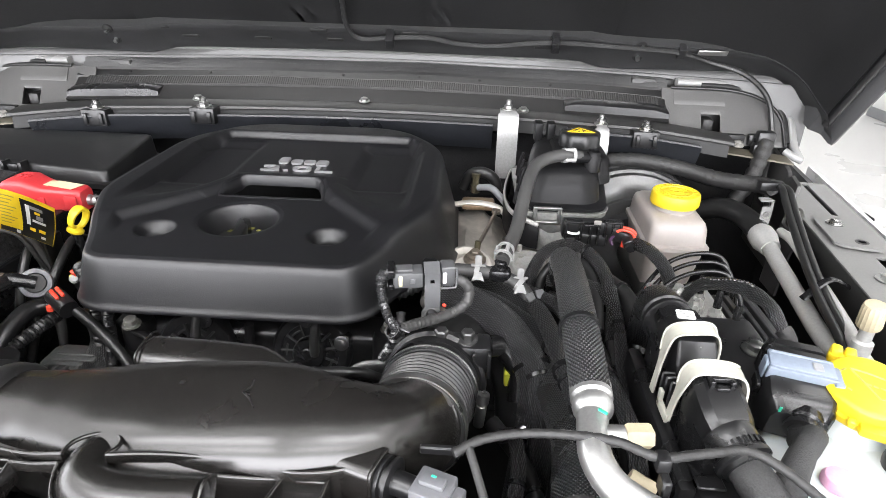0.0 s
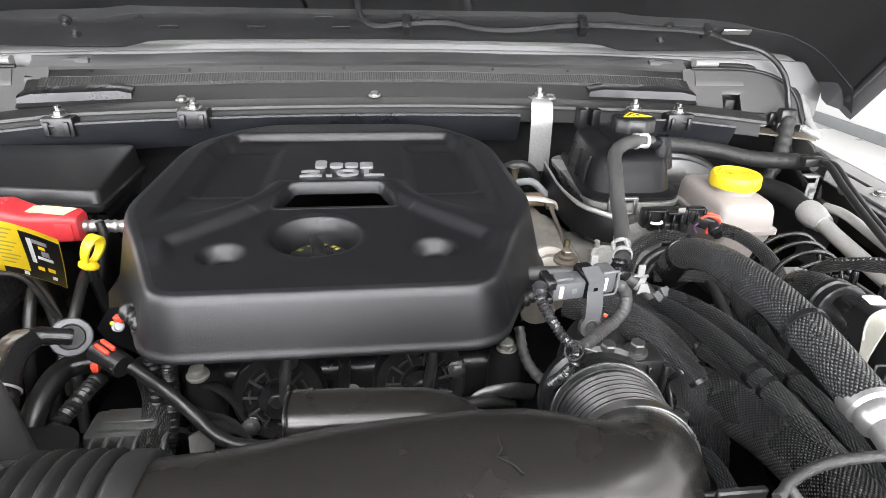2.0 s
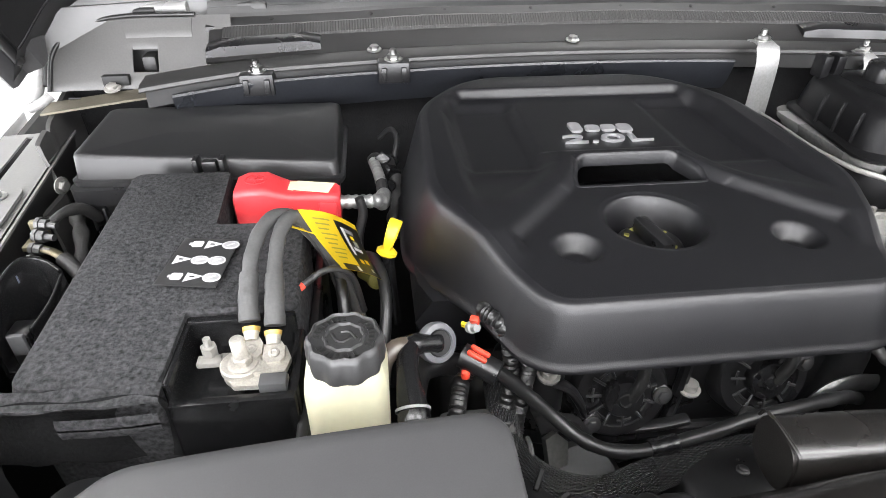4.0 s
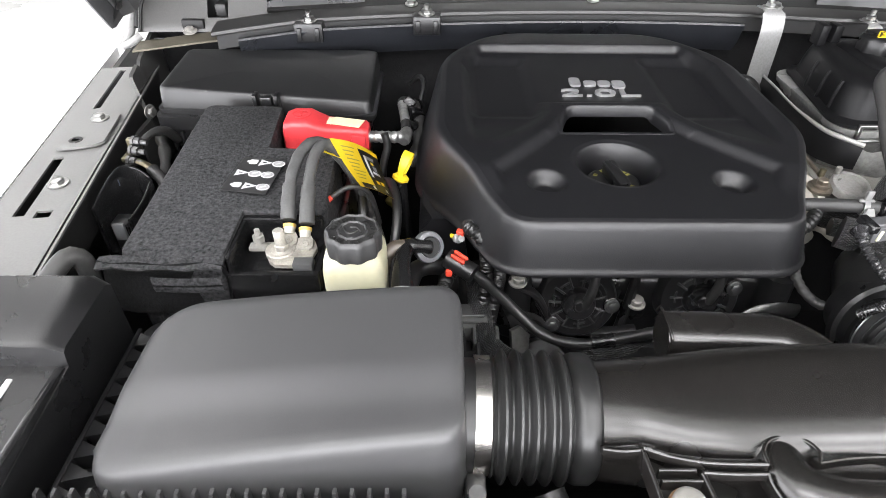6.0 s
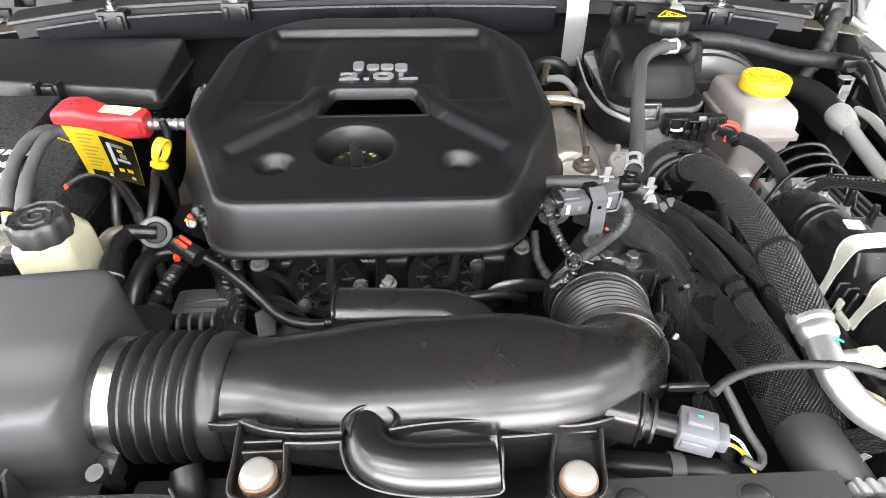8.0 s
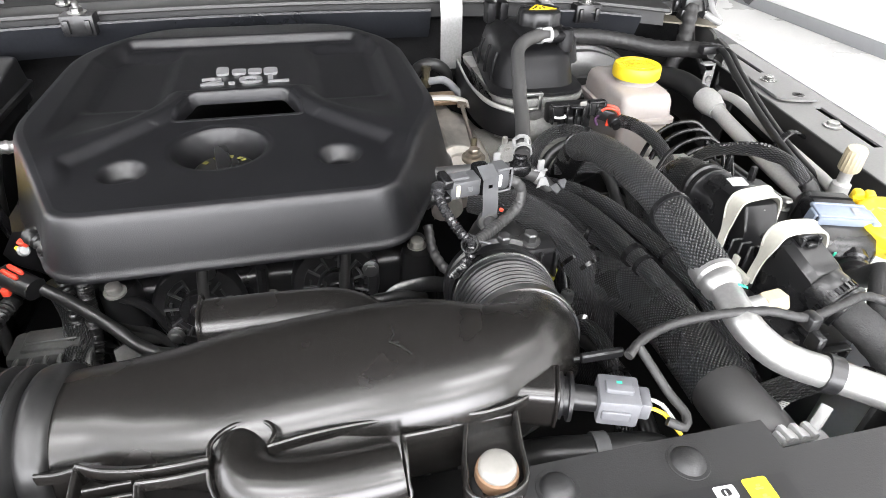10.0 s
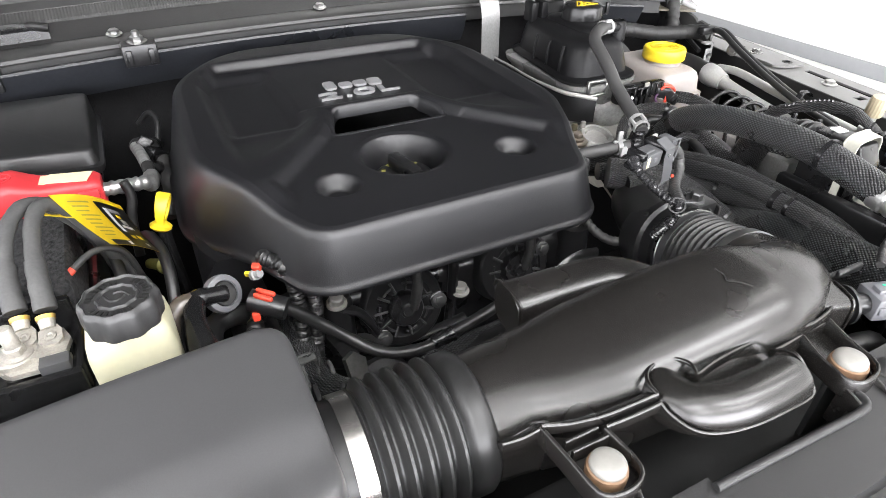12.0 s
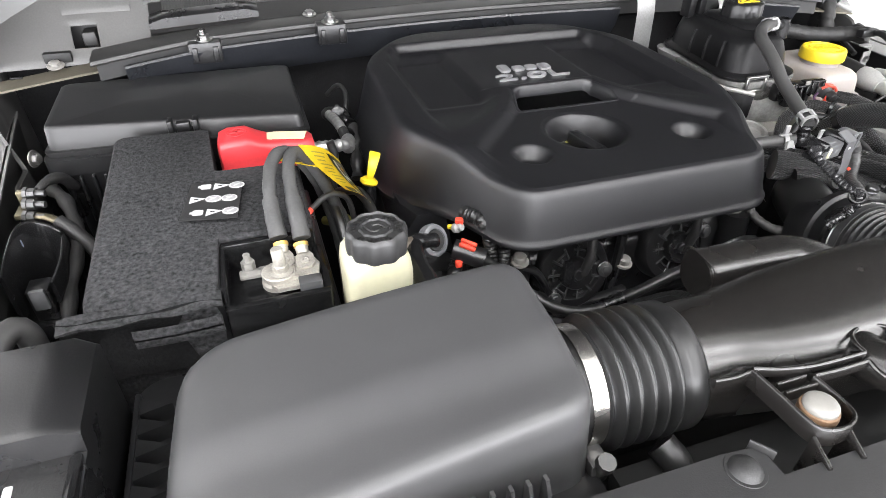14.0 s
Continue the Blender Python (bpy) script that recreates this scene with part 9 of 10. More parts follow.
part("seam_wrap", tube(BM(), [V(p) + V((0.0, 0.0, 0.0118)) + V((0.010 - 0.004 * i, -0.004, -0.003)) for i, p in enumerate(HP[3:8])], 0.0032, 10), "braidbig", acp, "overlapping edge of the sleeve", sharp=60)
part("braided_hose", tube(BM(), HP, 0.0130, 24), "braidbig", acp, "braided black sleeve", sharp=60)
part("collar", lathe(BM(), (0.2435, 0.376, 1.1045), (-0.05, -1, -0.15), [(-0.008, 0.0125), (-0.006, 0.0132), (0.004, 0.0132), (0.006, 0.0116), (0.010, 0.0126), (0.014, 0.0120), (0.018, 0.0092)], 30), "alupipe", acp, "crimped aluminium collar")
part("pipe", tube(BM(), [(0.2425, 0.362, 1.1025), (0.240, 0.345, 1.100), (0.240, 0.330, 1.097), (0.247, 0.317, 1.092), (0.260, 0.309, 1.087), (0.280, 0.300, 1.082), (0.325, 0.277, 1.07), (0.37, 0.26, 1.055), (0.42, 0.245, 1.03)], 0.0095, 22), "alupipe", acp, "bare aluminium pipe")
part("pipe_clip", clamp_ring(BM(), (0.276, 0.302, 1.083), (0.85, -0.5, -0.15), 0.0096, 0.008, 0.0018, 24), "plastic", acp, "black pipe clip")
va = V((1, 0.12, -0.05)).normalized()
part("valve", lathe(BM(), (0.246, 0.345, 1.100), va, [(0, 0.0065), (0.012, 0.0065), (0.012, 0.0052), (0.026, 0.0052)], 14), "alupipe", acp)
part("valve_cap", lathe(BM(), (0.2585, 0.3465, 1.0995), va, [(0, 0.0065), (0.002, 0.0076), (0.014, 0.0078), (0.016, 0.0070), (0.016, 0)], 6), "tan", acp, "tan hexagonal valve cap")
part("lower_cap", lathe(BM(), (0.262, 0.336, 1.078), (0.8, -0.4, -0.3), [(0, 0.006), (0.014, 0.0068), (0.016, 0.0055), (0.016, 0)], 10), "tan", acp, "tan plastic plug")
part("paint_mark", box(BM(), (-0.0028, -0.0008, 0), (0.0028, 0.0008, 0.0008), 0, 1, pose(0.2455, 0.352, 1.1116, 0, 10, -30)), "greenink", acp, "small green ink mark")
part("sleeve_tie", clamp_ring(BM(), (0.2425, 0.430, 1.117), (-0.02, -1, -0.1), 0.0130, 0.004, 0.0015, 24), "gloss", acp, "black cable tie")

big = thing("charge_air_hose", (0.245, 0.38, 0.95), "thick ribbed black sleeve over a charge air hose", "hose")
part("sleeve", tube(BM(), [(0.215, 0.56, 0.985), (0.235, 0.51, 1.005), (0.248, 0.46, 1.020), (0.250, 0.41, 1.032), (0.245, 0.365, 1.040), (0.240, 0.330, 1.045)], 0.0205, 32), "braidbig", big, sharp=60)
part("rubber_end", tube(BM(), [(0.240, 0.334, 1.045), (0.240, 0.317, 1.045), (0.246, 0.300, 1.040), (0.258, 0.284, 1.025)], 0.0198, 28), "hosegrey", big, "grey rubber hose end")
bm = BM()
for k in range(7):
    box(bm, (-0.010 + 0.003 * k, -0.0022, 0), (-0.0083 + 0.003 * k, 0.0022, 0.0006), 0, 1, pose(0.256, 0.304, 1.0565, -20, 15, 25))
part("text_bar", bm, "inkgrey", big, "unreadable grey stamping")
bm = clamp_ring(BM(), (0.2535, 0.290, 1.031), (0.5, -0.7, -0.55), 0.0202, 0.004, 0.0022, 32)
clamp_ring(bm, (0.2575, 0.2845, 1.0265), (0.5, -0.7, -0.55), 0.0202, 0.004, 0.0022, 32)
box(bm, (-0.010, -0.004, 0.020), (-0.002, 0.014, 0.0245), 0.001, 1, pose(0.2555, 0.287, 1.029, -30, 12, 30))
box(bm, (0.004, -0.004, 0.019), (0.011, 0.012, 0.0235), 0.001, 1, pose(0.2555, 0.287, 1.029, -30, 12, 30))
part("hose_clamp", bm, "lightgrey", big, "pale spring clamp with two tabs")
low = hose("lower_coolant_hose", [(0.080, 0.345, 0.985), (0.115, 0.330, 1.015), (0.150, 0.321, 1.022), (0.190, 0.317, 1.018), (0.215, 0.325, 0.985)], 0.0105, "rubber", "black coolant hose under the intake sensor")
part("spring_clip", clamp_ring(BM(), (0.155, 0.3205, 1.022), (1, -0.15, 0), 0.0105, 0.009, 0.0014, 20), "midgrey", low, "pale metal spring clip")
hc = thing("hose_clip", (0.25, 0.284, 1.05), "pale plastic hose clip with a raised tab", "clip")
bm = box(BM(), (-0.018, -0.004, -0.004), (0.014, 0.004, 0.003), 0.002, 2, pose(0.2500, 0.2830, 1.0600, 0, 14, 6))
for k in range(3):
    box(bm, (-0.016 + 0.010 * k, -0.0050, 0.001), (-0.011 + 0.010 * k, 0.0050, 0.0055), 0.0015, 2, pose(0.2500, 0.2830, 1.0600, 0, 14, 6))
part("bar", bm, "palegrey", hc)
part("tab", tube(BM(), [(0.2590, 0.2840, 1.0580), (0.2650, 0.2870, 1.0650), (0.2700, 0.2900, 1.0710)], 0.0032, 10, 0.003, 0.7), "palegrey", hc, "raised pale tab")
part("foot", lathe(BM(), (0.2640, 0.2820, 1.0500), (0.2, -0.2, 1), [(0, 0.0090), (0.004, 0.0088), (0.006, 0.0060), (0.006, 0)], 18), "palegrey", hc)

LOOMS = [
    ([(0.226, 0.640, 1.010), (0.232, 0.655, 1.035), (0.246, 0.668, 1.056), (0.268, 0.664, 1.070), (0.290, 0.645, 1.070), (0.303, 0.615, 1.060), (0.306, 0.580, 1.045), (0.300, 0.54, 1.03)], 0.0085, "braidfine"),
    ([(0.238, 0.640, 1.008), (0.244, 0.650, 1.034), (0.256, 0.655, 1.050), (0.272, 0.650, 1.060), (0.288, 0.632, 1.058), (0.294, 0.600, 1.045), (0.29, 0.56, 1.03)], 0.0070, "rubber"),
    ([(0.150, 0.556, 1.048), (0.178, 0.545, 1.047), (0.205, 0.527, 1.040), (0.226, 0.497, 1.026), (0.232, 0.472, 1.005), (0.232, 0.455, 0.970), (0.230, 0.445, 0.92)], 0.0120, "braidfine"),
    ([(0.150, 0.600, 1.043), (0.186, 0.585, 1.042), (0.214, 0.562, 1.038), (0.240, 0.525, 1.038), (0.256, 0.480, 1.036), (0.262, 0.43, 1.028), (0.266, 0.385, 1.015)], 0.0115, "braidfine"),
    ([(0.196, 0.452, 0.992), (0.206, 0.438, 1.006), (0.208, 0.405, 1.004), (0.200, 0.365, 0.992), (0.190, 0.330, 0.97)], 0.0075, "braidfine"),
    ([(0.262, 0.585, 1.030), (0.276, 0.555, 1.036), (0.286, 0.510, 1.032), (0.290, 0.455, 1.022), (0.288, 0.40, 1.005)], 0.0080, "rubber"),
    ([(0.220, 0.586, 1.040), (0.229, 0.570, 1.047), (0.234, 0.540, 1.054), (0.239, 0.490, 1.060), (0.2445, 0.449, 1.058), (0.252, 0.400, 1.052), (0.262, 0.355, 1.04), (0.28, 0.31, 1.01)], 0.0100, "braidfine"),
    ([(0.226, 0.600, 1.046), (0.246, 0.565, 1.054), (0.261, 0.525, 1.056), (0.276, 0.475, 1.05), (0.288, 0.42, 1.04), (0.29, 0.37, 1.02), (0.30, 0.32, 0.99)], 0.0085, "braidfine"),
    ([(0.145, 0.580, 1.052), (0.172, 0.562, 1.050), (0.200, 0.542, 1.042), (0.222, 0.512, 1.024), (0.227, 0.485, 1.003), (0.223, 0.466, 0.960), (0.218, 0.455, 0.91)], 0.0165, "braidfine"),
    ([(0.170, 0.640, 1.030), (0.205, 0.600, 1.036), (0.235, 0.555, 1.030), (0.262, 0.51, 1.02), (0.272, 0.46, 1.01), (0.275, 0.41, 1.0), (0.28, 0.36, 0.98)], 0.0150, "braidfine"),
    ([(0.300, 0.62, 1.01), (0.302, 0.58, 1.03), (0.298, 0.53, 1.03), (0.295, 0.48, 1.02), (0.295, 0.43, 1.01), (0.30, 0.38, 0.99)], 0.0060, "tape"),
    ([(0.246, 0.625, 1.046), (0.290, 0.612, 1.050), (0.305, 0.580, 1.046), (0.305, 0.54, 1.04), (0.30, 0.49, 1.03), (0.305, 0.44, 1.01)], 0.0070, "braidfine"),
    ([(0.262, 0.655, 1.04), (0.30, 0.642, 1.045), (0.325, 0.612, 1.04), (0.33, 0.58, 1.03), (0.33, 0.55, 1.01)], 0.0115, "rubber"),
    ([(0.27, 0.33, 1.03), (0.32, 0.325, 1.045), (0.36, 0.30, 1.04), (0.40, 0.28, 1.02)], 0.0110, "braidfine"),
    ([(0.190, 0.47, 0.99), (0.215, 0.43, 0.985), (0.225, 0.38, 0.975), (0.22, 0.33, 0.96)], 0.0090, "rubber"),
]
for pts, r, m_ in LOOMS:
    r = r * (0.95 if r > 0.014 else 0.80)
    loom = hose("wiring_loom", pts, r, m_, "braided black wiring loom" if m_ == "braidfine" else "plain black wiring loom in a bundle", "wiring loom", 16, "wiring looms")
    C = spline(pts, 0.004)
    k = int(len(C) * 0.48)
    part("cable_tie", clamp_ring(BM(), C[k], C[k + 1] - C[k - 1], r * 1.02, 0.0035, 0.0012, 18), "gloss", loom, "black cable tie")
solo("loom_tie", clamp_ring(BM(), (0.2430, 0.458, 1.0585), (0.1, -1, -0.05), 0.0088, 0.005, 0.0014, 20), "gloss", "black cable tie round a loom", "cable tie")
for p, rz in (((0.2245, 0.5720, 1.0560), 35), ((0.2340, 0.5780, 1.0570), 20)):
    solo("loom_tab", box(BM(), (-0.0045, -0.0045, -0.001), (0.0045, 0.0045, 0.001), 0.0005, 1, pose(*p, 35, 0, rz)), "midgrey", "small grey tab on a loom", "tab", "loom tabs")

# T-piece where the coolant hose ends, with clips and the purge valve
tp = thing("coolant_tee", (0.19, 0.595, 1.06), "black plastic tee with pale hose clips", "fitting")
part("pipe", tube(BM(), [(0.085, 0.614, 1.058), (0.12, 0.610, 1.062), (0.155, 0.604, 1.065), (0.185, 0.599, 1.066), (0.208, 0.594, 1.061), (0.222, 0.585, 1.051), (0.230, 0.570, 1.038)], 0.0066, 16), "hosegrey", tp, "grey-black rubber pipe")
part("branch", tube(BM(), [(0.1950, 0.5980, 1.064), (0.1960, 0.5975, 1.083)], lambda s_, k: 0.0066 + 0.0008 * (math.sin(s_ * 900) > 0.3), 14, 0.0015), "gloss", tp)
part("tee_block", box(BM(), (0.184, 0.589, 1.0600), (0.206, 0.605, 1.0730), 0.004, 2), "gloss", tp)
for p, ax in (((0.1732, 0.6000, 1.0660), (1, -0.25, 0)), ((0.2150, 0.5920, 1.0585), (0.8, -0.4, -0.4))):
    bm = clamp_ring(BM(), p, ax, 0.0068, 0.005, 0.0013, 20)
    box(bm, (-0.0034, -0.0015, 0.006), (0.0034, 0.0015, 0.0185), 0.0014, 2, Matrix.Translation(p))
    box(bm, (-0.0075, -0.0018, 0.0060), (0.0075, 0.0018, 0.0085), 0.0008, 1, Matrix.Translation(p))
    slab(bm, [(-0.0030, 0.001), (0.0030, 0.001), (0.0065, -0.0085), (0.0020, -0.0065), (-0.0020, -0.0065), (-0.0065, -0.0085)], -0.0012, 0.0012, Matrix.Translation(V(p) + V((0, -0.0085, 0.003))) @ pose(0, 0, 0, 70, 0, 0))
    part("hose_clip", bm, "palegrey", tp, "pale plastic hose clip")
pv = thing("purge_valve", (0.13, 0.51, 1.07), "grey purge valve with a wired connector", "valve")
mv = pose(0.1215, 0.5085, 1.1085, 4, 0, 10)
bm = box(BM(), (-0.0205, -0.0078, -0.0072), (0.0045, 0.0078, 0.0072), 0.0016, 2, mv)
box(bm, (-0.0180, -0.0050, 0.0068), (-0.0040, 0.0050, 0.0092), 0.0010, 1, mv)
part("connector", bm, "slategrey", pv, "mid grey connector")
part("shroud", box(box(BM(), (-0.0255, -0.0088, 0.0030), (-0.0185, 0.0088, 0.0105), 0.0012, 1, mv), (-0.0255, -0.0088, -0.0085), (-0.0195, 0.0088, -0.0030), 0.0012, 1, mv), "gloss", pv, "black connector shroud")
part("lock_tab", box(BM(), (-0.0160, -0.0088, -0.0048), (-0.0128, -0.0070, 0.0052), 0.0006, 1, mv), "cream", pv, "pale yellow seal")
part("window", box(BM(), (-0.0065, -0.0085, -0.0022), (-0.0025, -0.0074, 0.0022), 0.0004, 1, mv), "midgrey", pv, "small pale window")
part("body", box(BM(), (0.0050, -0.0060, -0.0110), (0.0180, 0.0150, 0.0095), 0.003, 2, mv), "gloss", pv, "black valve body")
part("rear_box", box(BM(), (0.0190, -0.0040, -0.0095), (0.0315, 0.0110, 0.0095), 0.0024, 2, mv), "slategrey", pv, "grey plastic canister")
part("rear_rim", tube(BM(), [mv @ V((x, -0.0046, z)) for x, z in ((0.0196, 0.0096), (0.0300, 0.0096), (0.0322, 0.0075), (0.0322, -0.0075), (0.0300, -0.0098), (0.0196, -0.0098))], 0.0009, 6, 0.002), "midgrey", pv, "pale rim")
part("pale_bar", box(BM(), (0.0205, -0.0058, -0.0055), (0.0240, -0.0040, 0.0055), 0.0008, 1, mv), "inkwhite", pv)
bm = sheet_with_holes(BM(), [0.0050, 0.0080, 0.0120, 0.0150, 0.0180], span(0, 0.0400, 8), [(0.0098, 0.0095, 0.0132, 0.0135)], 0.0012,
                      lambda x, v: mv @ V((x, -0.0100 - 0.0035 * sstep(0.010, 0.030, v) + 0.012 * sstep(0.004, 0.0, v), 0.0125 - v)))
part("bracket", bm, "slategrey", pv, "bent grey bracket with a hole")
part("grommet", lathe(BM(), mv @ V((0.0110, -0.0130, -0.0300)), (0.1, -1, 0.3), [(-0.004, 0.0055), (-0.002, 0.0085), (0.002, 0.0085), (0.003, 0.0050), (0.001, 0.0030), (0.001, 0)], 24), "hosegrey", pv, "rubber grommet")
part("tube", tube(BM(), [mv @ V((0.0300, 0.0010, -0.0030)), (0.1600, 0.5140, 1.1020), (0.1650, 0.5140, 1.0940), (0.1630, 0.5090, 1.0850), (0.1540, 0.5020, 1.0800), (0.1400, 0.4900, 1.0800), (0.1240, 0.4720, 1.0850), (0.1110, 0.4580, 1.0880)], ribbed(0.0044, 0.0034, 0.0003), 12, 0.0012), "hosegrey", pv, "grey ribbed tube")
part("corrugated_wire", tube(BM(), [(0.0965, 0.5040, 1.1100), (0.0930, 0.4985, 1.1100), (0.0935, 0.4900, 1.1050), (0.0985, 0.4760, 1.0970), (0.1040, 0.4660, 1.0910), (0.1090, 0.4580, 1.0880), (0.1060, 0.4560, 1.0760), (0.0980, 0.4650, 1.0560)], ribbed(0.0034, 0.0030, 0.0008), 12, 0.0009), "cableshine", pv, "corrugated wire cover")
part("wire_end", tube(BM(), [mv @ V((-0.026, 0.0, 0.002)), (0.0935, 0.4990, 1.1115), (0.0930, 0.4960, 1.1080)], lambda s, k: 0.0050 + 0.0008 * math.sin(s * 1900), 12, 0.0012), "cableshine", pv, "taped wire end")
part("tie", clamp_ring(BM(), (0.1085, 0.4585, 1.0870), (0.5, 0.4, -0.6), 0.0058, 0.0045, 0.0012, 16), "gloss", pv, "black cable tie")
part("tie_tail", box(BM(), (-0.001, -0.008, 0), (0.001, 0.006, 0.0012), 0.0004, 1, pose(0.1140, 0.4560, 1.0900, 0, 20, 60)), "midgrey", pv)
part("red_tab", box(BM(), (-0.001, -0.001, -0.0015), (0.0025, 0.001, 0.0015), 0.0006, 1, pose(0.1440, 0.5000, 1.0870, 0, 30, 0)), "orange", pv, "tiny red tab")
hose("lower_wire_conduit", [(0.100, 0.565, 1.035), (0.102, 0.545, 1.018), (0.112, 0.522, 1.012), (0.128, 0.508, 1.022), (0.140, 0.505, 1.040), (0.150, 0.508, 1.05)], ribbed(0.0045, 0.004, 0.0004), "hosegrey", "ribbed grey wire conduit below the cover", "conduit", 12, step=0.0015)
hose("rear_conduit", [(0.095, 0.575, 1.05), (0.115, 0.585, 1.055), (0.13, 0.60, 1.058)], ribbed(0.006, 0.004, 0.0009), "rubber", "short corrugated conduit beside the cover", "conduit", 12, step=0.0015)

# turbo heat shield
tu = thing("turbo_heat_shield", (0.18, 0.78, 0.95), "crinkled aluminium heat shield over the turbo", "heat shield")
random.seed(5)
bm = BM()
rows = []
for j in range(19):
    y = 0.645 + 0.245 * j / 18
    row = []
    for i in range(15):
        x = 0.125 + 0.115 * i / 14
        z = 1.038 - 9.0 * (x - 0.165) ** 2 - 2.0 * (y - 0.78) ** 2 + 0.004 * math.sin(i * 1.3 + j * 0.4) + random.uniform(-0.0012, 0.0012)
        row.append(V((x, y, z)))
    rows.append(row)
loft(bm, rows, closed=False)
bmesh.ops.solidify(bm, geom=bm.faces[:], thickness=0.002)
part("shield", bm, "shield", tu)
part("ridge", tube(BM(), [(0.13, 0.83, 1.042), (0.165, 0.825, 1.050), (0.20, 0.82, 1.046), (0.22, 0.79, 1.034)], 0.006, 12, 0.004, 0.6), "shield", tu)
part("rust_plate", box(BM(), (0.150, 0.820, 1.040), (0.195, 0.850, 1.050), 0.004), "rust", tu, "heat-browned steel plate")
part("rod", tube(BM(), [(0.1965, 0.8094, 1.0440), (0.1845, 0.7430, 1.0510), (0.1725, 0.6765, 1.0570)], 0.0026, 10), "bronzesteel", tu, "straight actuator rod")
part("rod_end", box(BM(), (-0.006, -0.003, -0.003), (0.006, 0.010, 0.003), 0.002, 2, pose(0.1968, 0.8105, 1.0440, 6, 0, -10)), "bronzesteel", tu)
bm = lathe(BM(), (0.1700, 0.6630, 1.0460), (0, -0.1, 1), [(0, 0.0125), (0.003, 0.0125), (0.004, 0.0080), (0.007, 0.0080)], 24)
bolt(bm, (0.1700, 0.6630, 1.0520), (0, -0.1, 1), 0.0060, 0.0060)
part("nut", bm, "bronzesteel", tu, "bronzed nut on a washer")
part("nut_stud", lathe(BM(), (0.1722, 0.6720, 1.0560), (0.05, 0.1, 1), [(0, 0.0034), (0.009, 0.0034), (0.010, 0)], 12), "brasszinc", tu)
part("round_cap", lathe(BM(), (0.163, 0.680, 1.022), (0.1, -0.6, 0.8), [(-0.02, 0.032), (0.004, 0.032), (0.008, 0.028), (0.008, 0.02), (0.004, 0.018), (0.004, 0)], 30), "shield", tu, "round cast cover")
part("brass_fitting", lathe(BM(), (0.168, 0.893, 1.040), (0, 0, 1), [(0, 0.007), (0.012, 0.007), (0.012, 0.005), (0.022, 0.005), (0.022, 0.0065), (0.028, 0.0065), (0.028, 0)], 8), "brasszinc", tu, "brass fitting")
part("rubber_boot", tube(BM(), [(0.150, 0.91, 1.04), (0.160, 0.905, 1.062), (0.178, 0.900, 1.068), (0.195, 0.90, 1.058), (0.20, 0.90, 1.04)], 0.008, 12), "rubber", tu)
part("bent_pipe", tube(BM(), [(0.172, 0.89, 1.048), (0.19, 0.88, 1.052), (0.205, 0.875, 1.040), (0.215, 0.87, 1.03)], 0.005, 12), "lightgrey", tu)
part("heat_wrap", tube(BM(), [(0.105, 0.78, 1.01), (0.125, 0.70, 1.03), (0.132, 0.65, 1.03), (0.130, 0.61, 1.02)], 0.016, 16, 0.004), "shield", tu)

# grey taped cable that crosses in front
ct = thing("sensor_cable", (0.24, 0.33, 1.08), "grey cloth-taped cable crossing in front of the hoses", "cable")
part("main", tube(BM(), [(0.160, 0.326, 1.098), (0.174, 0.334, 1.101), (0.195, 0.340, 1.102), (0.222, 0.340, 1.104), (0.250, 0.334, 1.107), (0.272, 0.326, 1.105), (0.300, 0.332, 1.104), (0.325, 0.338, 1.102), (0.345, 0.332, 1.095), (0.37, 0.32, 1.08)], lambda s, k: 0.0028 + 0.0002 * math.sin(s * 900), 12, 0.002), "tape", ct, "grey cloth-taped cable")
part("branch", tube(BM(), [(0.168, 0.331, 1.100), (0.173, 0.320, 1.092), (0.178, 0.308, 1.084), (0.182, 0.296, 1.080), (0.178, 0.290, 1.078), (0.170, 0.294, 1.080)], 0.0026, 10, 0.003), "tape", ct)
part("clip", box(BM(), (0.270, 0.320, 1.098), (0.278, 0.330, 1.108), 0.002, 2), "plastic", ct)
part("clip_tail", box(BM(), (0.272, 0.312, 1.088), (0.277, 0.322, 1.100), 0.001, 1), "plastic", ct)
bm = box(BM(), (0.140, 0.337, 1.084), (0.166, 0.341, 1.090), 0.001, 1)
box(bm, (0.136, 0.345, 1.076), (0.164, 0.348, 1.080), 0.001, 1)
part("wire_guide", bm, "plastic", ct, "black wire guide")
solo("yellow_tag", box(BM(), (0.200, 0.506, 1.0), (0.222, 0.520, 1.014), 0.002, 2), mat("lime_plastic", (0.36, 0.37, 0.03), 0.4), "yellow-green plastic tag among the hoses", "tag")
for pts, r, m_ in (([(0.215, 0.50, 0.99), (0.232, 0.492, 0.985), (0.245, 0.475, 0.97)], 0.013, "rubber"), ([(0.225, 0.52, 0.985), (0.235, 0.50, 1.0), (0.23, 0.48, 1.0), (0.215, 0.465, 0.985)], 0.006, "steel")):
    hose("low_pipe", pts, r, m_, "short pipe low among the hoses", "pipe")

# emission label on the front cover
el = thing("warning_label", (0.15, 0.245, 1.075), "black, yellow and white warning label on the front cover", "label")
ml = pose(0.0935, 0.2335, 1.0752, 0, 0, -1.6) @ Matrix.Diagonal((0.93, 0.96, 1, 1))


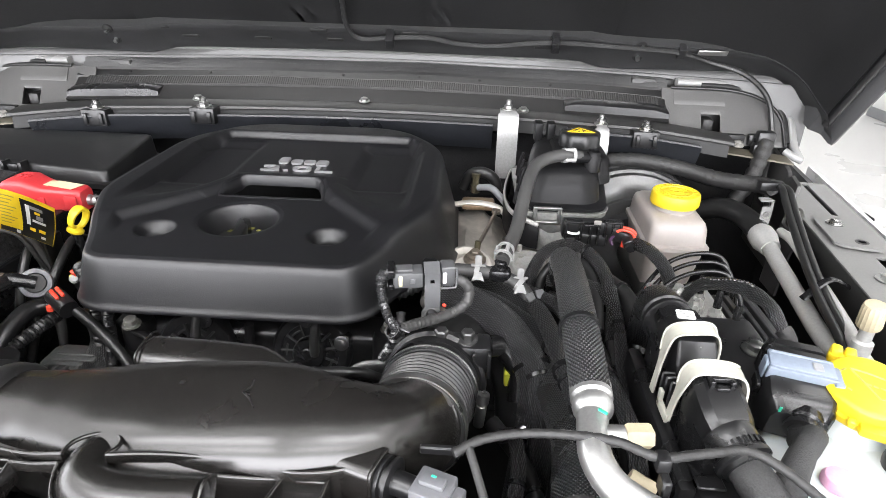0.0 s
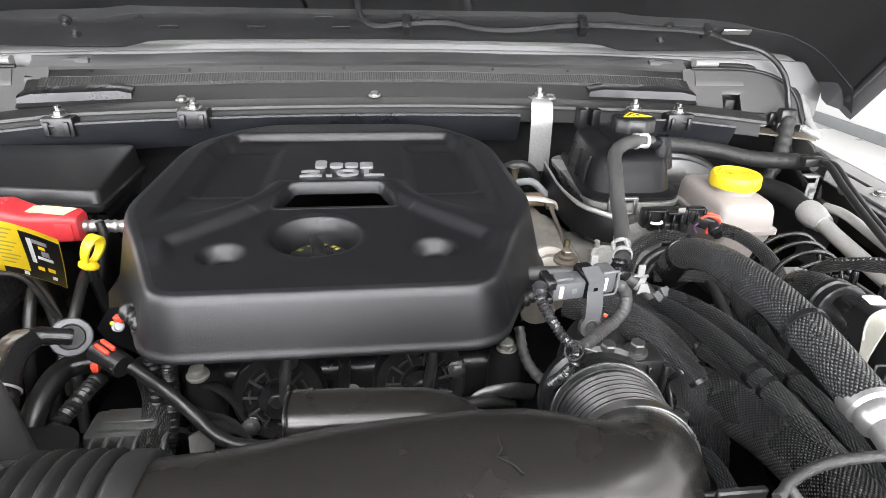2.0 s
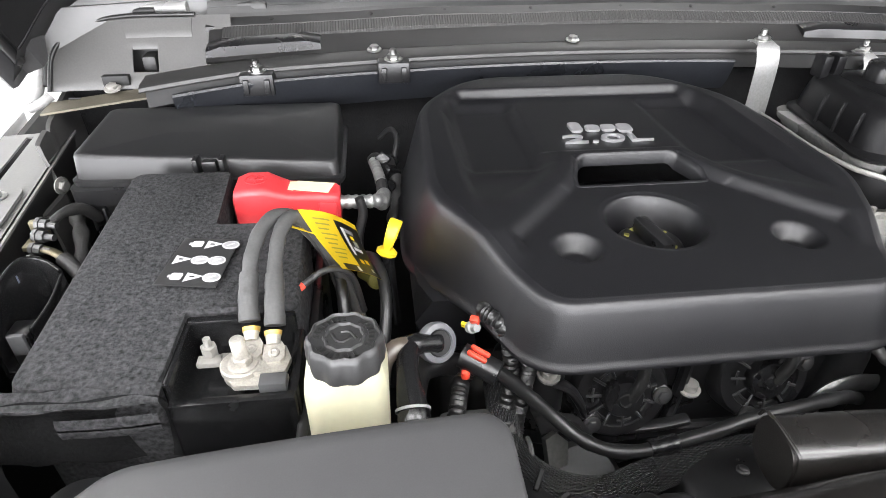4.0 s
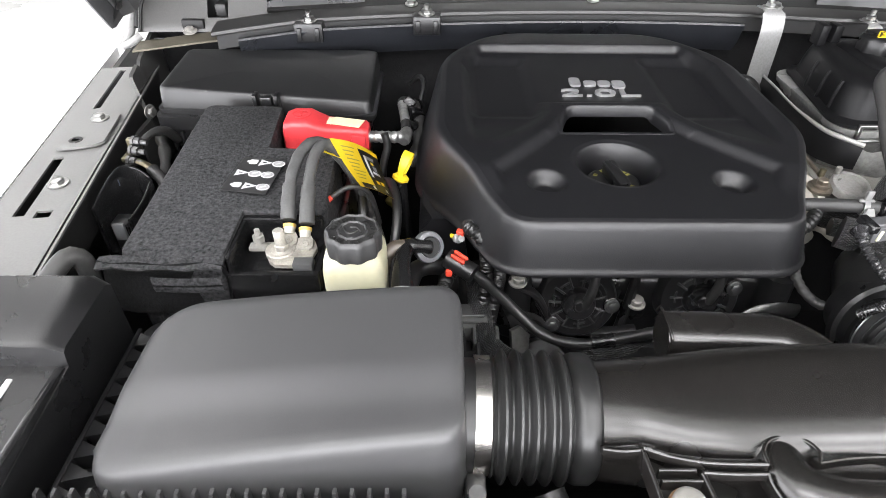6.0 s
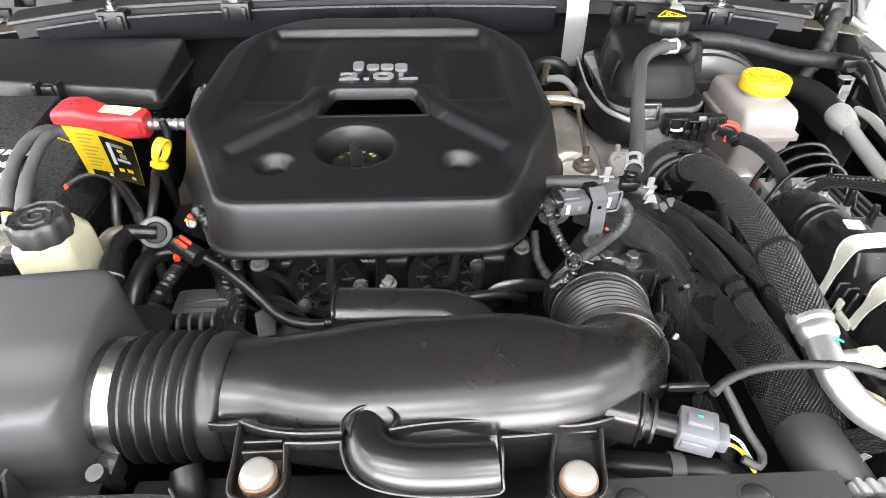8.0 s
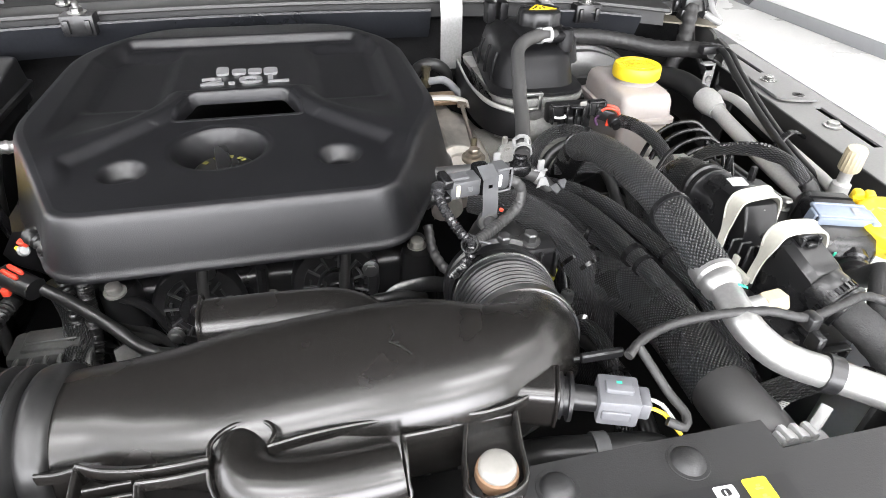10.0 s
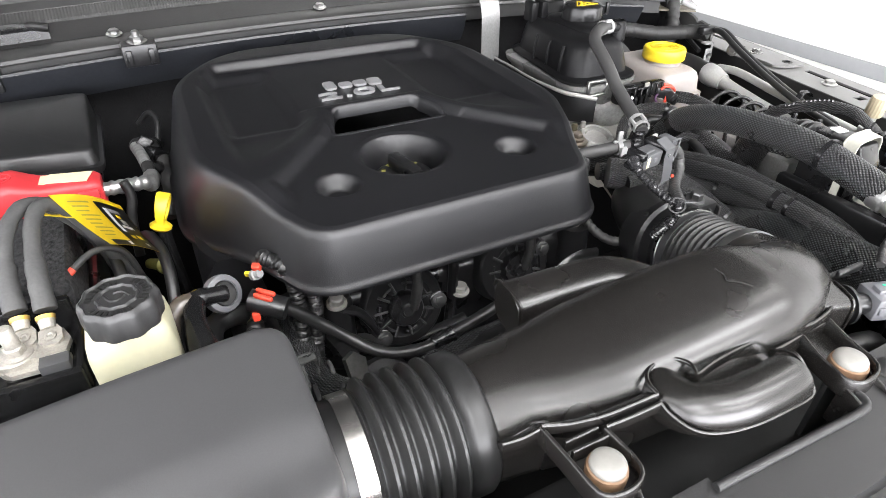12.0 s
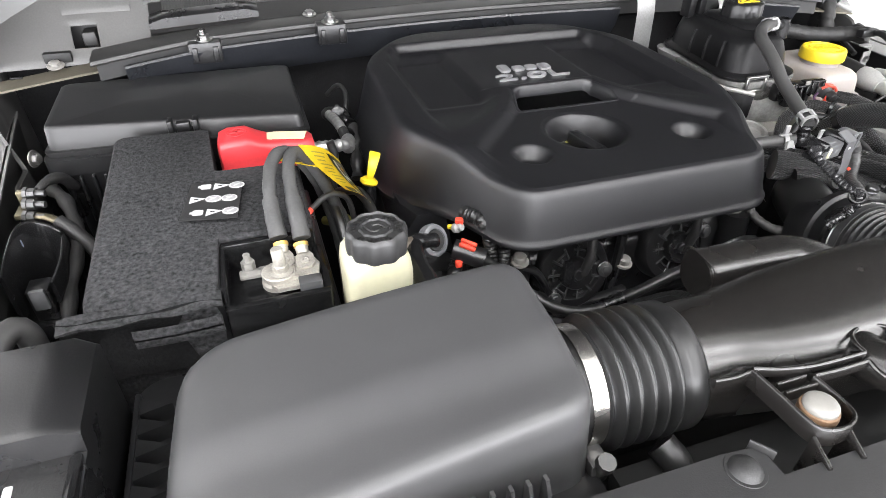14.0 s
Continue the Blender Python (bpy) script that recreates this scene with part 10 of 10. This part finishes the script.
def decal(name, x0_, y0_, x1_, y1_, lvl, m_, label=""):
    bm = slab(BM(), [(p.x, p.y) for p in rrect((x0_ + x1_) / 2, (y0_ + y1_) / 2, 0, (x1_ - x0_) / 2, (y1_ - y0_) / 2, 0.0012, 2)], 0.0003 * lvl, 0.0003 * lvl + 0.0003, ml)
    return part(name, bm, m_, el, label)


decal("backing", 0.0, 0.0, 0.128, 0.028, 0, "ink", "black label sheet")
decal("white_block", 0.0, 0.0, 0.013, 0.028, 1, "inkwhite")
for k in range(4):
    decal("grey_mark", 0.0035 + 0.0016 * k, 0.0085 + 0.0006 * (k % 2), 0.0044 + 0.0016 * k, 0.0165, 2, "inkgrey")
decal("yellow_block", 0.0135, 0.0205, 0.0385, 0.028, 1, "inkyellow")
for x0_, x1_ in ((0.018, 0.0225), (0.0285, 0.0335)):
    decal("dark_mark", x0_, 0.0222, x1_, 0.0232, 2, "olive")
    decal("dark_mark", x0_ + 0.001, 0.0236, x1_ - 0.001, 0.0262, 2, "olive")
bm = clamp_ring(BM(), ml @ V((0.0262, 0.0112, 0.0005)), (0, 0, 1), 0.0062, 0.0005, 0.0010, 28)
part("red_ring", bm, "inkred", el, "red ring")
for x, y, w, h in ((0.0255, 0.0168, 0.0058, 0.0026), (0.0262, 0.0134, 0.0046, 0.0028), (0.0256, 0.0102, 0.0036, 0.0026), (0.0272, 0.0078, 0.0056, 0.0028)):
    decal("white_shape", x - w / 2, y - h / 2, x + w / 2, y + h / 2, 3, "inkwhite")
decal("text_bar", 0.0195, 0.0016, 0.0315, 0.0028, 1, "inkpale")
decal("divider", 0.0395, 0.001, 0.0402, 0.027, 1, "inkpale")
decal("divider", 0.0402, 0.0068, 0.1015, 0.0074, 1, "inkpale")
for x, y, n in ((0.0425, 0.0225, 6), (0.0640, 0.0150, 7), (0.0425, 0.0030, 4)):
    for k in range(n):
        decal("text_bar", x + 0.0029 * k, y + 0.0004 * (k % 2), x + 0.0029 * k + 0.0023, y + 0.0022 + 0.0005 * ((k + 1) % 3 == 0), 1, "inkpale")
decal("round_mark", 0.0845, 0.0195, 0.0965, 0.0268, 1, "inkpale")
decal("round_core", 0.0880, 0.0212, 0.0930, 0.0250, 2, "ink")
decal("round_stroke", 0.0895, 0.0212, 0.0905, 0.0240, 3, "inkpale")
decal("yellow_block", 0.102, 0.0, 0.116, 0.028, 1, "inkyellow")
for y in (0.0215, 0.0160, 0.0100, 0.0045):
    decal("dark_mark", 0.1065, y, 0.1115, y + 0.0011, 2, "olive")
    decal("dark_mark", 0.1080, y + 0.0016, 0.1105, y + 0.0028, 2, "olive")
